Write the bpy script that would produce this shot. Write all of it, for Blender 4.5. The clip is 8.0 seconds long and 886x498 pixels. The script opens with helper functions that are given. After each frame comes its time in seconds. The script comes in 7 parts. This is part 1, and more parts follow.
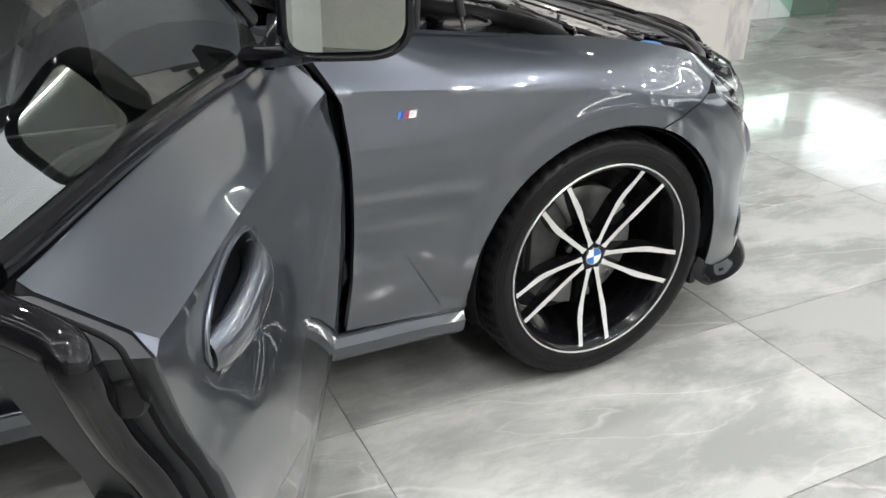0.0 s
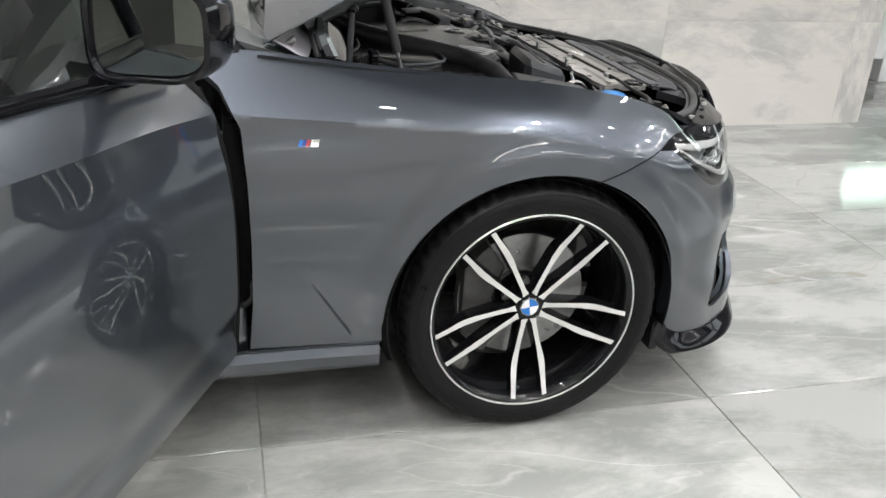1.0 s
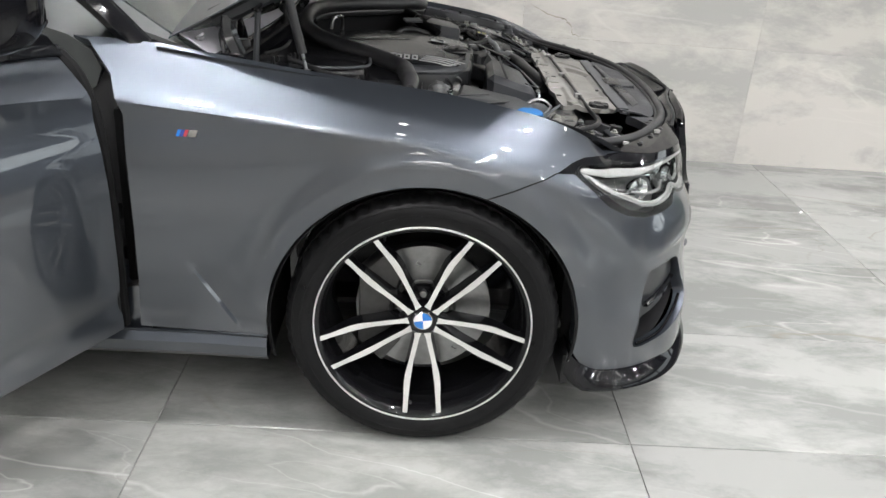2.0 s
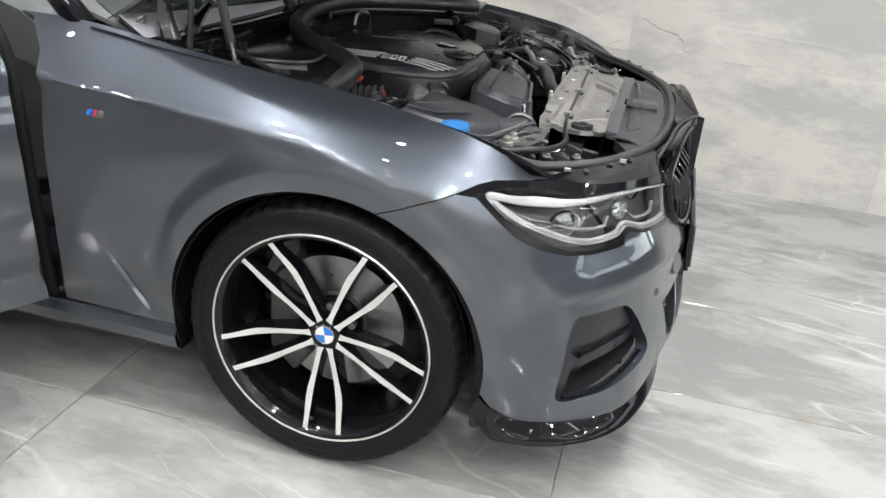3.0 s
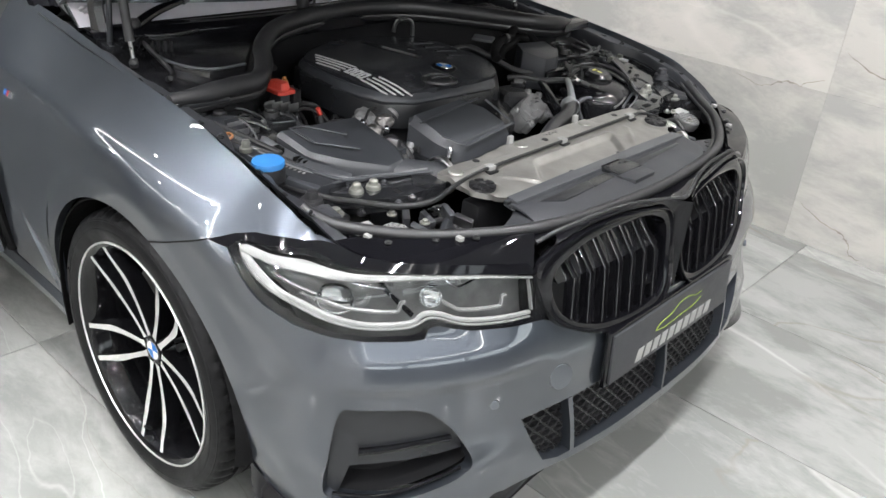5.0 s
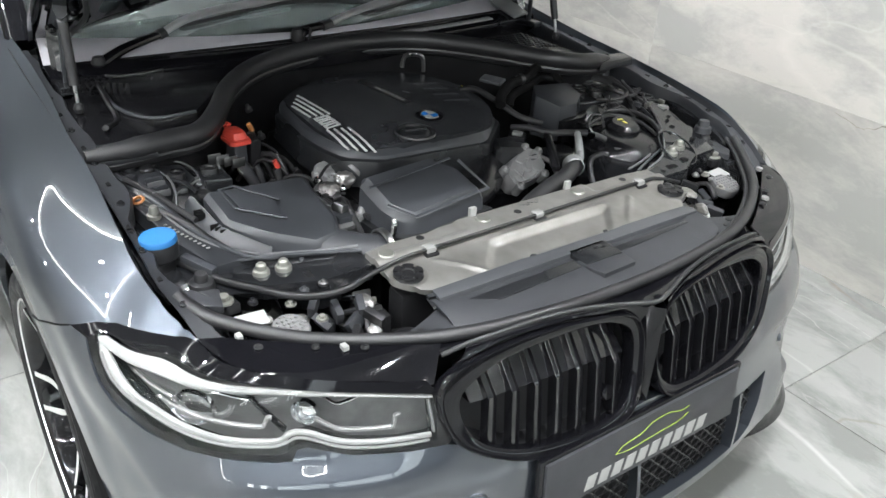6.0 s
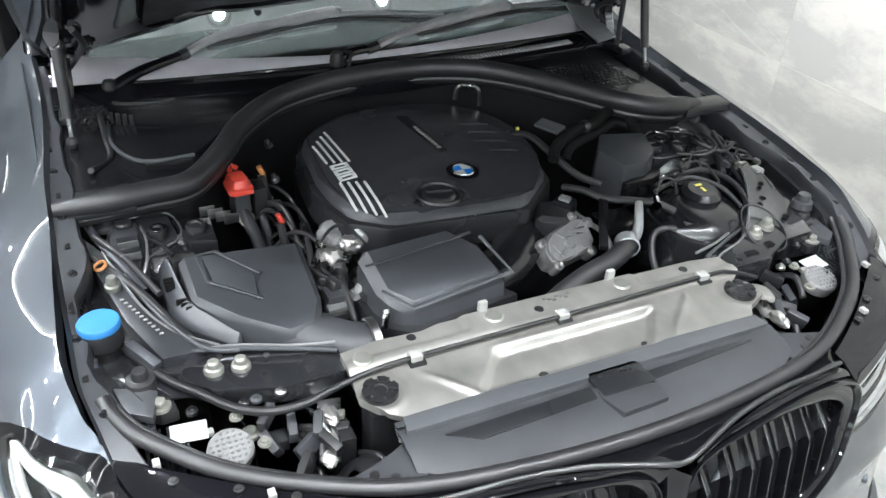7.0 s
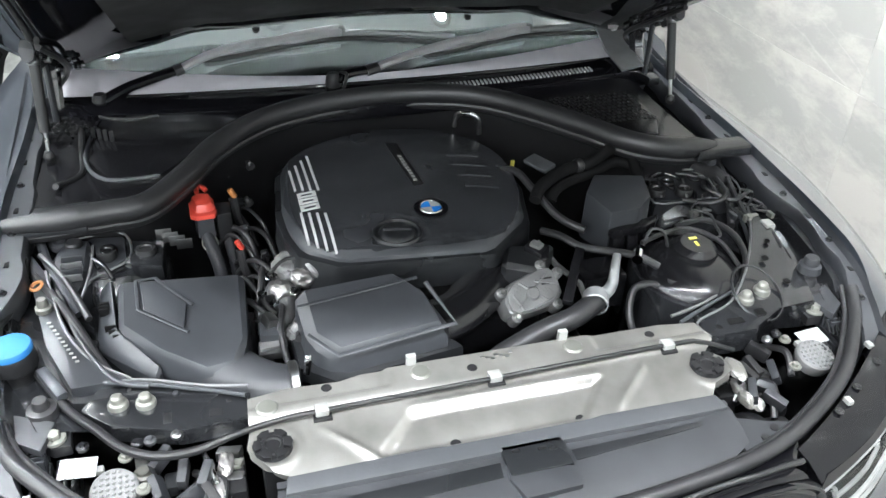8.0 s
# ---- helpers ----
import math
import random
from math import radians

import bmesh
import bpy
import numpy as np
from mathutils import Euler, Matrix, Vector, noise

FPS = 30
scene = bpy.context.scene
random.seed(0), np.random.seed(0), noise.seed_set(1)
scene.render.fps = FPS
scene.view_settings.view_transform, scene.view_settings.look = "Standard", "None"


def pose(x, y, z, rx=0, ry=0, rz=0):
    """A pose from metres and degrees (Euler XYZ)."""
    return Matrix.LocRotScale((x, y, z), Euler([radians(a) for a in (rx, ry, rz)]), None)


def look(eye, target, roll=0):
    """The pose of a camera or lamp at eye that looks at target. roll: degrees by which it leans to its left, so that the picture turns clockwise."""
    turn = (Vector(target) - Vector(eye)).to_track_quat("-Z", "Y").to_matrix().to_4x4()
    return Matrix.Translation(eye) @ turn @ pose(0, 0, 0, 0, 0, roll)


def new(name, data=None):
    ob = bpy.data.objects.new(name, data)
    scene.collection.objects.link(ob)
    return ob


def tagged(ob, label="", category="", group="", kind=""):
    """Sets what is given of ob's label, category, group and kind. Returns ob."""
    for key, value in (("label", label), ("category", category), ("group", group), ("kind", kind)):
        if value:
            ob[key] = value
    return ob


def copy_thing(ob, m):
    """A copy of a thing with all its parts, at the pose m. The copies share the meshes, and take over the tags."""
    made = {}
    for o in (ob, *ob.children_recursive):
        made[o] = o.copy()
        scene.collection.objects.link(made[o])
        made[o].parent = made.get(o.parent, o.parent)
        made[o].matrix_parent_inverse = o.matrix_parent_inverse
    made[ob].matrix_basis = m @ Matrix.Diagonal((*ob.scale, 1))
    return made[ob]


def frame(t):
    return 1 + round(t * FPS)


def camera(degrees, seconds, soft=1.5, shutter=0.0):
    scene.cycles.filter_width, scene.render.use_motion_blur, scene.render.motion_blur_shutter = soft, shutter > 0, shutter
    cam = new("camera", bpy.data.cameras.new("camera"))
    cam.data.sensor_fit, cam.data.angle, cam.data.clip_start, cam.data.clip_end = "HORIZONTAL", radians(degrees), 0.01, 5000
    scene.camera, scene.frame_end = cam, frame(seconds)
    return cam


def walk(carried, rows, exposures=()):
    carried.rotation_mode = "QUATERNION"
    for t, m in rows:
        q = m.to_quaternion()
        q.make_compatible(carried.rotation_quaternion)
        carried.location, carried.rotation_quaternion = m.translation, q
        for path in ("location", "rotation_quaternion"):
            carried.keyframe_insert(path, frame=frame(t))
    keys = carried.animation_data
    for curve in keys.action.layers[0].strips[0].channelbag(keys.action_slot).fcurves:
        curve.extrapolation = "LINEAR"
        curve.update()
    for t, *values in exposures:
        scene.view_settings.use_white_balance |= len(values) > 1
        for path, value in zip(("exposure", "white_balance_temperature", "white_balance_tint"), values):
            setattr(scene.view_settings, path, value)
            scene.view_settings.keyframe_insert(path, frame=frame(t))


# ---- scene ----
cam = camera(55.8, 8.0)
METRES, EYE, TILT, LEAN, TURN = 4.0, 1.25, -18.0, 0.0, 0.0
PATH = [
    (0, (-1.204, -2.363, 1.269), (-0.385, -0.766, 0.386), 1.5),
    (0.5, (-0.975, -2.525, 1.292), (-0.336, -0.829, 0.446), 1.8),
    (1, (-0.69, -2.536, 1.289), (-0.207, -0.779, 0.464), 3.0),
    (1.5, (-0.378, -2.607, 1.283), (-0.089, -0.801, 0.475), 3.2),
    (1.7, (-0.235, -2.642, 1.296), (-0.026, -0.823, 0.492), 3.6),
    (2.8, (0.479, -2.416, 1.297), (0.148, -0.621, 0.48), 4.7),
    (3, (0.618, -2.375, 1.304), (0.197, -0.604, 0.477), 5.1),
    (3.5, (0.889, -2.223, 1.308), (0.239, -0.534, 0.457), 5.6),
    (4, (1.074, -1.995, 1.336), (0.221, -0.417, 0.452), 5.9),
    (4.5, (1.31, -1.792, 1.36), (0.287, -0.332, 0.453), 5.7),
    (4.7, (1.392, -1.711, 1.391), (0.315, -0.297, 0.474), 5.7),
    (5.8, (1.473, -1.177, 1.506), (0.135, -0.057, 0.526), 4.1),
    (6, (1.495, -1.064, 1.526), (0.116, -0.006, 0.537), 3.8),
    (6.5, (1.435, -0.85, 1.564), (-0.013, 0.065, 0.532), 3.6),
    (7, (1.317, -0.692, 1.605), (-0.179, 0.074, 0.521), 3.5),
    (7.5, (1.305, -0.509, 1.624), (-0.24, 0.113, 0.517), 3.4),
    (8, (1.315, -0.37, 1.646), (-0.275, 0.127, 0.54), 2.3),
]
walk(cam, [(t, look(eye, target, roll)) for t, eye, target, roll in PATH],
     exposures=[(0, -.09, 6450, 10), (1.5, -.06, 6450, 10), (3.0, .08, 6400, 10), (4.5, .27, 6400, 10), (5.8, .47, 6250, 8), (6.5, .73, 6200, 6), (7.2, 1.04, 6100, 6), (8.0, 1.21, 6100, 6)])


# ---- light: showroom with ceiling downlights, LED coves and a glazed front ----
world = bpy.data.worlds.new("world")
scene.world = world
world.use_nodes = True
sky = world.node_tree.nodes.new("ShaderNodeTexSky")
sky.sky_type, sky.sun_disc, sky.sun_elevation, sky.sun_rotation = "NISHITA", False, radians(40), radians(60)
world.node_tree.links.new(sky.outputs[0], world.node_tree.nodes["Background"].inputs[0])
world.node_tree.nodes["Background"].inputs[1].default_value = 0.1
scene.view_settings.exposure = 0.0

CEILING = 3.1
SPOT_WATTS, COVE_GLOW, DAY_GLOW = 29, 26, 1.8


def downlight(x, y):
    lamp = bpy.data.lights.new("downlight_lamp", "AREA")
    lamp.shape, lamp.size, lamp.energy, lamp.color = "DISK", 0.065, SPOT_WATTS, (1, .985, .985)
    lamp.spread = radians(150)
    ob = new("downlight_lamp", lamp)
    ob.matrix_world = pose(x, y, CEILING - .012)
    return ob


# ---- materials ----
def nodes_of(m):
    m.use_nodes = True
    return m.node_tree.nodes, m.node_tree.links


def mat(name, color, rough=.5, metal=0.0, vary=.12, scale=30.0, bump=0.0, bump_scale=200.0, coat=0.0, spec=.5, coat_rough=.03):
    """A plain surface with colour and gloss varied at two scales, and fine relief."""
    m = bpy.data.materials.new(name)
    n, l = nodes_of(m)
    b = n["Principled BSDF"]
    b.inputs["Roughness"].default_value, b.inputs["Metallic"].default_value = rough, metal
    b.inputs["Coat Weight"].default_value, b.inputs["Coat Roughness"].default_value = coat, coat_rough
    b.inputs["Specular IOR Level"].default_value = spec
    geo = n.new("ShaderNodeTexCoord")
    big, small = n.new("ShaderNodeTexNoise"), n.new("ShaderNodeTexNoise")
    big.inputs["Scale"].default_value, small.inputs["Scale"].default_value = scale * .2, scale
    big.inputs["Detail"].default_value = small.inputs["Detail"].default_value = 4
    for t in (big, small):
        l.new(geo.outputs["Object"], t.inputs["Vector"])
    mix = n.new("ShaderNodeMath"); mix.operation = "ADD"
    l.new(big.outputs[0], mix.inputs[0]); l.new(small.outputs[0], mix.inputs[1])
    ramp = n.new("ShaderNodeMapRange")
    ramp.inputs["From Min"].default_value, ramp.inputs["From Max"].default_value = .6, 1.4
    ramp.inputs["To Min"].default_value, ramp.inputs["To Max"].default_value = 1 - vary, 1 + vary
    l.new(mix.outputs[0], ramp.inputs["Value"])
    hue = n.new("ShaderNodeHueSaturation")
    hue.inputs["Color"].default_value = (*color, 1)
    l.new(ramp.outputs[0], hue.inputs["Value"])
    l.new(hue.outputs[0], b.inputs["Base Color"])
    rr = n.new("ShaderNodeMapRange")
    rr.inputs["From Min"].default_value, rr.inputs["From Max"].default_value = .3, .7
    rr.inputs["To Min"].default_value, rr.inputs["To Max"].default_value = rough * (1 - vary), min(1, rough * (1 + vary))
    l.new(big.outputs[0], rr.inputs["Value"]); l.new(rr.outputs[0], b.inputs["Roughness"])
    if bump:
        fine = n.new("ShaderNodeTexNoise"); fine.inputs["Scale"].default_value = bump_scale; fine.inputs["Detail"].default_value = 3
        l.new(geo.outputs["Object"], fine.inputs["Vector"])
        bp = n.new("ShaderNodeBump"); bp.inputs["Strength"].default_value, bp.inputs["Distance"].default_value = bump, .001
        l.new(fine.outputs[0], bp.inputs["Height"]); l.new(bp.outputs[0], b.inputs["Normal"])
    return m


def glass(name, tint=(.9, .95, .93), ior=1.5, gloss_rough=0.0):
    """Thin clear pane: sharp reflection over a tinted see-through sheet."""
    m = bpy.data.materials.new(name)
    n, l = nodes_of(m)
    n.remove(n["Principled BSDF"])
    tr, gl, mx = n.new("ShaderNodeBsdfTransparent"), n.new("ShaderNodeBsdfGlossy"), n.new("ShaderNodeMixShader")
    lw, fr = n.new("ShaderNodeLayerWeight"), n.new("ShaderNodeMath")
    lw.inputs[0].default_value = .5
    pw = n.new("ShaderNodeMath"); pw.operation = "POWER"; pw.inputs[1].default_value = 5
    base = ((ior - 1) / (ior + 1)) ** 2
    fr.operation = "MULTIPLY_ADD"; fr.inputs[1].default_value, fr.inputs[2].default_value = 1 - base, base
    l.new(lw.outputs["Facing"], pw.inputs[0]); l.new(pw.outputs[0], fr.inputs[0])
    tr.inputs[0].default_value = (*tint, 1); gl.inputs["Roughness"].default_value = gloss_rough
    l.new(fr.outputs[0], mx.inputs[0]); l.new(tr.outputs[0], mx.inputs[1]); l.new(gl.outputs[0], mx.inputs[2])
    l.new(mx.outputs[0], n["Material Output"].inputs[0])
    return m


def glow(name, color, strength):
    m = bpy.data.materials.new(name)
    n, l = nodes_of(m)
    b = n["Principled BSDF"]
    b.inputs["Emission Color"].default_value, b.inputs["Emission Strength"].default_value = (*color, 1), strength
    b.inputs["Base Color"].default_value = (*color, 1)
    return m


def marble(name, base, dark, vein, rough, scale=1.0, crack=(.17, .15, .125), veins=.34, spread=.12, cracks=1.0):
    """Polished veined stone: cloudy greys, thin pale veins and a few dark hairlines, each tile cut elsewhere from the block."""
    m = bpy.data.materials.new(name)
    n, l = nodes_of(m)
    b = n["Principled BSDF"]
    b.inputs["Roughness"].default_value = rough
    tc, info = n.new("ShaderNodeTexCoord"), n.new("ShaderNodeObjectInfo")
    sep = n.new("ShaderNodeMath"); sep.operation = "MULTIPLY"; sep.inputs[1].default_value = 37.0
    l.new(info.outputs["Random"], sep.inputs[0])
    add = n.new("ShaderNodeVectorMath"); add.operation = "ADD"
    grain = n.new("ShaderNodeMapping")
    grain.inputs["Rotation"].default_value, grain.inputs["Scale"].default_value = (0, 0, .5), (.62, 1.35, 1)
    l.new(tc.outputs["Object"], grain.inputs["Vector"])
    l.new(grain.outputs[0], add.inputs[0]); l.new(sep.outputs[0], add.inputs[1])
    warp = n.new("ShaderNodeTexNoise"); warp.inputs["Scale"].default_value = 1.6 * scale; warp.inputs["Detail"].default_value = 5
    l.new(add.outputs[0], warp.inputs["Vector"])
    wv = n.new("ShaderNodeVectorMath"); wv.operation = "MULTIPLY_ADD"; wv.inputs[1].default_value = (.30, .30, .30)
    l.new(warp.outputs["Color"], wv.inputs[0]); l.new(add.outputs[0], wv.inputs[2])
    cloud = n.new("ShaderNodeTexNoise"); cloud.inputs["Scale"].default_value = 2.3 * scale; cloud.inputs["Detail"].default_value = 9; cloud.inputs["Roughness"].default_value = .7
    l.new(wv.outputs[0], cloud.inputs["Vector"])
    cr = n.new("ShaderNodeValToRGB")
    cr.color_ramp.elements[0].position, cr.color_ramp.elements[1].position = .43, .565
    cr.color_ramp.elements[0].color, cr.color_ramp.elements[1].color = (*dark, 1), (*base, 1)
    l.new(cloud.outputs[0], cr.inputs[0])
    col = cr.outputs[0]
    for sc, width, tone, amount in ((.8, .0045, vein, veins), (1.5, .003, vein, veins * .8), (2.6, .003, vein, veins * .5), (.6, .02, vein, veins * .4), (.7, .003, crack, .75 * cracks), (1.3, .0018, crack, .5 * cracks)):
        v = n.new("ShaderNodeTexNoise"); v.inputs["Scale"].default_value = sc * scale; v.inputs["Detail"].default_value = 2.5; v.inputs["Roughness"].default_value = .4
        run = n.new("ShaderNodeMapping")
        run.inputs["Location"].default_value, run.inputs["Rotation"].default_value = (sc * 5, sc * 11, 3), (0, 0, .9 + sc * .3)
        run.inputs["Scale"].default_value = (.42, 1.5, 1) if tone is vein else (.8, 1.1, 1)
        l.new(wv.outputs[0], run.inputs["Vector"]); l.new(run.outputs[0], v.inputs["Vector"])
        d = n.new("ShaderNodeMath"); d.operation = "SUBTRACT"; d.inputs[1].default_value = .5
        a = n.new("ShaderNodeMath"); a.operation = "ABSOLUTE"
        r = n.new("ShaderNodeMapRange"); r.inputs["From Min"].default_value, r.inputs["From Max"].default_value = 0, width
        r.inputs["To Min"].default_value, r.inputs["To Max"].default_value = amount, 0
        l.new(v.outputs[0], d.inputs[0]); l.new(d.outputs[0], a.inputs[0]); l.new(a.outputs[0], r.inputs["Value"])
        mask = n.new("ShaderNodeMath"); mask.operation = "MULTIPLY"
        mr = n.new("ShaderNodeMapRange"); mr.inputs["From Min"].default_value, mr.inputs["From Max"].default_value = .42, .6
        l.new(warp.outputs[0], mr.inputs["Value"]); l.new(mr.outputs[0], mask.inputs[0]); l.new(r.outputs[0], mask.inputs[1])
        mx = n.new("ShaderNodeMix"); mx.data_type = "RGBA"
        mx.inputs[7].default_value = (*tone, 1)
        l.new(mask.outputs[0], mx.inputs[0]); l.new(col, mx.inputs[6]); col = mx.outputs[2]
    tint = n.new("ShaderNodeMapRange"); tint.inputs["To Min"].default_value, tint.inputs["To Max"].default_value = 1 - spread, 1 + spread * .8
    l.new(info.outputs["Random"], tint.inputs["Value"])
    hs = n.new("ShaderNodeHueSaturation"); l.new(tint.outputs[0], hs.inputs["Value"]); l.new(col, hs.inputs["Color"])
    l.new(hs.outputs[0], b.inputs["Base Color"])
    smear = n.new("ShaderNodeTexNoise"); smear.inputs["Scale"].default_value = 5; l.new(add.outputs[0], smear.inputs["Vector"])
    sr = n.new("ShaderNodeMapRange"); sr.inputs["To Min"].default_value, sr.inputs["To Max"].default_value = rough * .6, rough * 1.6
    l.new(smear.outputs[0], sr.inputs["Value"]); l.new(sr.outputs[0], b.inputs["Roughness"])
    return m


def car_paint(name, color):
    """Metallic basecoat with fine flake under a clear coat."""
    m = mat(name, color, .34, .84, .05, 6.0, coat=1.0, coat_rough=.006)
    n, l = nodes_of(m)
    b = n["Principled BSDF"]
    fl = n.new("ShaderNodeTexVoronoi"); fl.inputs["Scale"].default_value = 1500
    tc = n.new("ShaderNodeTexCoord"); l.new(tc.outputs["Object"], fl.inputs["Vector"])
    bp = n.new("ShaderNodeBump"); bp.inputs["Strength"].default_value, bp.inputs["Distance"].default_value = .10, .0004
    l.new(fl.outputs["Color"], bp.inputs["Height"]); l.new(bp.outputs[0], b.inputs["Normal"])
    b.inputs["Coat IOR"].default_value = 1.84
    return m


M_PAINT = car_paint("grey_metallic_paint", (.061, .070, .084))
M_GLOSS = mat("gloss_black", (.004, .004, .005), .05, vary=.2, spec=.36)
M_SATIN = mat("black_plastic", (.009, .009, .0098), .42, spec=.32, bump=.25, bump_scale=900)
M_PLASTIC = mat("dark_grey_plastic", (.011, .0117, .013), .3, vary=.2, bump=.3, bump_scale=700)
# intake blade tone, with the recess's shade put into the colour
M_INTAKE_SHADE = mat("shaded_intake_panel", (.012, .0128, .0145), .3, vary=.2, bump=.2, bump_scale=700)
M_GUIDEEDGE = mat("frosted_lamp_rib", (.15, .15, .148), .3, vary=.12)
M_CREAM = mat("cream_wall_paint", (.60, .58, .53), .6, vary=.08)
M_SOUTH = mat("grey_wall_panel", (.72, .72, .71), .5, vary=.12)
M_DASH = mat("grey_green_dash_top", (.055, .059, .058), .5, vary=.12, bump=.3, bump_scale=500)
# door paint with the shut face's shade put into the colour
M_SHUT_SHADE = mat("shaded_shut_paint", (.022, .024, .027), .5, vary=.2)
M_RADCOVER = mat("radiator_cover_plastic", (.026, .027, .030), .46, spec=.35, vary=.2, bump=.25, bump_scale=700)
M_MATTE = mat("matte_black_rubber", (.005, .005, .0052), .85, spec=.1, vary=.3, bump=.3)
M_FLANGE = mat("mid_grey_plastic", (.046, .048, .052), .42, vary=.15, bump=.2)
M_COVER = mat("engine_cover_plastic", (.024, .025, .028), .24, spec=.65, vary=.2, bump=.15, bump_scale=900)
M_BAYBLACK = mat("glossy_bay_plastic", (.007, .007, .008), .2, vary=.35, scale=45)
# pale tone standing in for the reflection at the windscreen's foot
M_SHEEN = mat("pale_screen_sheen", (.40, .39, .42), .4, vary=.1)
M_GREYPL = mat("grey_plastic", (.030, .032, .036), .38, spec=.45, vary=.18, bump=.2, bump_scale=600)
M_RUBBER = mat("rubber", (.015, .015, .016), .42, spec=.5, vary=.25, bump=.3, bump_scale=400)
M_TYRE = mat("tyre_rubber", (.0055, .0055, .0058), .42, spec=.15, vary=.35, scale=60, bump=.4, bump_scale=300)
M_MACH = mat("machined_alloy", (.78, .77, .75), .3, .75, vary=.06, scale=80, bump=.15, bump_scale=900)
M_RIMBLACK = mat("gloss_black_alloy", (.004, .004, .0046), .09, spec=.4, vary=.2)
M_CHROME = mat("chrome", (.8, .81, .82), .1, 1, vary=.05)
M_ARM = mat("satin_grey_plastic", (.20, .205, .21), .38, .2, vary=.15, bump=.2)
M_WIPER = mat("wiper_silver", (.46, .46, .47), .38, .3, vary=.12)
M_CAPGREY = mat("pale_grey_lamp_plastic", (.125, .125, .125), .45, vary=.12)
M_STRUT = mat("dark_strut_enamel", (.026, .026, .027), .35, .4, vary=.15)
M_STEEL = mat("brushed_steel", (.28, .28, .28), .32, 1, vary=.2, scale=60, bump=.3, bump_scale=500)
M_CAST = mat("cast_aluminium", (.17, .17, .172), .42, .35, vary=.25, scale=50, bump=.8, bump_scale=220)
# pale tone that paints highlights along dark bracket edges
M_EDGELIGHT = mat("pale_edge_highlight", (.16, .16, .165), .35, .6, vary=.3)
M_FOIL = mat("heat_shield_foil", (.40, .39, .38), .45, 1, vary=.2, scale=90)
M_ALU = mat("pressed_aluminium_sheet", (.27, .262, .246), .40, .72, vary=.38, scale=14, bump=.2, bump_scale=600)
M_LABEL = mat("white_paper", (.30, .30, .295), .6, vary=.05)
M_STRIPE = mat("pale_silver_print", (.46, .46, .46), .35, vary=.05)
M_WHITE = mat("white_plastic", (.23, .23, .222), .35, vary=.08)
M_BOLT = mat("zinc_bolt", (.21, .21, .19), .35, .6, vary=.15)
M_LIGHTGUIDE = mat("frosted_light_guide", (.21, .21, .206), .4, vary=.2, scale=60)
M_LAMPIN = mat("lamp_inner_grey", (.125, .127, .126), .32, .4, vary=.35, scale=40)
M_BLUE = mat("blue_plastic", (.011, .105, .28), .6, vary=.08)
M_RED = mat("red_plastic", (.42, .045, .03), .4, vary=.1)
M_ORANGE = mat("orange_plastic", (.30, .12, .035), .45)
M_BADGEWHITE = mat("badge_white", (.62, .62, .62), .25, coat=.5)
M_SLAT = mat("gloss_black_slat", (.005, .005, .006), .12, spec=.6, coat=.5, vary=.2)
M_BADGEBLUE = mat("badge_blue", (.015, .13, .42), .2, coat=.6)
M_BADGEDARK = mat("badge_dark_blue", (.03, .05, .2), .2, coat=.6)
M_BADGERED = mat("badge_red", (.30, .035, .05), .2, coat=.6)
M_YELLOW = mat("yellow_label", (.6, .55, .1), .5)
M_LIME = mat("lime_print", (.22, .30, .03), .5)
M_BLACKPAINT = mat("inner_body_paint", (.012, .0125, .014), .22, .2, vary=.3, coat=.8)
M_INNERGREY = mat("grey_inner_body_paint", (.024, .0255, .029), .42, .25, vary=.25, coat=.15, coat_rough=.2)
M_FABRIC = mat("bonnet_liner_felt", (.006, .006, .0065), .85, vary=.3, bump=.8, bump_scale=250)
M_LEATHER = mat("black_leather", (.02, .02, .021), .5, vary=.2, bump=.5, bump_scale=350)
M_GLASS = glass("clear_lens", (.95, .96, .96), 1.55)
M_WINDOW = glass("tinted_window_glass", (.24, .26, .24), 2.5)
M_SCREEN = glass("windscreen_glass", (.70, .735, .73), 3.5)
M_GREENGLASS = glass("pale_green_glass", (.80, .93, .86), 1.6)
# handle bowl, set darker than the door skin around it
M_BOWL = mat("glossy_dark_bowl", (.022, .024, .028), .12, .5, vary=.15, coat=.9)
M_MIRROR = mat("tinted_mirror_silver", (.48, .52, .50), .01, 1, vary=.02)
M_FLOOR = marble("polished_grey_marble", (.252, .254, .243), (.168, .172, .163), (.60, .60, .57), .07, veins=.28)
M_WALL = marble("polished_pale_marble", (.43, .413, .383), (.315, .312, .296), (.58, .56, .52), .08, .9, veins=.22, spread=.07, cracks=.06)
M_VEIN = mat("brown_grey_stone_vein", (.24, .215, .185), .25, vary=.3, scale=80)
M_GROUT = mat("grout", (.22, .21, .20), .85, vary=.2, bump=.5)
M_WALLGROUT = mat("pale_grout", (.40, .385, .36), .8, vary=.12, bump=.4)
M_STEP = mat("white_step_stone", (.58, .59, .59), .5, vary=.06)
M_CEIL = mat("grey_ceiling_paint", (.40, .41, .41), .8, vary=.03, bump=.2)
M_EASTWALL = mat("dark_wall_panel", (.14, .14, .145), .45, vary=.15)
M_DARKWALL = mat("grey_wall_panel_plain", (.12, .119, .117), .45, vary=.15)
M_PLASTER = mat("pale_grey_plaster", (.55, .55, .53), .7, vary=.06, bump=.3)
M_COVE = glow("led_strip", (1, .98, .94), COVE_GLOW)
M_DAY = glow("daylight_outside", (.94, 1, 1), DAY_GLOW)
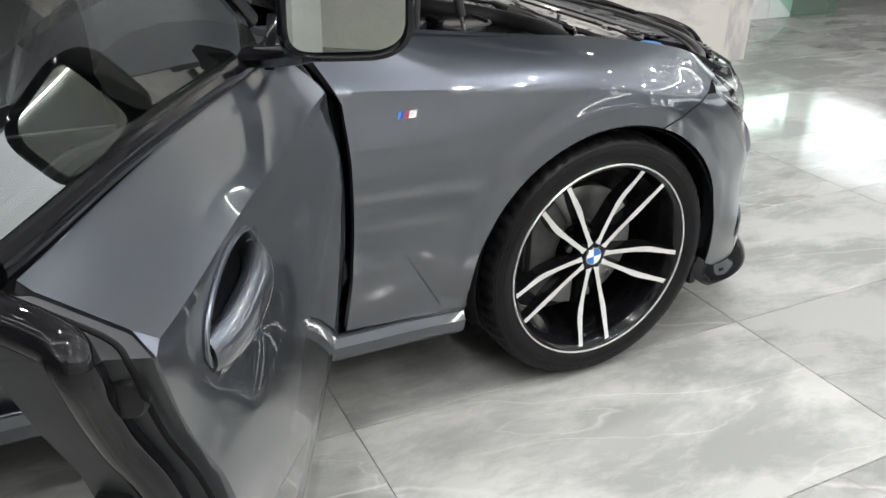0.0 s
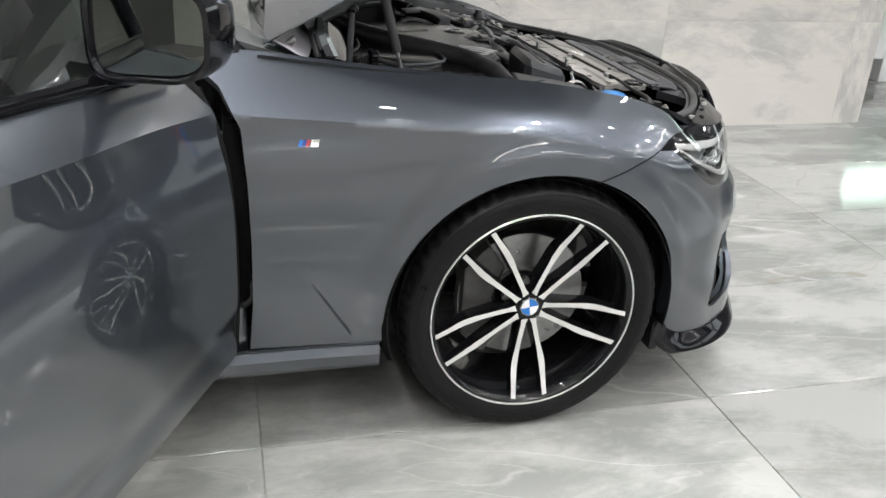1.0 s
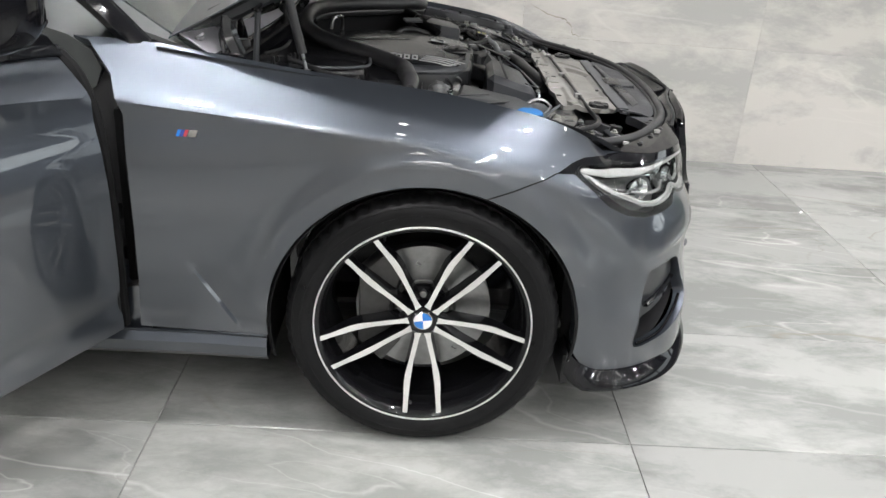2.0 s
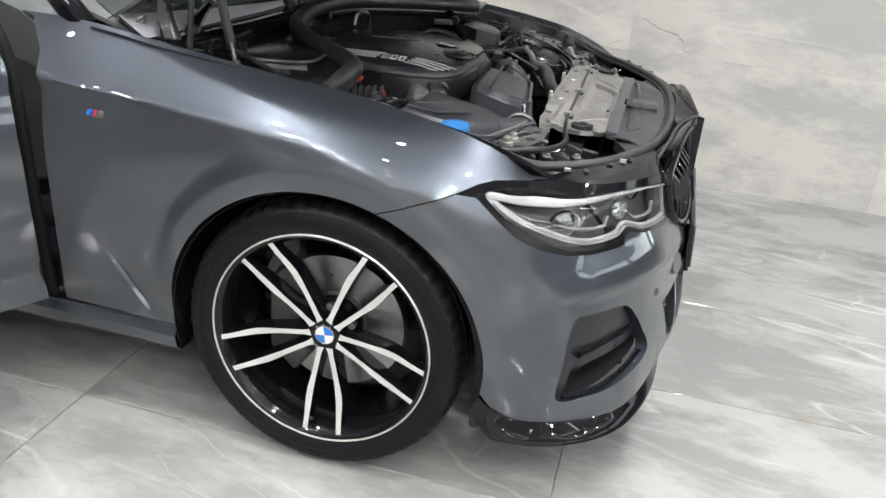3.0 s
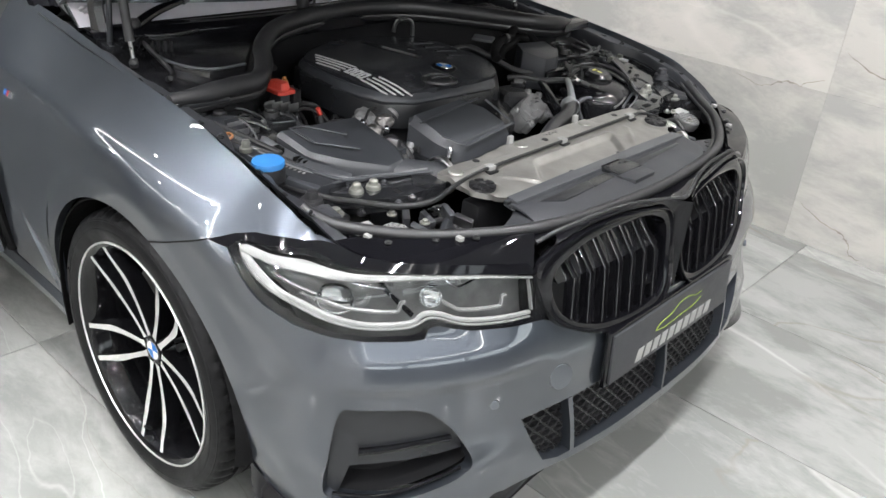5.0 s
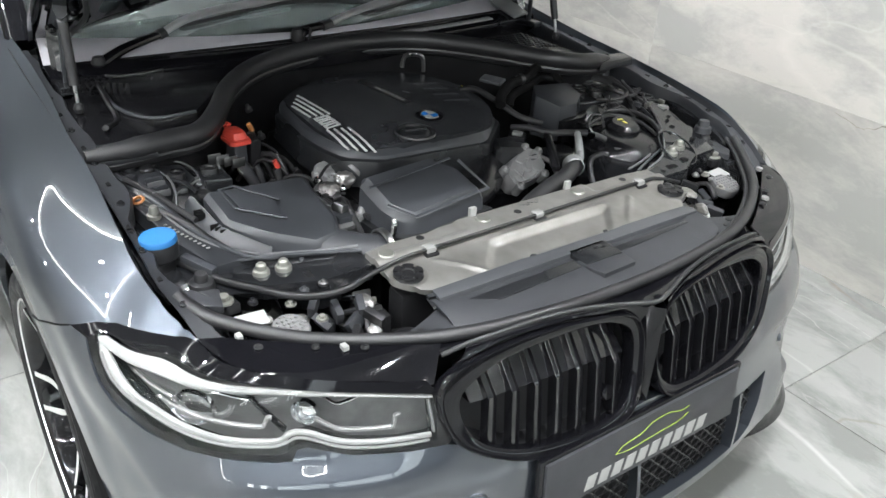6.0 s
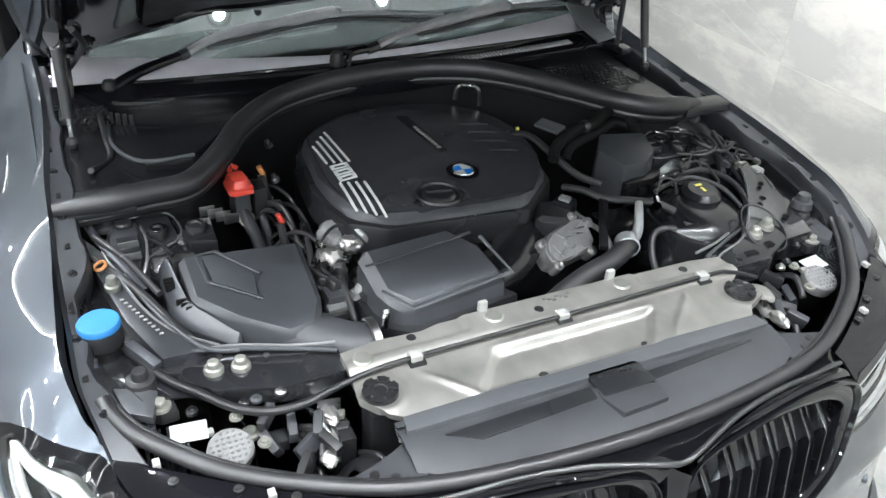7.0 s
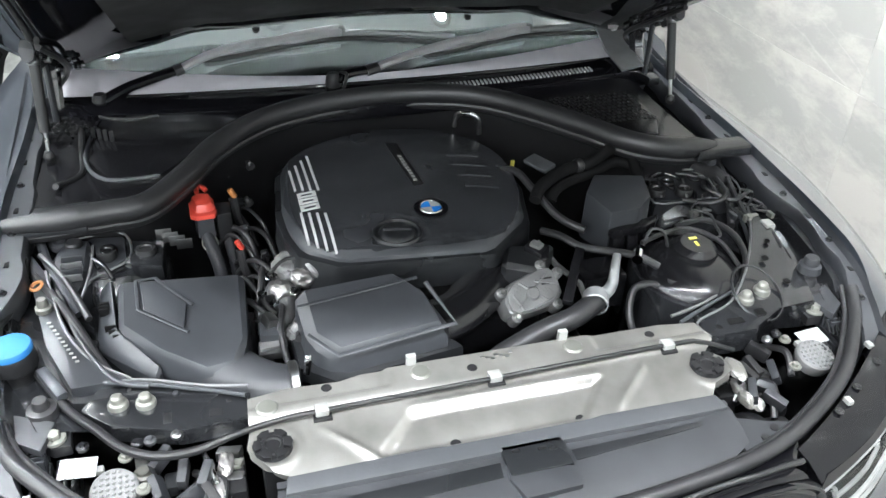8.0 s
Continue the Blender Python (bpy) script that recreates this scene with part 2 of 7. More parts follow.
M_WINDAY = glow("daylight_window", (1, 1, .98), 5)
M_DISC = mat("cast_iron_grey", (.075, .074, .072), .42, .4, vary=.3, scale=50)
M_SPOTGLASS = glow("downlight_lens", (1, .98, .95), 60)


# ---- mesh helpers ----
def part(name, bm, material, parent=None, label="", smooth=True, m=None):
    """Links a bmesh as one mesh object under a thing or a part."""
    me = bpy.data.meshes.new(name)
    bm.normal_update()
    for f in bm.faces:
        f.smooth = smooth
    bm.to_mesh(me)
    bm.free()
    for one in (material if isinstance(material, (list, tuple)) else (material,)):
        me.materials.append(one)
    if smooth:
        me.set_sharp_from_angle(angle=radians(32))
    ob = new(name, me)
    if parent:
        ob.parent = parent
    if m is not None:
        ob.matrix_basis = m
    return tagged(ob, label) if label else ob


def flip(bm):
    """Mirrors a mesh across the car's middle plane."""
    for v in bm.verts:
        v.co.y = -v.co.y
    bmesh.ops.reverse_faces(bm, faces=bm.faces[:])
    return bm


def add_box(bm, a, b, bevel=.004, m=None, seg=2):
    c = Matrix.LocRotScale([(p + q) / 2 for p, q in zip(a, b)], None, [q - p for p, q in zip(a, b)])
    vs = bmesh.ops.create_cube(bm, size=1, matrix=c)["verts"]
    if bevel:
        es = list({e for v in vs for e in v.link_edges})
        r = bmesh.ops.bevel(bm, geom=es, offset=bevel, segments=seg, affect="EDGES", profile=.6)
        vs = list({v for f in r["faces"] for v in f.verts} | {v for v in vs if v.is_valid})
    if m is not None:
        bmesh.ops.transform(bm, matrix=m, verts=vs)
    return bm


def box(a, b, bevel=.004, m=None):
    return add_box(bmesh.new(), a, b, bevel, m)


def add_prism(bm, poly, z0, z1, bevel=.006, shrink=0.0, m=None, seg=2):
    """A plate of any outline (x, y), from z0 up to z1, its top drawn in by shrink and its rim rounded."""
    c = Vector((sum(p[0] for p in poly) / len(poly), sum(p[1] for p in poly) / len(poly)))
    area = sum(poly[i][0] * poly[(i + 1) % len(poly)][1] - poly[(i + 1) % len(poly)][0] * poly[i][1] for i in range(len(poly)))
    if area < 0:
        poly = poly[::-1]
    lo = [bm.verts.new((p[0], p[1], z0)) for p in poly]
    hi = []
    for p in poly:
        v = Vector(p[:2]); d = c - v
        v += d.normalized() * min(shrink, d.length * .8)
        hi.append(bm.verts.new((v.x, v.y, p[2] if len(p) > 2 else z1)))
    k = len(poly)
    fs = [bm.faces.new(hi), bm.faces.new(lo[::-1])] + [bm.faces.new((lo[i], lo[(i + 1) % k], hi[(i + 1) % k], hi[i])) for i in range(k)]
    vs = lo + hi
    if bevel:
        es = [e for e in fs[0].edges] + [e for v in hi for e in v.link_edges if e.other_vert(v) in lo]
        r = bmesh.ops.bevel(bm, geom=list(set(es)), offset=bevel, segments=seg, affect="EDGES", profile=.6)
        vs = [v for v in vs if v.is_valid] + [v for f in r["faces"] for v in f.verts]
    if m is not None:
        bmesh.ops.transform(bm, matrix=m, verts=list(set(vs)))
    return bm


def prism(poly, z0, z1, bevel=.006, shrink=0.0, m=None, seg=2):
    return add_prism(bmesh.new(), poly, z0, z1, bevel, shrink, m, seg)


def smooth_path(pts, steps=8, closed=False):
    """Catmull-Rom curve through the points."""
    p = [Vector(q) for q in pts]
    k = len(p)
    out = []
    for i in range(k if closed else k - 1):
        a, b, c, d = (p[(i + j) % k] if closed else p[min(max(i + j, 0), k - 1)] for j in (-1, 0, 1, 2))
        for j in range(steps):
            t = j / steps
            out.append(.5 * (2 * b + (c - a) * t + (2 * a - 5 * b + 4 * c - d) * t * t + (3 * b - a - 3 * c + d) * t ** 3))
    if not closed:
        out.append(p[-1])
    return out


def add_tube(bm, pts, radius, segs=10, steps=6, closed=False, ridges=0, flat=1.0):
    """A hose, pipe or seal swept along a curve through the points."""
    path = smooth_path(pts, steps, closed) if steps else [Vector(q) for q in pts]
    rings, up = [], None
    n = len(path)
    for i, q in enumerate(path):
        a, b = (path[i - 1] if i or closed else q), (path[(i + 1) % n] if i < n - 1 or closed else q)
        t = (b - a).normalized()
        if up is None:
            up = t.orthogonal().normalized() if abs(t.z) > .9 else Vector((0, 0, 1))
        up = (up - t * up.dot(t)).normalized()
        side = t.cross(up)
        r = radius(i / max(1, n - 1)) if callable(radius) else radius
        if ridges and (i // 1) % 2:
            r *= .88
        rings.append([bm.verts.new(q + (side * math.cos(w) + up * math.sin(w) * flat) * r) for w in (2 * math.pi * j / segs for j in range(segs))])
    for i in range(n if closed else n - 1):
        a, b = rings[i], rings[(i + 1) % n]
        for j in range(segs):
            bm.faces.new((a[j], b[j], b[(j + 1) % segs], a[(j + 1) % segs])[::-1])
    if not closed:
        bm.faces.new(rings[0]); bm.faces.new(rings[-1][::-1])
    return bm


def tube(pts, radius, segs=10, steps=6, closed=False, ridges=0, flat=1.0):
    return add_tube(bmesh.new(), pts, radius, segs, steps, closed, ridges, flat)


def add_lathe(bm, profile, m=None, segs=32, wave=None, closed=False):
    """A turned form: profile of (radius, height) round the z axis."""
    m = m or Matrix()
    rings = []
    for r, h in profile:
        if r < 1e-6:
            rings.append([bm.verts.new(m @ Vector((0, 0, h)))])
        else:
            rings.append([bm.verts.new(m @ Vector(((r + (wave(r, h, j) if wave else 0)) * math.cos(2 * math.pi * j / segs), (r + (wave(r, h, j) if wave else 0)) * math.sin(2 * math.pi * j / segs), h))) for j in range(segs)])
    pairs = list(zip(rings, rings[1:])) + ([(rings[-1], rings[0])] if closed else [])
    for a, b in pairs:
        for j in range(segs):
            k = (j + 1) % segs
            q = [a[0] if len(a) == 1 else a[j], a[0] if len(a) == 1 else a[k], b[0] if len(b) == 1 else b[k], b[0] if len(b) == 1 else b[j]]
            q = list(dict.fromkeys(q))
            if len(q) > 2:
                bm.faces.new(q)
    return bm


def lathe(profile, m=None, segs=32, wave=None, closed=False):
    return add_lathe(bmesh.new(), profile, m, segs, wave, closed)


def loft(rows, closed=False):
    """A skin over rows of points."""
    bm = bmesh.new()
    g = [[bm.verts.new(p) for p in r] for r in rows]
    for a, b in zip(g, g[1:]):
        for j in range(len(a) if closed else len(a) - 1):
            k = (j + 1) % len(a)
            bm.faces.new((a[j], a[k], b[k], b[j]))
    return bm


def thicken(bm, t):
    """Gives a skin depth: t metres behind its faces."""
    bm.normal_update()
    bmesh.ops.solidify(bm, geom=bm.faces[:] + bm.edges[:] + bm.verts[:], thickness=t)
    return bm


def dense(poly, step, closed=True):
    out = []
    k = len(poly)
    for i in range(k if closed else k - 1):
        a, b = Vector(poly[i]), Vector(poly[(i + 1) % k])
        n = max(1, int((b - a).length / step))
        out += [a + (b - a) * (j / n) for j in range(n)]
    if not closed:
        out.append(Vector(poly[-1]))
    return out


def rounded(poly, steps=6):
    return [v.to_2d() for v in smooth_path([(*p, 0) for p in poly], steps, True)]


def inside(poly, pts):
    """Which of the points lie within the outline."""
    p = np.array([(v[0], v[1]) for v in poly]); q = np.roll(p, -1, 0)
    x, y = pts[:, :1], pts[:, 1:2]
    with np.errstate(divide="ignore", invalid="ignore"):
        c = ((p[:, 1] > y) != (q[:, 1] > y)) & (x < (q[:, 0] - p[:, 0]) * (y - p[:, 1]) / (q[:, 1] - p[:, 1]) + p[:, 0])
    return c.sum(1) % 2 == 1


def panel(outer, holes, step, f, rim=.012, out=True, folds=()):
    """Sheet metal: an outline with openings, laid on the skin f(u, v), its edges folded back by rim metres; edges run along the folds."""
    from mathutils.geometry import delaunay_2d_cdt
    loops = [dense(outer, step)] + [dense(h, step * .8) for h in holes]
    co, ed = [], []
    for lp in loops:
        b = len(co)
        co += [Vector(v[:2]) for v in lp]
        ed += [(b + i, b + (i + 1) % len(lp)) for i in range(len(lp))]
    for fold in folds:
        lp = dense(fold, step * .7, False)
        b = len(co)
        co += [Vector(v[:2]) for v in lp]
        ed += [(b + i, b + i + 1) for i in range(len(lp) - 1)]
    rimpts = np.array([tuple(c) for c in co])
    lo, hi = rimpts.min(0), rimpts.max(0)
    gx, gy = np.meshgrid(np.arange(lo[0], hi[0], step), np.arange(lo[1], hi[1], step * .8))
    gx = gx + (np.arange(gx.shape[0]) % 2)[:, None] * step / 2
    g = np.stack([gx.ravel(), gy.ravel()], 1)
    keep = inside(loops[0], g)
    for h in loops[1:]:
        keep &= ~inside(h, g)
    g = g[keep]
    if len(g):
        near = np.array([np.min(np.hypot(rimpts[:, 0] - a, rimpts[:, 1] - b)) for a, b in g])
        g = g[near > step * .45]
    co += [Vector(p) for p in g]
    vs, _, fs, *_ = delaunay_2d_cdt(co, ed, [], 0, 1e-7)
    v2 = np.array([tuple(v) for v in vs])
    tri = [t for t in fs if len(t) == 3]
    cen = np.array([v2[list(t)].mean(0) for t in tri])
    keep = inside(loops[0], cen)
    for h in loops[1:]:
        keep &= ~inside(h, cen)
    p3 = f(v2[:, 0], v2[:, 1])
    bm = bmesh.new()
    bv = [bm.verts.new(p) for p in p3]
    for t, k in zip(tri, keep):
        if k:
            bm.faces.new([bv[i] for i in (t if out else t[::-1])])
    for v in [v for v in bm.verts if not v.link_faces]:
        bm.verts.remove(v)
    bm.normal_update()
    if rim:
        normal = {v: v.normal.copy() for v in bm.verts}
        edge = [e for e in bm.edges if e.is_boundary]
        r = bmesh.ops.extrude_edge_only(bm, edges=edge)
        new_v = [g for g in r["geom"] if isinstance(g, bmesh.types.BMVert)]
        src = {}
        for e in bm.edges:
            a, b = e.verts
            for x, y in ((a, b), (b, a)):
                if x in normal and y not in normal:
                    src[y] = x
        for v in new_v:
            v.co -= normal[src[v]] * rim
    return bm


# ---- the outer skin of the car, as a function ----
def spl(keys, x):
    """Smooth curve through (x, value) keys, flat-limited so that it does not overshoot."""
    k = np.array(keys, float); X, V = k[:, 0], k[:, 1]; x = np.asarray(x, float)
    h = np.diff(X); d = np.diff(V) / h; m = np.zeros(len(X))
    for i in range(1, len(X) - 1):
        m[i] = 0 if d[i - 1] * d[i] <= 0 else (h[i - 1] + h[i]) / (h[i - 1] / d[i] + h[i] / d[i - 1])
    m[0], m[-1] = d[0], d[-1]
    i = np.clip(np.searchsorted(X, x) - 1, 0, len(h) - 1); t = (x - X[i]) / h[i]
    lin = V[i] + np.where(t < 0, m[i] * (x - X[i]), 0)
    t2, t3 = t * t, t * t * t
    cub = (2 * t3 - 3 * t2 + 1) * V[i] + (t3 - 2 * t2 + t) * h[i] * m[i] + (3 * t2 - 2 * t3) * V[i + 1] + (t3 - t2) * h[i] * m[i + 1]
    return np.where(t < 0, lin, np.where(t > 1, V[i + 1] + m[i + 1] * (x - X[i + 1]), cub))


# plan outline of the right side and nose at bumper height: x ahead of the front axle, half width
PLAN = [(-2.2, .897), (-1.75, .897), (-1.2, .897), (-.65, .890), (-.35, .889), (-.1, .893), (.1, .893), (.25, .886), (.38, .866), (.48, .826), (.56, .766), (.63, .678), (.69, .56), (.730, .42), (.755, .28), (.767, .14), (.770, 0)]
def _plan():
    p = np.array(PLAN); u = np.concatenate([[0], np.cumsum(np.hypot(*np.diff(p, axis=0).T))])
    d = np.linspace(0, u[-1], 1200)
    x, y = spl(list(zip(u, p[:, 0])), d), spl(list(zip(u, p[:, 1])), d)
    s = np.concatenate([[0], np.cumsum(np.hypot(np.diff(x), np.diff(y)))])
    s -= np.interp(0, x, s)
    k = np.ones(41) / 41
    tx, ty = np.gradient(x, s), np.gradient(y, s)
    pad = lambda a: np.convolve(np.concatenate([np.full(20, a[0]), a, np.full(20, a[-1])]), k, "valid")
    tx, ty = pad(tx), pad(ty); n = np.hypot(tx, ty)
    return s, x, y, ty / n, -tx / n
SS, SX, SY, NX, NY = _plan()
S_END = SS[-1]
ZTOP = [(-1.75, .945), (-.9, .935), (-.67, .928), (-.43, .899), (-.26, .881), (0, .857), (.156, .835), (.29, .809), (.388, .774), (.47, .737), (.6, .735), (1.2, .745)]
ZSH = [(-1.80, .917), (-1.75, .911), (-1.5, .902), (-1.3, .886), (-1.0, .864), (-.85, .845), (-.67, .824), (-.34, .797), (0, .765), (.2, .715), (.35, .665), (.6, .66), (1.2, .66)]
DTOP = [(-1.75, .113), (-.95, .118), (-.67, .134), (-.3, .141), (0, .138), (.2, .125), (.35, .105), (.47, .09), (.6, .03), (1.2, 0)]
POW = [(-1.75, 1.15), (-.67, 1.15), (-.2, 1.5), (.1, 1.75), (1.2, 1.75)]
def surf(s, z):
    """A point of the right-hand outer skin: s metres along the plan outline from the front axle, z up."""
    s, z = np.asarray(s, float), np.asarray(z, float)
    cx, cy = np.interp(s, SS, SX), np.interp(s, SS, SY); nx, ny = np.interp(s, SS, NX), np.interp(s, SS, NY)
    f = np.clip((s - .25) / .45, 0, 1); f = f * f * (3 - 2 * f)
    side = spl([(.1, .06), (.2, .045), (.28, .024), (.40, .006), (.55, 0), (.70, 0), (.80, .008), (1, .02)], z)
    flank = spl([(.1, .06), (.2, .045), (.28, .03), (.36, .017), (.45, .008), (.53, .0025), (.59, .0003), (.64, 0), (.70, .004), (.745, .0125), (.77, .0195), (.80, .0255), (.84, .029), (.88, .029), (1, .035)], z)
    g = np.clip((-.12 - s) / .40, 0, 1); g = g * g * (3 - 2 * g)
    side = side * (1 - g) + flank * g
    nose = spl([(.1, -.02), (.2, -.026), (.30, -.022), (.42, -.004), (.49, -.001), (.52, .006), (.56, .019), (.60, .033), (.67, .047), (.74, .066), (1, .12)], z)
    zt, zs = spl(ZTOP, s), spl(ZSH, s)
    u = np.clip((z - zs) / (zt - zs), 0, 1.3)
    d = side * (1 - f) + nose * f + spl(DTOP, s) * u ** spl(POW, s)
    # raised flare round the wheel opening
    r = np.hypot(np.interp(s, SS, SX) - 0, z - .327); w = np.clip((.445 - r) / .042, 0, 1) * np.clip((.46 - abs(s)) / .12, 0, 1) * np.clip((z - .25) / .12, 0, 1)
    d = d - .009 * w ** 1.5
    return np.stack([cx + nx * d, -(cy + ny * d), z], -1)


# ---- the car ----
car = tagged(new("sedan"), "grey metallic four-door sedan, bonnet raised and a front door open", "car")
HUB_Z, HUB_Y = .327, -.851


def off(d):
    """The outer skin moved outwards by d metres."""
    def f(s, z):
        s, z = np.asarray(s, float), np.asarray(z, float)
        p = surf(s, z); e = 1e-3
        n = np.cross(surf(s + e, z) - surf(s - e, z), surf(s, z + e) - surf(s, z - e))
        n /= np.linalg.norm(n, axis=-1, keepdims=True)
        dd = d(s, z) if callable(d) else d
        return p + n * np.asarray(dd)[..., None]
    return f


def arch(a0, a1, n=40, grow=0.0):
    """The wheel opening from angle a0 to a1, in the skin's own (s, z)."""
    return [((.367 + grow) * math.cos(radians(a)), HUB_Z + (.357 + grow) * math.sin(radians(a))) for a in np.linspace(a0, a1, n)]


def both(name, build, material, parent=car, label=""):
    """A part and its twin across the middle of the car."""
    return [part(name, build(), material, parent, label), part(name, flip(build()), material, parent, label)]


# front fenders, with the tongue that runs out above the headlamp
LAMP_TOP = [(.275, .722), (.318, .739), (.353, .745), (.401, .742), (.453, .733), (.535, .735)]
def fender():
    top = [(s, float(spl(ZTOP, s))) for s in np.linspace(.525, -.80, 40)]
    rear = [(-.765, .925), (-.70, .87), (-.664, .797), (-.656, .675), (-.654, .545), (-.657, .41), (-.668, .282)]
    outline = rear + [(-.372, .272)] + arch(188, 70.5, 44) + LAMP_TOP + top
    def scoop(s, z):
        # straight fold behind the wheel, deepest along its line and running out forwards
        u = s - (-.548 + (.47 - z) * .62)
        fade = np.clip((z - .285) / .03, 0, 1) * np.clip((.475 - z) / .07, 0, 1)
        return -.008 * np.clip(u / .006, 0, 1) * np.clip(1 - u / .085, 0, 1) * fade
    shoulder = [(s, float(spl(ZSH, s))) for s in np.linspace(-.640, .05, 30)]
    breather = [(-.548 + (.47 - z) * .62, z) for z in np.linspace(.468, .292, 12)]
    return panel(outline, [], .011, off(scoop), .018, folds=(shoulder, breather, [(s + .006, z) for s, z in breather]))
both("fender", fender, M_PAINT)


# sill below the doors
def side_skirt():
    keys = [(.272, 0), (.262, -.004), (.245, .010), (.215, .010), (.195, -.004), (.188, -.03), (.20, -.09)]
    rows = []
    for s in np.linspace(-1.75, -.372, 50):
        w = float(np.clip((s + .52) / .14, 0, 1))
        rows.append([Vector(off(d + .004 * w)(s, z)) for z, d in keys])
    return thicken(loft([list(r) for r in rows]), .004)
both("side_skirt", side_skirt, M_PAINT)
# bumper skin with its openings
LAMP_LOW = [(.275, .722), (.318, .717), (.367, .678), (.412, .642), (.47, .614), (.54, .597), (.605, .591), (.69, .589), (.716, .591), (.724, .609), (.742, .613), (.771, .605), (.809, .596), (.909, .586), (.975, .583)]
KIDNEY = [(.955, .68), (.965, .62), (.995, .575), (1.05, .543), (1.13, .516), (1.24, .507), (1.335, .515), (1.378, .55), (1.388, .62), (1.378, .69), (1.34, .728), (1.22, .743), (1.09, .739), (1.00, .716)]
INTAKE = [(.563, .450), (.60, .461), (.685, .460), (.73, .447), (.775, .404), (.803, .362), (.816, .326), (.795, .307), (.735, .286), (.66, .265), (.60, .258), (.555, .255), (.538, .274), (.546, .35)]
MESH = [(.927, .385), (1.15, .396), (S_END - .004, .402), (S_END - .004, .262), (1.10, .258), (1.03, .256), (.99, .266), (.958, .32)]
def bumper_half(sign=1):
    low = [(.374, .262), (.41, .215), (.46, .197), (.52, .193), (.60, .196), (.68, .197), (.76, .206), (.86, .226), (1.0, .240), (1.113, .238), (S_END, .238)]
    outline = arch(70.5, -4, 30) + low + [(S_END, .53), (1.37, .528), (1.335, .517), (1.24, .509), (1.13, .518), (1.05, .545), (.995, .577)] + LAMP_LOW[::-1]
    def ridge(s, z):
        # soft fold from the wheel flare down to the intake, and the shelf above the intake
        up = z - spl([(.2, .689), (.32, .648), (.42, .594), (.493, .532), (.537, .499), (.60, .46)], s)
        d = 1 / np.cosh(np.where(up > 0, up / .045, up / .022)) * .5 * (1 - np.cos(np.pi * np.clip((s - .24) / .12, 0, 1))) * .5 * (1 - np.cos(np.pi * np.clip((.58 - s) / .10, 0, 1))) * .008
        shelf = np.clip((z - .492) / .014, 0, 1) * np.clip((.60 - z) / .05, 0, 1) * np.clip((s - .54) / .06, 0, 1) * np.clip((1.0 - s) / .12, 0, 1) * .012
        wing = np.clip((.36 - z) / .05, 0, 1) * np.clip((s - .62) / .1, 0, 1) * np.clip((.92 - s) / .15, 0, 1) * .012
        return d + shelf + wing
    return panel(outline, [rounded(INTAKE, 4), MESH], .0125, off(ridge), .03)
bumper = part("bumper_skin", bumper_half(), M_PAINT, car)
part("bumper_skin", flip(bumper_half()), M_PAINT, car)

# seam between wing and bumper, from the lamp's tip to the arch
def panel_seam():
    a = arch(70.5, 69.5, 2)[0]
    return tube([off(.0006)(a[0] * (1 - t) + .275 * t, a[1] * (1 - t) + .722 * t) for t in np.linspace(0, 1, 9)], .0016, 6, 0)
both("panel_seam", panel_seam, M_MATTE)

# front lip spoiler
def lip():
    rows = []
    for s in np.linspace(.362, S_END, 60):
        f = float(np.clip((s - .362) / .05, 0, 1))
        zt = float(spl([(.362, .262), (.40, .225), (.46, .199), (.60, .196), (.76, .207), (.86, .227), (1.0, .241), (1.45, .238)], s))
        zb = float(spl([(.362, .19), (.42, .160), (.55, .155), (.72, .162), (.80, .174), (.90, .192), (1.0, .212), (1.45, .220)], s))
        d = (.006 + .026 * f) if s < .70 else float(spl([(.70, .032), (.75, .028), (.85, .014), (.90, .004), (1.0, -.018), (1.05, -.026), (1.45, -.03)], s))
        inner = min(.004, d - .004)
        rows.append([off(-.06)(s, zt + .006), off(inner)(s, zt + .003), off((d + inner) * .5)(s, zt * .7 + zb * .3), off(d)(s, zb + .4 * (zt - zb)), off(d + .004)(s, zb + .18 * (zt - zb)), off(d - .002)(s, zb), off(min(-.05, d - .04))(s, zb - .002)])
    return loft(rows)
both("lip_spoiler", lip, M_GLOSS, label="gloss black front lip spoiler")

# side intakes: dark duct, body-coloured blade darkened for its shade, and black louvre
def duct():
    k = [off(-.028)(s, z) for s, z in rounded(INTAKE, 4)]
    c = [Vector(p) + Vector((-.09, .05, 0)) for p in k]
    return loft([k, [Vector(p) * .5 + q * .5 for p, q in zip(k, c)], c, [Vector((.55, -.60, .34))] * len(k)], True)
both("intake_duct", duct, M_SATIN)
def blade():
    return panel([(.552, .442), (.60, .459), (.685, .458), (.73, .445), (.775, .402), (.805, .360), (.815, .343), (.74, .336), (.66, .330), (.582, .319), (.560, .250), (.537, .262), (.545, .35)], [], .016, off(lambda s, z: -.020 - .012 * np.clip((.41 - z) / .06, 0, 1) * np.clip((s - .57) / .02, 0, 1)), .012)
both("intake_panel", blade, M_INTAKE_SHADE)
def louvre():
    rows = []
    for s, z in ((.600, .354), (.625, .3585), (.67, .3645), (.72, .369), (.765, .372), (.782, .3725)):
        rows.append([off(-.034)(s, z + .007), off(-.020)(s, z + .0065), off(-.016)(s, z + .002), off(-.018)(s, z - .004), off(-.034)(s, z - .007)])
    return loft(rows)
both("intake_louvre", louvre, M_GLOSS)
both("intake_edge_trim", lambda: tube([off(-.006)(s, z) for s, z in ((.556, .262), (.61, .266), (.66, .272), (.735, .294), (.797, .315))], .004, 8), M_GLOSS)

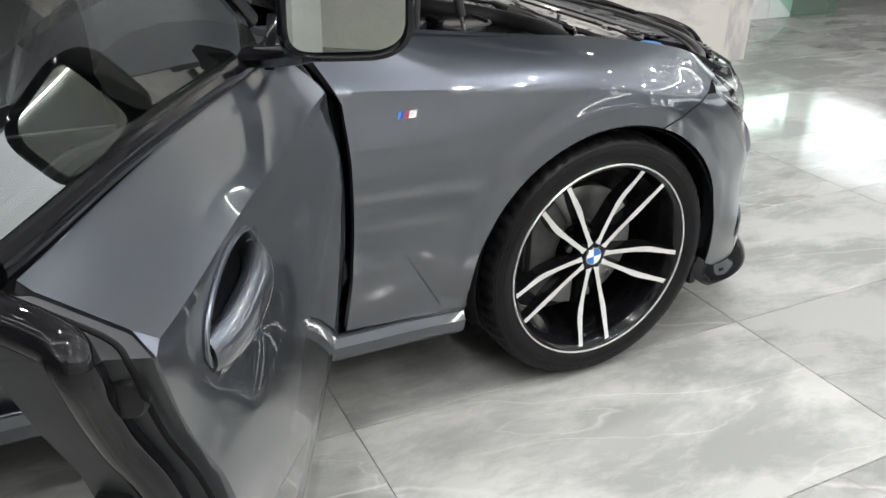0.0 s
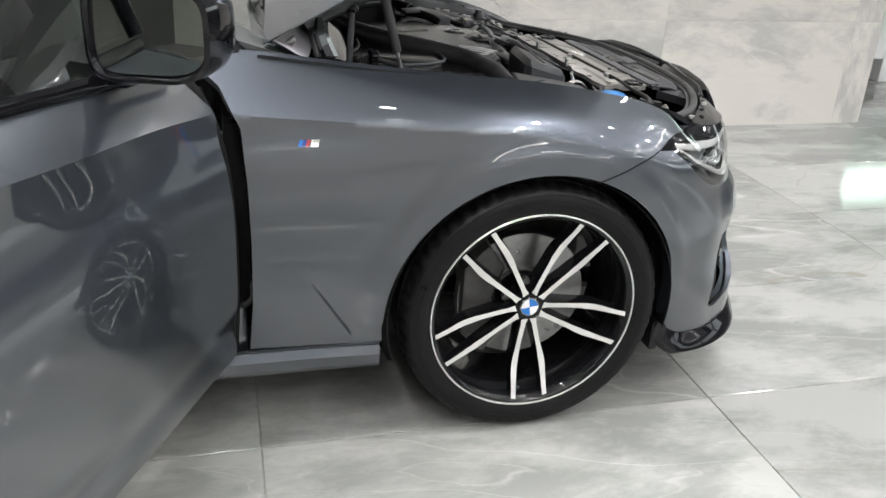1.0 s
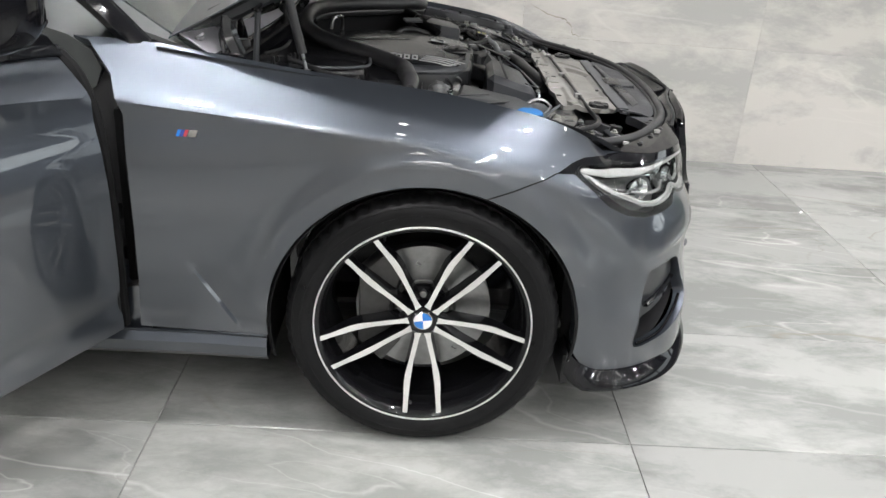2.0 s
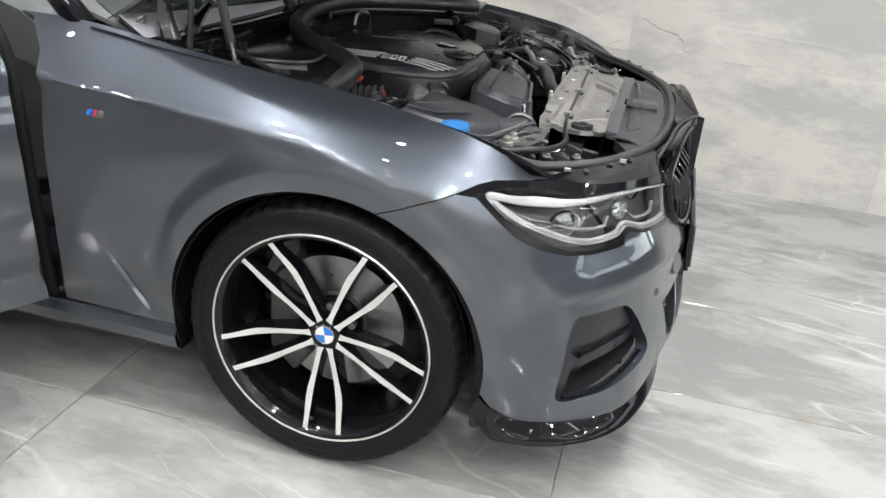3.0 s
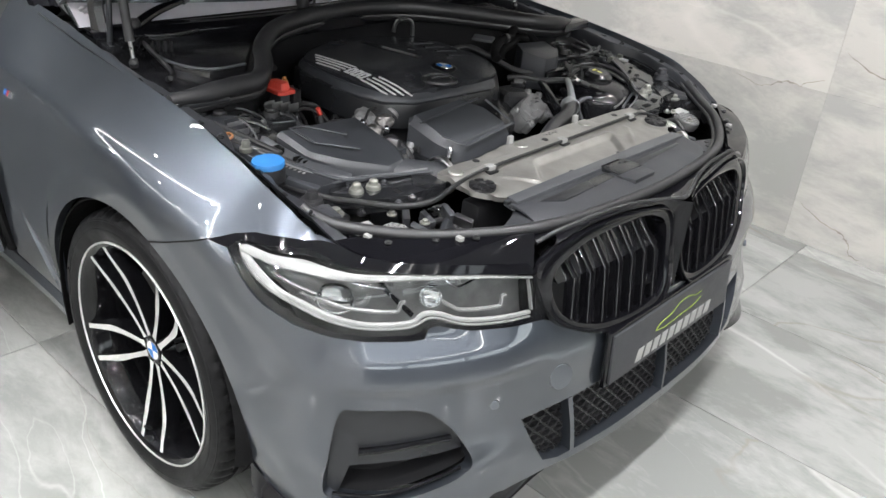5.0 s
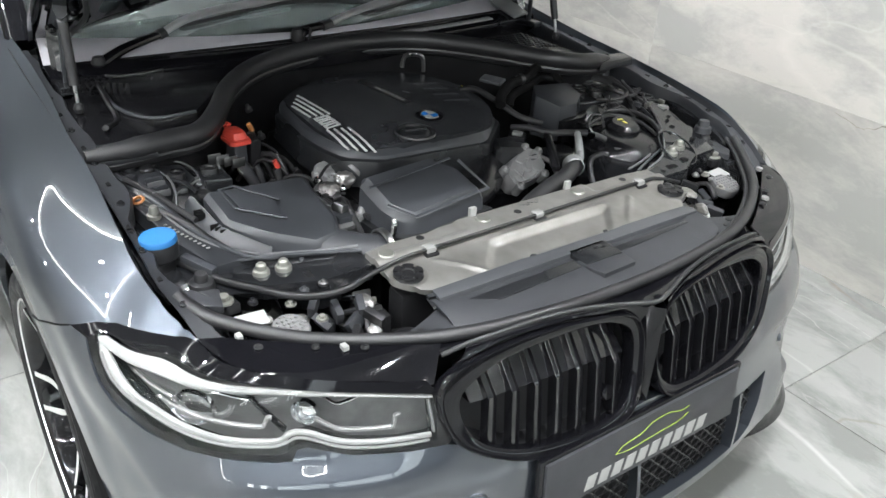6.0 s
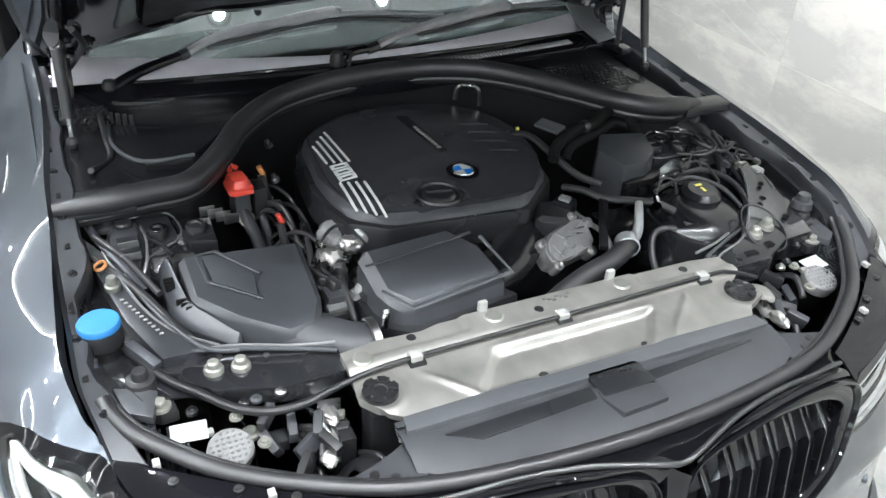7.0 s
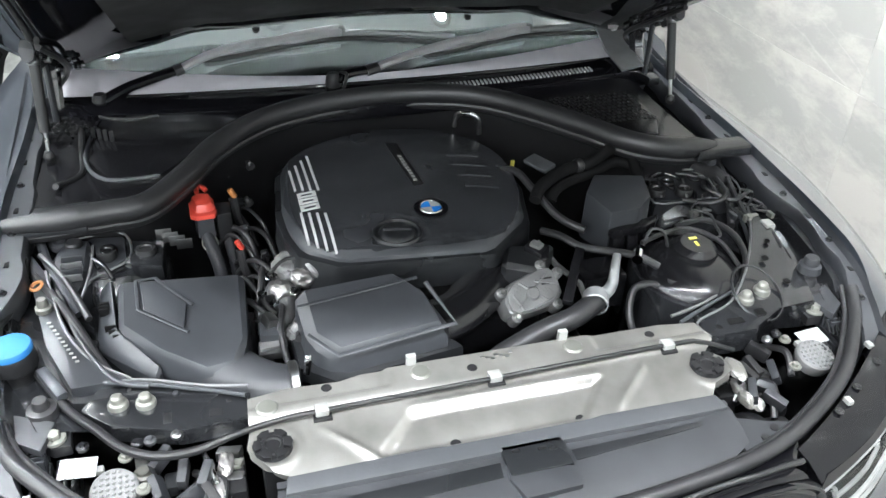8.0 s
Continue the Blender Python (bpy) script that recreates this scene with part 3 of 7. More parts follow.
# honeycomb centre grille
def honeycomb():
    bm = bmesh.new()
    w, h = .034, .017
    for r in range(9):
        for c in range(-16, 17):
            s, z = S_END + .0 + (c + .5 * (r % 2)) * w, .262 + r * h
            if not (.935 < s < 2 * S_END - .935):
                continue
            hexa = [(s + w * .52 * math.cos(a), z + h * .62 * math.sin(a)) for a in (math.pi * k / 3 for k in range(6))]
            def at(p):
                ss, m = (p[0], 1) if p[0] <= S_END else (2 * S_END - p[0], -1)
                v = Vector(off(-.022)(ss, p[1])); v.y *= m
                return v
            ring = [at(p) for p in hexa]
            cen = sum(ring, Vector()) / 6
            inner = [cen + (p - cen) * .78 for p in ring]
            deep = [p + Vector((-.02, 0, 0)) for p in inner]
            vo, vi, vd = ([bm.verts.new(p) for p in q] for q in (ring, inner, deep))
            for k in range(6):
                j = (k + 1) % 6
                bm.faces.new((vo[k], vo[j], vi[j], vi[k])); bm.faces.new((vi[k], vi[j], vd[j], vd[k]))
    bmesh.ops.recalc_face_normals(bm, faces=bm.faces[:])
    return bm
tagged(part("honeycomb_grille", honeycomb(), M_SATIN, car, "black honeycomb lower grille", smooth=False), kind="stuff")
both("grille_strut", lambda: panel([(1.050, .390), (1.062, .390), (1.078, .258), (1.066, .258)], [], .02, off(.001), .03), M_PAINT)
part("grille_backing", box((.60, -.5, .2), (.66, .5, .43), .01), M_SATIN, car)

# kidney grilles
def proud(base):
    return lambda s, z: base - .006 + np.clip((np.asarray(z) - .52) / .23, 0, 1) * .014 * np.clip((np.asarray(s) - .93) / .12, 0, 1)
KOPEN = [(1.002, .662), (1.008, .610), (1.045, .566), (1.13, .536), (1.24, .526), (1.325, .534), (1.362, .570), (1.369, .64), (1.352, .692), (1.29, .718), (1.20, .722), (1.10, .712), (1.045, .695)]
def kidney_ring():
    """A bead round the outside, then a band that dips to the opening."""
    out, inn = rounded(KIDNEY, 6), rounded(KOPEN, 6)
    mid = Vector((1.185, .63))
    def turn_of(p):
        return math.atan2((p[1] - mid.y) * 1.9, p[0] - mid.x)
    def at_turn(poly, a):
        q = sorted((turn_of(p), p[0], p[1]) for p in poly)
        ang = [v[0] for v in q]
        return Vector((float(np.interp(a, ang, [v[1] for v in q], period=2 * math.pi)), float(np.interp(a, ang, [v[2] for v in q], period=2 * math.pi))))
    rows = []
    for k in range(120):
        ang = -math.pi + k * math.pi / 60
        o, i = at_turn(out, ang), at_turn(inn, ang)
        rows.append([off(proud(d))(*(o + (i - o) * t)) for t, d in ((0, -.004), (0, .006), (.05, .0135), (.12, .0175), (.20, .0175), (.27, .0135), (.32, .010), (.45, .0105), (.7, .0095), (.94, .006), (1.0, .001), (1.0, -.022))])
    bm = loft(rows + rows[:1])
    bmesh.ops.remove_doubles(bm, verts=bm.verts[:], dist=1e-6)
    bmesh.ops.recalc_face_normals(bm, faces=bm.faces[:])
    return bm
def kidney_slat(s):
    z0, z1 = (float(v) for v in (spl([(1.0, .63), (1.06, .555), (1.13, .530), (1.24, .520), (1.32, .53), (1.36, .575)], s), spl([(1.0, .66), (1.06, .705), (1.13, .72), (1.2, .727), (1.29, .722), (1.36, .66)], s)))
    zs = z0 + (z1 - z0) * .62
    foot, bend, top = Vector(off(proud(.002))(s, z0)), Vector(off(proud(.011))(s, zs)), Vector(off(proud(.004))(s, z1)) + Vector((-.045, 0, .004))
    wide = (Vector(off(0)(s + .01, zs)) - Vector(off(0)(s - .01, zs))).normalized()
    rows = []
    for p, back in ((foot, .022), (foot * .5 + bend * .5, .022), (bend + (foot - bend) * .03, .022), (bend, .022), (bend + (top - bend) * .06, .022), (bend * .5 + top * .5, .02), (top, .012)):
        rows.append([p + wide * w + Vector((d, 0, 0)) for w, d in ((-.0072, -back), (-.0072, -.001), (-.0062, 0), (-.0048, -.006), (.0048, -.006), (.0062, 0), (.0072, -.001), (.0072, -back))])
    return loft(rows)
def kidney_well():
    k = [off(proud(-.016))(s, z) for s, z in rounded(KOPEN, 5)]
    deep = [Vector(p) + Vector((-.032, .005, 0)) for p in k]
    return loft([k, deep, [sum(deep, Vector()) / len(deep)] * len(k)], True)
def kidney_fill():
    rows = []
    for s in np.linspace(1.02, 1.352, 24):
        s = float(s)
        z1 = float(spl([(1.0, .67), (1.06, .705), (1.13, .72), (1.2, .727), (1.29, .722), (1.36, .675)], s))
        low = float(spl([(1.0, .640), (1.06, .645), (1.13, .648), (1.2, .649), (1.29, .647), (1.36, .64)], s))
        a, b = Vector(off(proud(-.004))(s, low)), Vector(off(proud(-.006))(s, z1)) + Vector((-.05, 0, .002))
        rows.append([a + Vector((-.03, 0, -.002)), a, a * .6 + b * .4 + Vector((.002, 0, .003)), b])
    return loft(rows)
for side in (0, 1):
    m = flip if side else (lambda b: b)
    ring = part("kidney_grille", m(kidney_ring()), M_GLOSS, car, "gloss black kidney grille surround")
    part("grille_well", m(kidney_well()), M_SATIN, ring)
    part("grille_top", m(kidney_fill()), M_SLAT, ring)
    for s in np.linspace(1.055, 1.325, 7):
        part("grille_slat", m(kidney_slat(float(s))), M_SLAT, ring)
    part("camera_sensor", m(lathe([(0, .004), (.011, .004), (.014, 0), (.014, -.02)], Matrix.Translation(off(proud(-.005))(1.315, .572)) @ pose(0, 0, 0, 0, 80, 0), 20)), M_GLOSS, ring)
# painted spear between the kidneys and below them
part("grille_spear", loft([[(.738 + .022 * math.cos(a), y, z) for a, y in ((math.pi, -.026), (1.2, -.012), (0, 0), (1.2, .012), (math.pi, .026))] for z in (.505, .53, .57, .62, .68, .735)]), M_GLOSS, car)

# number plate, with its printing as plain bars
plate = part("number_plate", box((-.004, -.262, -.058), (.004, .262, .058), .003), M_RADCOVER, car, "dark grey showroom plate with white bars", m=pose(.781, 0, .456, 0, -4, 0))
part("plate_surround", box((-.014, -.272, -.066), (-.002, .272, .066), .003), M_GLOSS, plate)
for k in range(10):
    part("plate_bar", prism([(-.165 + k * .034, -.046), (-.141 + k * .034, -.046), (-.133 + k * .034, -.016), (-.157 + k * .034, -.016)], .004, .0052, 0, 0, Matrix(((0, 0, 1, 0), (1, 0, 0, 0), (0, 1, 0, 0), (0, 0, 0, 1)))), M_WHITE, plate)
part("plate_emblem", tube([(.0045, y, z) for y, z in ((-.09, .004), (-.07, .016), (-.025, .022), (.005, .036), (.05, .038), (.085, .028), (.11, .030))], .0008, 6), M_LIME, plate)
part("plate_emblem", tube([(.0045, y, z) for y, z in ((-.09, .004), (-.05, -.002), (.03, .002), (.08, .004), (.11, .014))], .0008, 6), M_LIME, plate)
part("tow_cover", lathe([(0, .002), (.026, .002), (.0275, .0005), (.029, -.004)], Matrix.Translation(off(.004)(1.018, .456)) @ pose(0, 0, 0, 0, 78, -20), 28), M_PAINT, car)
both("parking_sensor", lambda: lathe([(0, .002), (.009, .002), (.0105, 0), (.0105, -.01)], Matrix.Translation(off(.001)(.86, .44)) @ pose(0, 0, 0, 0, 80, -40), 20), M_PAINT)


# headlamps
def lamp_glass():
    return panel(LAMP_LOW[1:] + [(.985, .592), (.962, .674), (.80, .694), (.709, .706), (.60, .713), (.526, .717), (.412, .729), (.332, .732)], [], .02, off(.002), .004)
def lamp_bezel():
    a = LAMP_LOW + [(.99, .59), (.963, .676), (.94, .70), (.80, .716), (.62, .728), (.535, .735)] + LAMP_TOP[::-1][1:-1]
    hole = [(.330, .7245), (.362, .6985), (.40, .671), (.432, .650), (.474, .628), (.542, .607), (.605, .600), (.688, .600), (.708, .604), (.720, .618), (.742, .622), (.771, .613), (.812, .604), (.905, .595), (.960, .594), (.955, .677), (.85, .695), (.80, .700), (.709, .706), (.60, .7105), (.526, .7135), (.42, .7205), (.37, .7295), (.345, .7305)]
    return panel(a, [hole], .014, off(.0), .05)
def guide(path, w, d=-.004):
    """A flat light guide that follows the lamp, w metres wide."""
    p = [v.to_2d() for v in smooth_path([(*q, 0) for q in path], 5)]
    rows = []
    for i, q in enumerate(p):
        t = (p[min(i + 1, len(p) - 1)] - p[max(i - 1, 0)]).normalized(); n = Vector((-t.y, t.x))
        ww = w(i / (len(p) - 1)) if callable(w) else w
        rows.append([off(d + b)(*(q + n * ww * k)) for k, b in ((-.42, -.004), (-.40, 0), (-.2, .002), (.2, .002), (.40, 0), (.42, -.004))])
    return loft(rows)
def lamp_floor():
    a = [(.33, .72), (.40, .66), (.47, .615), (.56, .59), (.69, .59), (.735, .62), (.80, .596), (.975, .59), (.96, .68), (.80, .70), (.60, .715), (.42, .73)]
    return panel(a, [], .03, off(-.055), .0)
def reflector(s, z, w, h):
    c = Vector(off(-.05)(s, z))
    bm = bmesh.new()
    add_lathe(bm, [(0, .004), (w * .5, .010), (w * .62, .026), (w * .7, .03), (w * .72, .02)], Matrix.Translation(c) @ pose(0, 0, 0, 0, 82, -50) @ Matrix.Diagonal((h / w, 1, 1, 1)), 24)
    return bm
for side in (0, 1):
    m = flip if side else (lambda b: b)
    lamp = part("headlamp", m(lamp_bezel()), M_GLOSS, car, "clear headlamp with white light guides and black bezel")
    part("lamp_inside", m(lamp_floor()), M_LAMPIN, lamp)
    part("light_guide", m(guide([(.338, .7235), (.37, .7195), (.44, .709), (.53, .7025), (.62, .7010), (.75, .6985), (.85, .6895), (.952, .6705)], lambda t: float(np.interp(t, [0, .06, .17, .31, .45, .68, .84, 1], [.006, .015, .014, .017, .0145, .0105, .007, .005])), -.003)), M_LIGHTGUIDE, lamp)
    part("light_guide", m(guide([(.340, .7215), (.366, .704), (.398, .6865), (.43, .671), (.476, .6525), (.54, .630), (.605, .6185), (.672, .6175), (.698, .621), (.709, .630), (.722, .6345), (.745, .6320), (.80, .6145), (.88, .6055), (.950, .602)], lambda t: float(np.interp(t, [0, .05, .12, .3, .42, .65, 1], [.006, .018, .021, .016, .011, .012, .009])), -.006)), M_LIGHTGUIDE, lamp)
    part("guide_step", m(guide([(.356, .7085), (.40, .680), (.476, .6475), (.54, .6245), (.605, .6130), (.68, .6125), (.705, .6190), (.722, .6275), (.745, .6255), (.80, .608), (.88, .599), (.945, .596)], .004, -.001)), M_GUIDEEDGE, lamp)
    part("light_guide", m(guide([(.945, .668), (.950, .64), (.955, .606)], .006, -.006)), M_GUIDEEDGE, lamp)
    part("light_guide", m(guide([(.50, .667), (.545, .650), (.609, .6405), (.655, .6375), (.668, .640), (.673, .653), (.681, .654)], .008, -.016)), M_GUIDEEDGE, lamp)
    part("light_guide", m(guide([(.752, .654), (.775, .640), (.800, .630), (.876, .6235), (.888, .627), (.891, .641), (.90, .642)], .008, -.016)), M_GUIDEEDGE, lamp)
    part("light_guide", m(guide([(.41, .700), (.44, .692), (.48, .682), (.50, .676)], .007, -.03)), M_GUIDEEDGE, lamp)
    part("reflector_fin", m(guide([(.57, .695), (.60, .690), (.64, .684)], .005, -.022)), M_CHROME, lamp)
    part("reflector_fin", m(guide([(.765, .690), (.785, .676), (.80, .675), (.835, .686)], .006, -.022)), M_CHROME, lamp)
    part("projector", m(reflector(.545, .662, .052, .04)), M_CHROME, lamp)
    part("projector_lens", m(lathe([(0, .018), (.012, .015), (.02, .006), (.022, -.006)], Matrix.Translation(off(-.035)(.545, .662)) @ pose(0, 0, 0, 0, 82, -50), 24)), M_GLASS, lamp)
    part("projector", m(reflector(.745, .662, .03, .03)), M_CHROME, lamp)
    part("projector_shroud", m(guide([(.47, .675), (.50, .648), (.55, .640), (.60, .65), (.61, .672)], .014, -.028)), M_LAMPIN, lamp)
    part("lamp_divider", m(guide([(.63, .70), (.66, .66), (.70, .622)], .012, -.035)), M_GLOSS, lamp)
    pane = part("lamp_glass", m(lamp_glass()), M_GLASS, lamp, "clear lamp cover")
    pane.visible_shadow = False
    # lamp top panel with its bolts, up to the bonnet seal
    def top_panel():
        a = [off(0)(s, z) for s, z in ((.50, .735), (.535, .735), (.62, .728), (.71, .722), (.80, .716), (.88, .708), (.955, .69))]
        b = [(.475, -.665, .742), (.50, -.63, .741), (.535, -.58, .739), (.565, -.535, .738), (.595, -.485, .738), (.625, -.43, .738), (.64, -.40, .738)]
        return thicken(loft([smooth_path(a, 5), smooth_path([Vector(p) * .4 + Vector(q) * .6 + Vector((0, 0, .004)) for p, q in zip(a, b)], 5), smooth_path(b, 5)]), .004)
    part("lamp_top_panel", m(top_panel()), M_GLOSS, lamp)
    for x, y in ((.515, -.66), (.56, -.585), (.60, -.52)):
        part("bolt_head", m(lathe([(0, .006), (.007, .006), (.008, .003), (.012, .002), (.012, -.002)], Matrix.Translation((x - .01, y + .01, .741)) @ Matrix.Diagonal((.6, .6, .6, 1)), 12)), M_STRUT, lamp)
    for x, y in ((.48, -.682), (.588, -.555)):
        part("clip_tab", m(box((x - .02, y + .012, .738), (x - .006, y + .022, .746), .001)), M_WHITE, lamp)


# ---- wheels ----
def tyre_profile():
    # (radius, outward distance from the wheel's middle)
    h = [(.252, .100), (.262, .108), (.280, .1155), (.298, .1150), (.312, .108), (.320, .099), (.324, .088)]
    tread = []
    for y in (.062, .022, -.022, -.062):
        tread += [(.3265, y + .006), (.3185, y + .005), (.3185, y - .005), (.3265, y - .006)]
    return h + tread + [(r, -y) for r, y in h[::-1]]
def tyre():
    return lathe(tyre_profile(), pose(0, 0, 0, 90), 168, lambda r, h, j: -.006 if (j % 3 == 0 and abs(h) > .060 and r > .317) else 0)
def rim_lip():
    return lathe([(.2582, .102), (.2590, .1085), (.2575, .1102), (.2553, .1098), (.2545, .106), (.2545, .100)], pose(0, 0, 0, 90), 96)
def rim_barrel():
    return lathe([(.2545, .107), (.2495, .105), (.243, .098), (.236, .080), (.228, .05), (.222, .0), (.222, -.08), (.235, -.10), (.252, -.105)], pose(0, 0, 0, 90), 96)
def spoke(side):
    """One arm of a split spoke: machined face, black flanks. The wheel's outer side is -y."""
    bm = bmesh.new()
    rows = []
    for r in np.linspace(.033, .2555, 30):
        o = side * float(np.interp(r, [.03, .138, .165, .225, .251], [.0105, .0335, .0375, .0405, .0425]))
        w = float(spl([(.03, .0098), (.05, .0064), (.11, .0064), (.148, .0082), (.175, .0078), (.215, .0062), (.251, .0066)], r))
        face = -float(spl([(.03, .071), (.08, .073), (.16, .082), (.22, .096), (.251, .103)], r))
        depth = float(spl([(.03, .05), (.15, .035), (.251, .02)], r))
        rows.append([(o + k * w, face + d, r) for k, d in ((-1.5, depth), (-1.12, .004), (-.95, 0), (.95, 0), (1.12, .004), (1.5, depth))])
    g = [[bm.verts.new(p) for p in row] for row in rows]
    for a, b in zip(g, g[1:]):
        for j in range(5):
            f = bm.faces.new((a[j], a[j + 1], b[j + 1], b[j]))
            f.material_index = 1 if j == 2 else 0
    bmesh.ops.recalc_face_normals(bm, faces=bm.faces[:])
    for f in bm.faces:
        if f.material_index == 1 and f.normal.y > 0:
            bmesh.ops.reverse_faces(bm, faces=bm.faces[:]); break
    return bm
def roundel(parent, m, r):
    """Round badge: dark ring, chrome edge, quarters of blue and white."""
    part("badge_ring", lathe([(0, .001), (r * .98, .001), (r, 0), (r, -.006)], m, 40), M_GLOSS, parent, "round badge with blue and white quarters", m=None)
    part("badge_rim", lathe([(r * .74, .0012), (r * .76, .0018), (r * .79, .0018), (r * .81, .0012)], m, 40), M_CHROME, parent)
    for k in range(4):
        bm = bmesh.new()
        vs = [bm.verts.new(m @ Vector((0, 0, .0016)))] + [bm.verts.new(m @ Vector((r * .74 * math.cos(a), r * .74 * math.sin(a), .0016))) for a in np.linspace(k * math.pi / 2, (k + 1) * math.pi / 2, 9)]
        bm.faces.new(vs)
        part("badge_quarter", bm, M_BADGEWHITE if k % 2 else M_BADGEBLUE, parent, smooth=False)
    for k in range(3):
        a = radians(90 + (k - 1) * 38)
        part("badge_mark", box((-r * .06, -r * .07, .001), (r * .06, r * .07, .0016), 0, m @ Matrix.Translation((r * .90 * math.cos(a), r * .90 * math.sin(a), 0))), M_CHROME, parent)
def wheel(x, side):
    w = new("wheel")
    w.parent = car
    tagged(w, "black alloy wheel with machined split spokes")
    part("tyre", tyre(), M_TYRE, w, "black low-profile tyre")
    for r, y in ((.288, .1150), (.306, .1105)):
        part("sidewall_rib", lathe([(r - .003, y - .002), (r - .0015, y + .0012), (r + .0015, y + .0008), (r + .003, y - .003)], pose(0, 0, 0, 90), 96), M_TYRE, w)
    part("rim_lip", rim_lip(), M_MACH, w, "bright machined rim edge")
    part("rim_barrel", rim_barrel(), M_RIMBLACK, w)
    for k in range(5):
        a = 56.5 + 72 * k
        for sd in (-1, 1):
            part("spoke", spoke(sd), (M_RIMBLACK, M_MACH), w, m=pose(0, 0, 0, 0, 90 - a, 0))
    part("hub", lathe([(0, .066), (.028, .066), (.030, .0695), (.034, .070), (.037, .066), (.044, .05), (.060, .02), (.07, -.02)], pose(0, 0, 0, 90), 48), M_RIMBLACK, w)
    roundel(w, pose(0, -.071, 0, 90) @ pose(0, 0, 0, 0, 0, 8), .029)
    for k in range(5):
        a = radians(20 + 72 * k)
        part("wheel_bolt", lathe([(0, -.005), (.007, -.005), (.009, .004), (.009, .012), (0, .012)], pose(.056 * math.cos(a), -.03, .056 * math.sin(a), 90), 8), M_STEEL, w)
    part("brake_disc", lathe([(.06, -.018), (.075, -.006), (.080, -.0), (.165, -.0), (.166, -.006), (.166, -.024), (.08, -.024)], pose(0, 0, 0, 90), 64), M_STEEL, w, "bright steel brake disc")
    part("disc_hat", lathe([(.03, -.002), (.070, -.002), (.0745, -.006), (.076, -.02)], pose(0, 0, 0, 90), 48), M_DISC, w)
    cal = bmesh.new()
    prof = [(.10, 118), (.182, 122), (.186, 150), (.186, 210), (.182, 238), (.10, 242), (.092, 180)]
    add_prism(cal, [(r * math.cos(radians(a)), r * math.sin(radians(a))) for r, a in prof], 0, .052, .010, .006, pose(0, .03, 0, 90))
    part("brake_caliper", cal, M_DISC, w, "dark grey brake caliper")
    part("wheel_valve", tube([(-.02, -.085, -.225), (-.02, -.098, -.212)], .004, 8, 0), M_SATIN, w)
    w.matrix_basis = pose(x, side * (HUB_Y + .072), HUB_Z, 0, 0, 0 if side > 0 else 180)
    return w
wheel(0, 1), wheel(0, -1), wheel(-2.851, 1), wheel(-2.851, -1)
def liner():
    rows = []
    for a in np.linspace(-12, 196, 44):
        c, s = math.cos(radians(a)), math.sin(radians(a))
        rows.append([((.364 + g) * c, y, HUB_Z + (.354 + g) * s) for y, g in ((-.885, -.004), (-.87, .006), (-.80, .012), (-.62, .012), (-.56, .0))])
    bm = loft(rows)
    return thicken(bm, .003)
both("wheel_arch_liner", liner, M_MATTE)
def arch_tail():
    return box((.347, -.846, .165), (.372, -.70, .25), .010)
both("arch_flap", arch_tail, M_SATIN)

# wing badges: slanted bars
for side in (0, 1):
    m = flip if side else (lambda b: b)
    for k, mt in enumerate((M_BADGEBLUE, M_BADGEDARK, M_BADGERED, M_CHROME, M_CHROME)):
        s0 = -.552 + k * .0078 + (.0015 if k > 2 else 0)
        part("side_badge", m(panel([(s0, .758), (s0 + (.007 if k < 3 else .009), .758), (s0 + (.0115 if k < 3 else .0135), .772), (s0 + .0045, .772)], [], .006, off(.0022), .002)), mt, car)


# ---- engine bay ----
def at(x, y, z, rz=0, rx=0, ry=0):
    return pose(x, y, z, rx, ry, rz)


def bolt(x, y, z, r=.007, material=None, parent=car, m=None):
    """Flanged hexagon bolt."""
    bm = bmesh.new()
    b = (m or Matrix()) @ Matrix.Translation((x, y, z))
    add_lathe(bm, [(0, r * .28), (r * 1.6, r * .22), (r * 1.7, 0), (r * 1.7, -.002)], b, 18)
    add_lathe(bm, [(0, r * 1.15), (r * .85, r * 1.15), (r, r), (r, .0)], b, 6)
    return part("bolt", bm, material or M_STEEL, parent)


def capped_bolt(x, y, z, parent=car):
    """Pale domed plastic nut on a round base."""
    return part("capped_nut", lathe([(0, .019), (.006, .019), (.009, .016), (.0105, .008), (.014, .006), (.0155, .002), (.0155, -.004)], at(x, y, z), 20), M_BOLT, parent, "pale plated cap nut")


# dark well of the bay: inner wings, firewall and undertray
def inner_wing():
    rows = []
    for x in np.linspace(-.46, .345, 22):
        zt = float(spl(ZTOP, x)) - .014
        y0 = .742 if x < .30 else .742 - (x - .30) * .42
        d = max(0, 1 - ((x) / .30) ** 2)
        rows.append([(x, -y0, zt - .03), (x, -(y0 - .028), zt - .034), (x, -(y0 - .034), zt - .06), (x, -(y0 - .06), .745 + .01 * d), (x, -.60 + .03 * (1 - d), .725 + .01 * d), (x, -.545, .70), (x, -.515, .62), (x, -.50, .25)])
    return thicken(loft(rows), .003)
both("inner_wing", inner_wing, M_BLACKPAINT)
def lamp_carrier():
    return loft([[off(-.085)(s, z) for z in np.linspace(.22, .722, 10)] for s in np.linspace(.36, .97, 26)])
both("lamp_carrier", lamp_carrier, M_SATIN)
part("crossmember", box((.50, -.50, .22), (.56, .50, .66), .02), M_SATIN, car)
part("radiator", box((.42, -.36, .25), (.47, .36, .715), .01), M_SATIN, car)
part("undertray", box((-.5, -.52, .19), (.62, .52, .21), .01), M_SATIN, car)
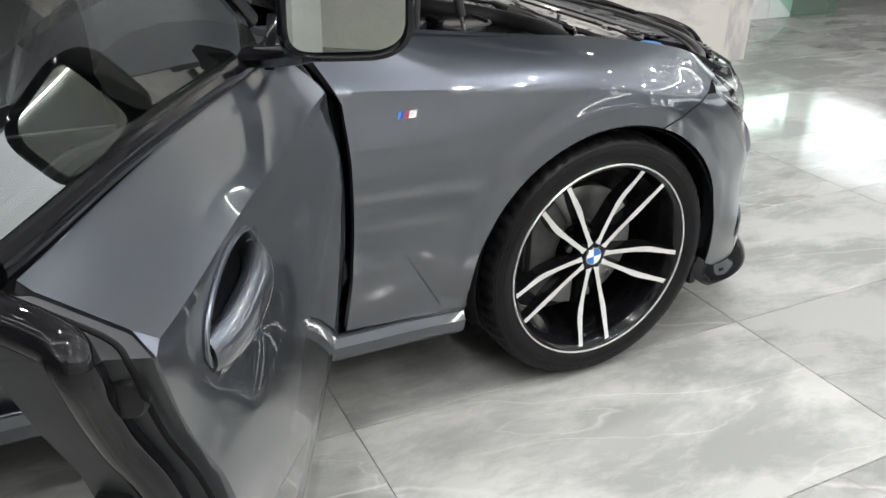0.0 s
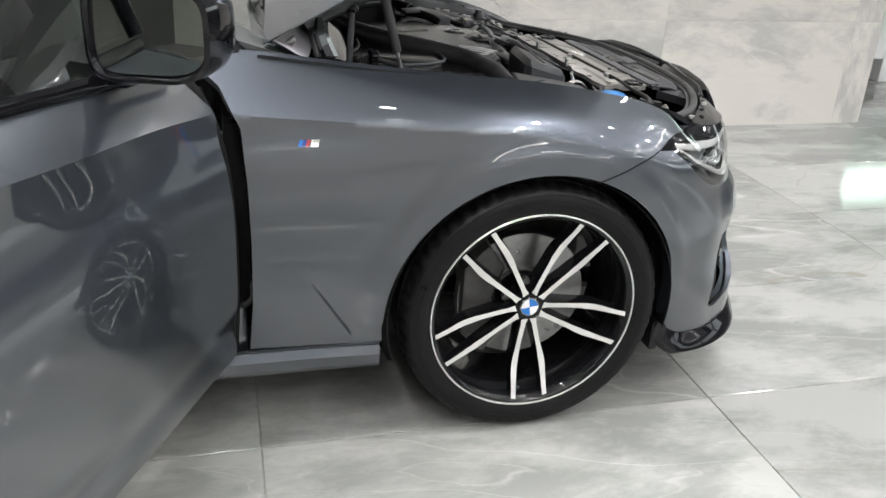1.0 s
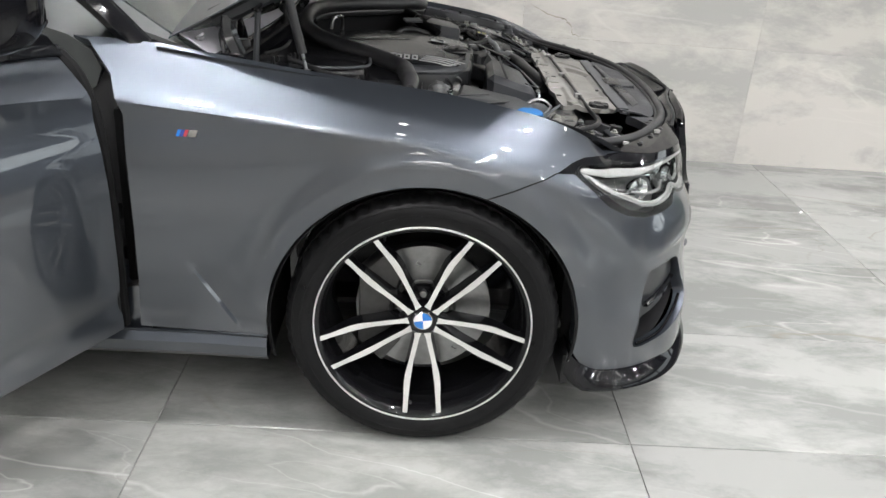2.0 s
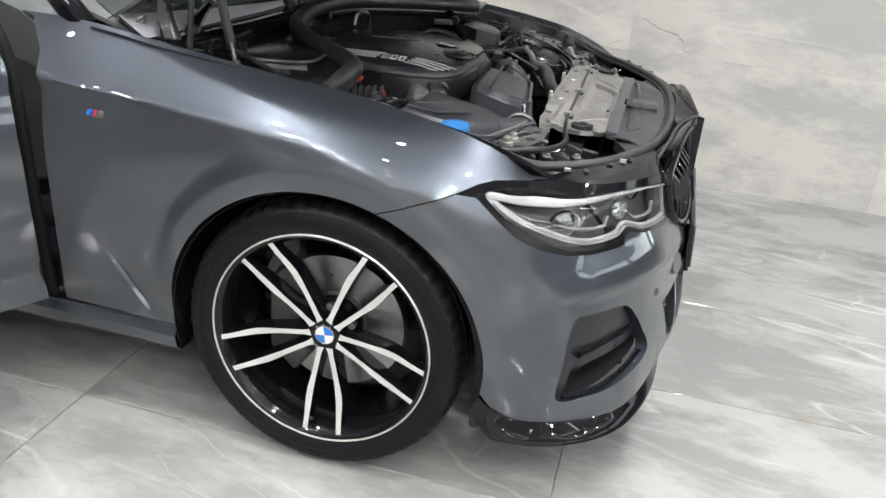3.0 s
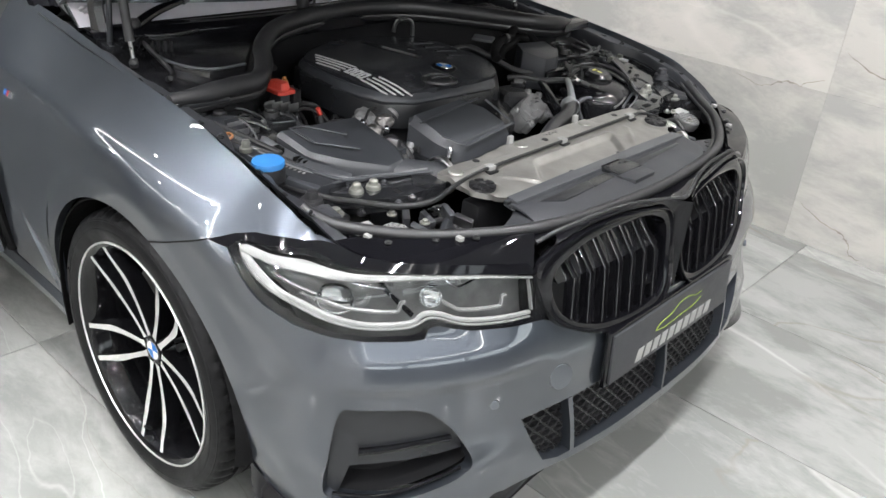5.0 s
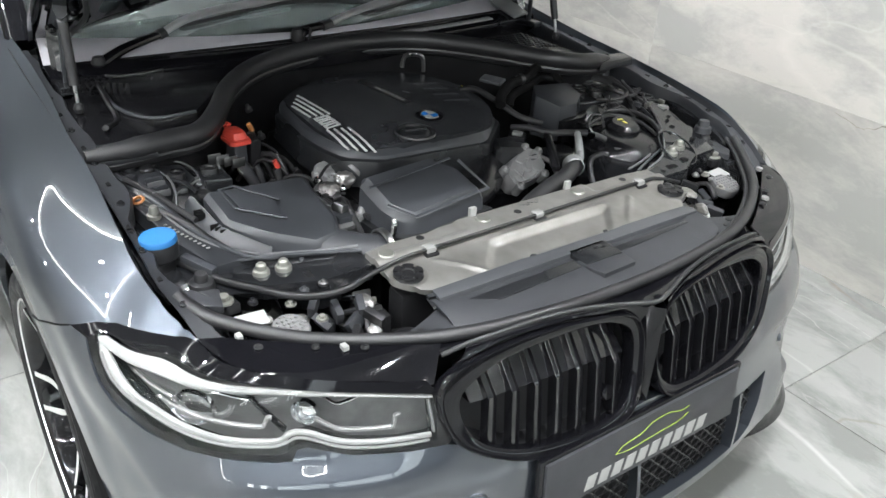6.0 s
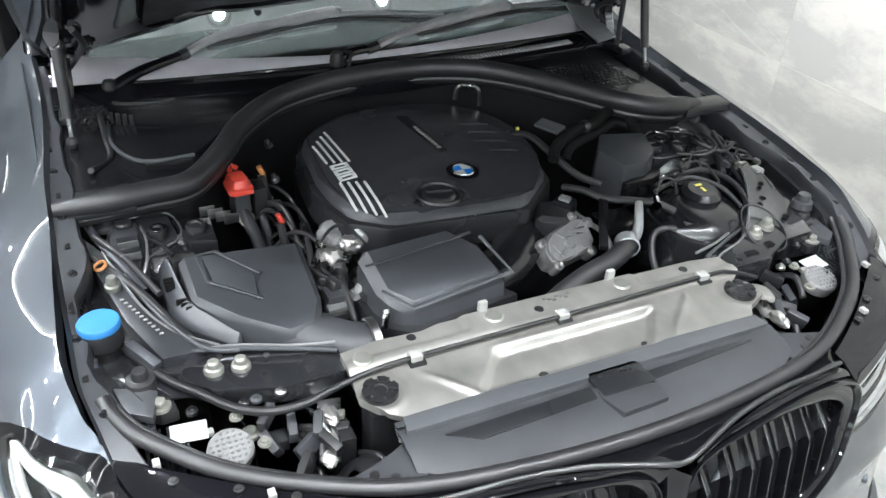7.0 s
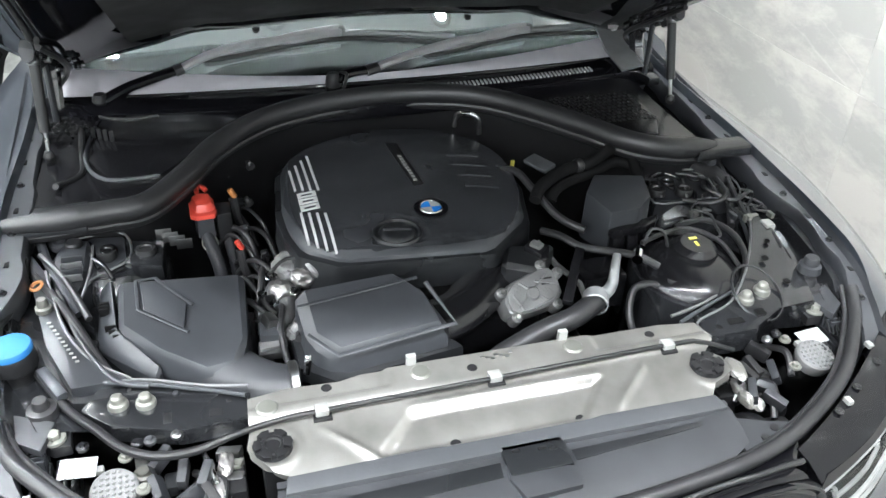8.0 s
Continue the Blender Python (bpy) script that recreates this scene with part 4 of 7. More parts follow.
def flange(wide):
    rows = []
    for x in np.linspace(-.62, .45, 40):
        zt = float(spl(ZTOP, x)) - .004
        y0 = .745 - max(0, x - .33) * .22
        jog = .006 * (math.sin(x * 31) > .55)
        w = wide * float(np.interp(x, [.10, .145, .30, .34], [1, .5, .5, .9])) + jog
        rows.append([(x, -y0, zt), (x, -y0 + .006, zt - .012), (x, -y0 + w - .004, zt - .015), (x, -y0 + w, zt - .022), (x, -y0 + w, zt - .06)])
    return loft(rows)
for side, wide in ((-1, .046), (1, .040)):
    bm = flange(wide)
    rail = part("wing_flange", flip(bm) if side > 0 else bm, M_INNERGREY, car, "painted wing flange with bolts and slots")
    for x in (-.50, -.36, -.20, -.05, .10, .24, .37):
        y = .745 - max(0, x - .33) * .22 - wide * .5 * float(np.interp(x, [.10, .145, .30, .34], [1, .5, .5, .9]))
        bolt(x, side * y, float(spl(ZTOP, x)) - .017, .0045, M_BLACKPAINT, rail)
    for x in (-.43, -.28, -.12, .03, .17, .31):
        y = .745 - max(0, x - .33) * .22 - wide * .5 * float(np.interp(x, [.10, .145, .30, .34], [1, .5, .5, .9]))
        part("slot", box((x - .009, side * y - .004, float(spl(ZTOP, x)) - .0190), (x + .009, side * y + .004, float(spl(ZTOP, x)) - .0165), .001), M_MATTE, rail)

# bonnet seal round the front
SEAL = [(.345, -.716, .768), (.37, -.706, .757), (.42, -.672, .744), (.516, -.577, .737), (.60, -.436, .735), (.641, -.316, .735), (.661, -.175, .735), (.669, -.06, .735)]
SEAL = SEAL + [(x, -y, z) for x, y, z in SEAL[::-1]]
part("bonnet_seal", tube(SEAL, .0115, 12, 8), M_RUBBER, car, "black rubber bonnet seal")
part("seal_lip", tube([(x - .013, y * .985, z - .004) for x, y, z in SEAL], .005, 8, 8), M_RUBBER, car)

# gloss trim between the seal and the kidneys, with its V in the middle
VLINE = [(.655, -.405, .722), (.668, -.36, .738), (.678, -.31, .744), (.686, -.23, .747), (.706, -.13, .748), (.738, -.03, .742), (.742, 0, .738)]
VLINE = VLINE + [(x, -y, z) for x, y, z in VLINE[-2::-1]]
def upper_trim():
    v = smooth_path(VLINE, 6)
    a = smooth_path([(x - .012, y, .726) for x, y, _ in SEAL[4:8]] + [(x - .012, y, .726) for x, y, _ in SEAL[8:12]], 12)
    n = len(v)
    pick = [a[round(i * (len(a) - 1) / (n - 1))] for i in range(n)]
    return loft([pick, [p * .5 + q * .5 - Vector((0, 0, .006)) for p, q in zip(pick, v)], [p - Vector((.008, 0, .001)) for p in v], v])
part("front_trim", upper_trim(), M_GLOSS, car, "gloss black front trim")
part("trim_bead", tube([(x - .004, y, z + .001) for x, y, z in VLINE], .0045, 8, 6), M_RUBBER, car)
def kidney_cap():
    pts = [(1.00, .722), (1.05, .738), (1.09, .745), (1.16, .749), (1.22, .750), (1.28, .744), (1.335, .733), (1.37, .70)]
    a = smooth_path([off(proud(.012))(s, z) for s, z in pts], 5)
    v = smooth_path([(.667, -.372, .735), (.677, -.325, .743), (.683, -.28, .746), (.692, -.21, .748), (.705, -.15, .748), (.719, -.095, .746), (.733, -.05, .743), (.742, -.022, .735)], 5)
    rows = [a]
    for t in (.25, .5, .75, 1):
        rows.append([p * (1 - t) + q * t + Vector((.004, 0, .007)) * math.sin(math.pi * t * .9) for p, q in zip(a, v)])
    return loft(rows[::-1])
both("kidney_cap", kidney_cap, M_GLOSS)

# pressed aluminium slam panel
slam_outline = [(.356, -.369), (.347, -.306), (.351, -.228), (.343, -.195), (.343, .325), (.352, .392), (.402, .396), (.420, .372), (.44, .392), (.475, .388), (.492, .35), (.52, .33), (.524, -.30), (.500, -.345), (.455, -.378), (.425, -.372)]
def slam_z(x, y):
    x, y = np.asarray(x, float), np.asarray(y, float)
    z = spl([(.33, .758), (.395, .757), (.412, .751), (.47, .748), (.53, .738)], x)
    well = np.clip((x - .432) / .012, 0, 1) * np.clip((.512 - x) / .012, 0, 1) * np.clip((y + .135 + (x - .43) * .9) / .016, 0, 1) * np.clip((.185 - (x - .43) * .75 - y) / .016, 0, 1)
    rib = np.exp(-((x - .428) / .008) ** 2) * np.clip((y + .15) / .02, 0, 1) * np.clip((.19 - y) / .02, 0, 1)
    diag = np.exp(-(((x - .448) - (y + .262) * 1.0) / .009) ** 2) * np.clip((y + .28) / .02, 0, 1) * np.clip((-.18 - y) / .01, 0, 1)
    diag2 = np.exp(-(((x - .438) + (y - .245) * .9) / .009) ** 2) * np.clip((y - .17) / .02, 0, 1) * np.clip((.26 - y) / .01, 0, 1)
    step = np.clip((.385 - x) / .006, 0, 1) * np.clip((np.abs(y - .02) - .17) / .012, 0, 1)
    pad = np.exp(-((np.hypot(x - .458, np.abs(y - .008) - .348) - .034) / .006) ** 2) * .6
    return np.stack([x, y, z - .009 * well + .004 * rib + .004 * diag + .004 * diag2 - .005 * step + .004 * pad], -1)
slam = part("slam_panel", panel(slam_outline, [], .005, slam_z, .012), M_ALU, car, "bare pressed aluminium front cross panel")
for x, y in ((.360, -.25), (.362, .30), (.505, -.085), (.500, .115), (.375, -.02)):
    part("hole", lathe([(0, .0012), (.0075, .0012), (.0085, 0), (.0085, -.004)], Matrix.Translation(slam_z(x, y)), 16), M_SATIN, slam)
for x, y in ((.458, -.342), (.455, .355)):
    g = at(x, y, float(slam_z(x, y)[2]) + .002)
    part("grommet", lathe([(0, .004), (.010, .004), (.012, .0065), (.018, .0065), (.020, .003), (.026, .003), (.028, -.002)], g, 24), M_SATIN, slam)
    for k in range(6):
        a0, a1 = radians(60 * k + 6), radians(60 * k + 50)
        part("grommet_pad", prism([(r * math.cos(a), r * math.sin(a)) for r, a in ((.016, a0), (.0275, a0), (.029, (a0 + a1) / 2), (.0275, a1), (.016, a1))], .002, .0075, .0012, 0, g), M_SATIN, slam)
for y, x in ((-.265, .415), (.008, .408), (.312, .403)):
    part("cable_clip", box((x - .013, y - .010, .752), (x + .006, y + .010, .765), .002), M_WHITE, slam, "white cable clip")
    part("clip_foot", box((x - .004, y - .014, .748), (x + .012, y + .014, .755), .002), M_SATIN, slam)
for y in (-.112, .147):
    part("clip_pin", box((.338, y - .008, .752), (.347, y + .008, .776), .002), M_WHITE, slam)
    part("rivet", lathe([(0, .004), (.014, .003), (.017, .0)], at(.366, y + .01, .758), 20), M_BOLT, slam)
part("rivet", lathe([(0, .004), (.014, .003), (.017, .0)], at(.385, -.342, .757), 20), M_BOLT, slam)
for k in range(7):
    part("stamped_mark", box((.352 + .004 * (k % 3), .0 + k * .008, .757), (.356 + .004 * (k % 3), .006 + k * .008, .7596), .0004), M_STEEL, slam)
part("release_cable", tube([(.12, -.735, .80), (.20, -.688, .765), (.30, -.63, .748), (.357, -.584, .745), (.404, -.545, .744), (.430, -.50, .744), (.434, -.45, .745), (.424, -.40, .750), (.418, -.34, .758), (.414, -.265, .760), (.409, .008, .760), (.402, .312, .760), (.405, .372, .757), (.42, .43, .74)], lambda t: .0068 - .0028 * min(1, max(0, (t - .45) * 6)), 10), M_SATIN, car, "black bonnet release cable")

# dark cover in front of it
def rad_cover():
    rows = []
    prof = [(.519, .744), (.538, .7445), (.5405, .738), (.560, .7365), (.563, .741), (.585, .742), (.625, .737), (.655, .728)]
    for y in np.linspace(-.345, .345, 49):
        e = max(0, abs(y) - .25) * .55
        jog = .007 * (math.sin(y * 21 + .6) > .86)
        rows.append([(x + (jog if i < 2 else 0) - e * (i / 7), y, z) for i, (x, z) in enumerate(prof)])
    return thicken(loft(rows), .004)
part("cover_flange", prism([(.515, -.33), (.512, -.12), (.518, -.10), (.518, .12), (.512, .14), (.515, .335), (.545, .34), (.545, -.335)], .736, .7475, .002), M_FLANGE, car, "pale grey plastic flange")
cover = part("radiator_cover", rad_cover(), M_RADCOVER, car, "grey plastic radiator cover panel")
part("cover_latch", box((.535, -.030, .738), (.590, .066, .7475), .003), M_PLASTIC, cover)
part("cover_panel", prism([(.566, -.030), (.592, -.034), (.630, -.022), (.627, .062), (.592, .066)], .735, .7455, .002), M_RADCOVER, cover)
# dark plates laid on the cover paint in its recess shade and reflection
part("cover_recess_shade", prism([(.566, -.287), (.594, -.240), (.586, -.040), (.560, -.036)], .738, .7432, .001), M_PLASTIC, cover)
part("cover_recess_shade", prism([(.562, .072), (.582, .072), (.566, .285), (.558, .285)], .738, .7428, .001), M_PLASTIC, cover)
for x, y in ((.548, -.01), (.552, .03), (.556, .045)):
    part("slot", box((x - .002, y - .006, .7470), (x + .003, y + .006, .7484), .0005), M_SATIN, cover)
for side in (-1, 1):
    part("cover_wing", prism([(.54, side * .335), (.575, side * .40), (.585, side * .47), (.615, side * .40), (.64, side * .33)], .705, .728, .004), M_RADCOVER, cover)
    for x, y in ((.585, .40), (.60, .375)):
        part("hole", lathe([(0, .001), (.007, .001), (.008, -.004)], at(x, side * y, .7285), 14), M_SATIN, cover)

# engine with its cover
engine = part("engine_block", box((-.36, -.24, .30), (.15, .22, .72), .03), M_SATIN, car)
part("timing_case", box((.10, -.20, .40), (.20, .18, .70), .02), M_BAYBLACK, engine)
ENG = [(-.255, -.246), (-.10, -.262), (-.02, -.258), (.05, -.240), (.098, -.175), (.122, .10), (.03, .20), (-.10, .232), (-.22, .225), (-.31, .17), (-.372, .09), (-.378, -.06), (-.345, -.17), (-.305, -.222)]
ecover = part("engine_cover", prism([(x * 1.03 + .006, y * 1.05) for x, y in ENG], .735, .795, .012, .004), M_PLASTIC, car, "black engine cover with pale stripes and round badge")
part("cover_band", prism([(x, y) for x, y in ENG], .78, .812, .011, .008, None, 1), M_GREYPL, ecover)
def crown(x, y):
    x, y = np.asarray(x, float), np.asarray(y, float)
    d = np.clip(1 - ((x + .13) / .27) ** 2 - (y / .28) ** 2, 0, 1)
    dent = np.exp(-(((x + .20) / .10) ** 2 + ((y + .08) / .09) ** 2)) * .010
    groove = np.exp(-((np.hypot(x - .069, y + .069) - .042) / .004) ** 2) * .006
    return np.stack([x, y, .812 + .027 * d ** .6 - dent - groove], -1)
ECC = Vector((-.13, 0))
part("cover_top", panel(rounded([tuple(ECC + (Vector(p) - ECC) * .925) for p in ENG], 3), [], .012, crown, .012), M_COVER, ecover)
for k in range(4):
    y0 = -.230 + k * .0145
    for x0, x1 in ((-.215 - k * .019, -.125 + k * .004), (-.045 + k * .006, .050 + k * .013)):
        part("stripe", panel([(x0, y0), (x1, y0 + .001), (x1, y0 + .0055), (x0, y0 + .0050)], [], .02, lambda x, y: crown(x, y) + np.array([0, 0, .0016]), .002), M_STRIPE, ecover)
for k in range(3):
    part("lettering_bar", panel([(-.112 + k * .023, -.226), (-.094 + k * .023, -.226), (-.094 + k * .023, -.190), (-.112 + k * .023, -.190)], [(((-.107 + k * .023, -.219), (-.099 + k * .023, -.219), (-.099 + k * .023, -.197), (-.107 + k * .023, -.197)))], .01, lambda x, y: crown(x, y) + np.array([0, 0, .0016]), .002), M_STRIPE, ecover)
part("turbo_plate", panel([(-.285, -.012), (-.275, .012), (-.08, .020), (-.075, .000)], [], .02, lambda x, y: crown(x, y) + np.array([0, 0, .001]), .002), M_SATIN, ecover)
for k in range(9):
    x0 = -.215 + k * .014
    part("lettering_bar", panel([(x0, -.001 + k * .0006), (x0 + .009, -.001 + k * .0006), (x0 + .009, .007 + k * .0006), (x0, .007 + k * .0006)], [], .02, lambda x, y: crown(x, y) + np.array([0, 0, .0022]), .001), M_WHITE, ecover)
for k in range(4):
    x0 = -.20 + k * .045
    part("moulded_mark", panel([(x0, .10), (x0 + .008, .10), (x0 + .022, .165), (x0 + .014, .165)], [], .02, lambda x, y: crown(x, y) + np.array([0, 0, .0016]), .003), M_COVER, ecover)
em = part("emblem", lathe([(0, .002), (.0300, .002), (.033, .0005), (.034, -.006)], Matrix.Translation(crown(.009, .011)) @ pose(0, 0, .001, 0, 3, 0), 36), M_GLOSS, ecover, "round badge with blue and white quarters")
for k in range(4):
    bm = bmesh.new()
    mm = Matrix.Translation(crown(.009, .011)) @ pose(0, 0, .0036, 0, 3, 0)
    bm.faces.new([bm.verts.new(mm @ Vector((0, 0, 0)))] + [bm.verts.new(mm @ Vector((.0195 * math.cos(a), .0195 * math.sin(a), 0))) for a in np.linspace(k * math.pi / 2, (k + 1) * math.pi / 2, 9)])
    part("emblem_quarter", bm, M_WHITE if k % 2 else M_BADGEBLUE, ecover, smooth=False)
part("emblem_rim", lathe([(.0195, .003), (.0205, .0042), (.0225, .0042), (.0235, .0025)], Matrix.Translation(crown(.009, .011)) @ pose(0, 0, .001, 0, 3, 0), 36), M_CHROME, ecover)
oil = part("oil_cap", lathe([(0, .004), (.026, .004), (.031, .001), (.034, -.003), (.038, -.004), (.0405, .0015), (.044, .0015), (.046, -.003)], Matrix.Translation(crown(.069, -.069)) @ pose(0, 0, .004), 40), M_PLASTIC, ecover)
part("oil_cap_grip", box((-.026, -.005, .002), (.026, .005, .009), .003, Matrix.Translation(crown(.069, -.069)) @ pose(0, 0, .004, 0, 0, 80)), M_PLASTIC, ecover)
part("cover_foot", prism([(.085, .135), (.150, .105), (.185, .165), (.10, .235)], .745, .785, .009, .004, None, 1), M_PLASTIC, ecover)
part("lifting_eye", tube([(-.335, .16, .83), (-.33, .165, .86), (-.315, .185, .868), (-.305, .205, .858), (-.305, .21, .82)], .006, 8), M_STEEL, car)

# air filter box and resonator
airbox = part("air_filter_box", prism([(.044, -.559, .790), (.070, -.344, .792), (.231, -.352, .772), (.276, -.373, .752), (.279, -.424, .747), (.225, -.500, .757), (.160, -.559, .775)], .60, .78, .010, .004, None, 1), M_GREYPL, car, "dark grey plastic air filter housing")
part("housing_side", prism([(-.020, -.590, .772), (.030, -.566, .778), (.155, -.566, .762), (.235, -.490, .742), (.250, -.500, .728), (.168, -.594, .742)], .60, .75, .005, .002, None, 1), M_GREYPL, airbox)
part("housing_flange", prism([(-.025, -.602), (.05, -.335), (.25, -.338), (.292, -.38), (.275, -.455), (.178, -.606)], .665, .682, .005), M_RADCOVER, airbox)
for pts in ([(.134, -.522, .7835), (.063, -.526, .7925), (.062, -.494, .7930), (.143, -.436, .7860)], [(.134, -.522, .7835), (.197, -.446, .7730)]):
    part("raised_chevron", tube(pts, .0035, 8, 0, flat=.5), M_GREYPL, airbox)
part("chevron_field", prism([(.070, -.519, .7922), (.069, -.496, .7924), (.140, -.446, .7868), (.188, -.452, .7752), (.136, -.514, .7835)], .76, .78, .002), M_GREYPL, airbox)
for k in range(3):
    part("rib", box((.085 + k * .008, -.588, .757), (.088 + k * .008, -.572, .7735 - k * .001), .0006), M_MATTE, airbox)
    part("rib", box((.140 + k * .009, -.578 + k * .006, .745), (.143 + k * .009, -.560 + k * .006, .7645 - k * .003), .0006), M_MATTE, airbox)
part("box_clip", box((.000, -.592, .735), (.018, -.570, .786), .004), M_STEEL, airbox)
part("box_clip", box((.150, -.602, .70), (.166, -.590, .748), .003), M_RADCOVER, airbox)
part("intake_snout", tube([(.235, -.40, .715), (.262, -.37, .712), (.288, -.33, .708), (.298, -.285, .705)], lambda t: .052 - .012 * t, 16, flat=.8), M_RADCOVER, airbox)
part("snout_clamp", lathe([(.041, -.008), (.045, -.006), (.045, .006), (.041, .008)], at(.298, -.292, .706, 0, 90), 24), M_STEEL, airbox)
part("clamp_screw", tube([(.30, -.272, .735), (.298, -.268, .758), (.294, -.268, .768)], .006, 8), M_CHROME, airbox)
res = part("intake_resonator", prism([(.150, -.276, .806), (.150, -.090, .816), (.215, -.050, .812), (.275, -.010, .762), (.306, -.222, .758), (.262, -.268, .775)], .66, .79, .017, .006, None, 1), M_GREYPL, car, "dark grey plastic intake resonator")
part("resonator_base", prism([(.145, -.285), (.15, -.08), (.28, .0), (.318, -.225), (.27, -.28)], .66, .722, .008), M_PLASTIC, res)
part("moulded_edge", tube([(.262, -.262, .782), (.303, -.220, .764), (.273, -.016, .768), (.21, -.054, .815)], .0045, 8, 0, flat=.4), M_GREYPL, res)
part("moulded_edge", tube([(.205, -.27, .797), (.195, -.065, .816)], .004, 8, 0, flat=.4), M_GREYPL, res)
part("intake_duct_rear", tube([(.215, -.06, .72), (.19, .02, .725), (.12, .10, .73), (.09, .15, .72)], .05, 14, flat=.7), M_BAYBLACK, res)

# metal pipework between the boxes
random.seed(5)
pipe = part("charge_pipe_casting", tube([(.0, -.275, .66), (.03, -.275, .705), (.055, -.285, .715), (.09, -.29, .70), (.11, -.285, .66)], .030, 14), M_CAST, car, "cast aluminium pipework with heat shield")
def foil(c, size, seed):
    """Crumpled heat-shield sheet, soft folds over a rounded form."""
    bm = bmesh.new()
    bmesh.ops.create_icosphere(bm, subdivisions=4, radius=1)
    for v in bm.verts:
        q = v.co.normalized()
        n = noise.noise(q * 1.7 + Vector((seed, 0, 0))) * .22 + abs(noise.noise(q * 4.5 + Vector((0, seed, 0)))) * .16 + noise.noise(q * 11 + Vector((0, 0, seed))) * .035
        v.co = Vector(c) + Vector((q.x * size[0], q.y * size[1], q.z * size[2])) * (.86 + n)
    return bm
part("heat_shield", foil((.015, -.262, .748), (.040, .034, .030), 1.3), M_CAST, pipe, "dull cast turbo elbow")
part("heat_shield", foil((.058, -.238, .752), (.022, .030, .024), 4.1), M_FOIL, pipe, "crumpled bright heat shield")
part("heat_shield", foil((.070, -.286, .735), (.024, .026, .022), 7.7), M_FOIL, pipe)
part("band_clamp", tube([(.045 + .008 * math.sin(3 * a), -.262 + .042 * math.cos(a), .752 + .030 * math.sin(a)) for a in np.linspace(-.3, math.pi + .3, 14)], .0035, 8, 0), M_SATIN, pipe)
part("elbow_flange", lathe([(.012, .004), (.024, .004), (.026, .001), (.026, -.006)], at(.055, -.218, .768, 0, -50), 20), M_CAST, pipe)
for x, y, z in ((.046, -.300, .752), (.088, -.262, .742), (.078, -.318, .735), (.10, -.300, .728)):
    part("pipe_nut", lathe([(0, .012), (.005, .012), (.007, .010), (.007, .003), (.010, .002), (.010, -.006)], at(x, y, z, 0, 15, 20), 6), M_CHROME, pipe)
part("sensor_plug", box((-.014, -.010, -.022), (.014, .010, .022), .004, at(.168, -.318, .735, 20, -18)), M_STEEL, pipe)
part("sensor_clip", box((-.008, -.024, -.006), (.008, .024, .006), .003, at(.202, -.315, .722, 4, 0, 18)), M_CAST, pipe)
part("sensor_loop", tube([(.09, -.335, .73), (.105, -.345, .75), (.125, -.335, .752), (.14, -.318, .74), (.16, -.318, .745)], .005, 8), M_RUBBER, pipe)
part("sensor_loop", tube([(.085, -.30, .735), (.105, -.318, .745), (.12, -.31, .735), (.13, -.29, .72)], .006, 8), M_SATIN, pipe)
part("pipe_end", lathe([(.0, .03), (.02, .03), (.026, .024), (.027, -.02)], at(.048, -.222, .758, 0, -70) @ Matrix.Diagonal((.7, .7, .7, 1)), 18), M_SATIN, pipe)
for k in range(14):
    x, y, z = .02 + random.random() * .17, -.34 + random.random() * .09, .66 + random.random() * .075
    if k % 2:
        part("pipe_fitting", lathe([(0, .014), (.008, .014), (.010, .010), (.010, 0), (.014, -.002), (.014, -.014)], at(x, y, z, 0, random.random() * 60 - 30, random.random() * 60 - 30), 10), (M_STEEL, M_CAST, M_BOLT)[k % 3], pipe)
    else:
        part("hose_stub", tube([(x, y, z - .03), (x + .01, y + .012, z), (x + .03, y + .01, z + .006)], .007, 8), (M_RUBBER, M_STEEL)[k % 4 == 0], pipe)
part("connector", box((.16, -.335, .715), (.20, -.295, .742), .004), M_GREYPL, pipe)
part("connector", box((.185, -.340, .70), (.215, -.300, .715), .003), M_STEEL, pipe)
for pts in ([(.0, -.33, .66), (.05, -.315, .72), (.12, -.33, .735), (.17, -.32, .73), (.2, -.31, .68)], [(.09, -.31, .70), (.13, -.29, .745), (.19, -.30, .74), (.23, -.295, .70)], [(-.05, -.30, .70), (.0, -.31, .74), (.05, -.32, .73), (.09, -.335, .69)]):
    part("wiring_hose", tube(pts, .006, 8), M_RUBBER, pipe)

# jump-start post with red cap
post = part("jump_post", prism([(-.152, -.424), (-.152, -.386), (-.116, -.384), (-.112, -.418)], .752, .802, .006, .003), M_GREYPL, car, "black jump-start terminal with red cap")
part("post_step", prism([(-.165, -.382), (-.160, -.352), (-.118, -.352), (-.112, -.380)], .745, .800, .005), M_SATIN, post)
part("red_cap", prism([(-.160, -.428), (-.172, -.410), (-.166, -.386), (-.122, -.380), (-.110, -.392), (-.110, -.418)], .806, .824, .006, .007), M_RED, post)
part("red_cap_lip", prism([(-.158, -.430), (-.108, -.428), (-.100, -.418), (-.102, -.382), (-.120, -.378), (-.168, -.384)], .800, .809, .003), M_RED, post)
part("red_cap_ear", tube([(-.168, -.412, .822), (-.186, -.410, .826), (-.192, -.402, .820), (-.184, -.394, .816)], .005, 8), M_RED, post)
part("post_cable", tube([(-.125, -.404, .755), (-.10, -.396, .735), (-.07, -.386, .70), (-.05, -.38, .62)], .013, 12), M_RADCOVER, post)
part("cable_ring", lathe([(.0135, -.005), (.016, -.004), (.016, .004), (.0135, .005)], at(-.108, -.399, .742, 0, 0, 40), 18), M_BOLT, post)
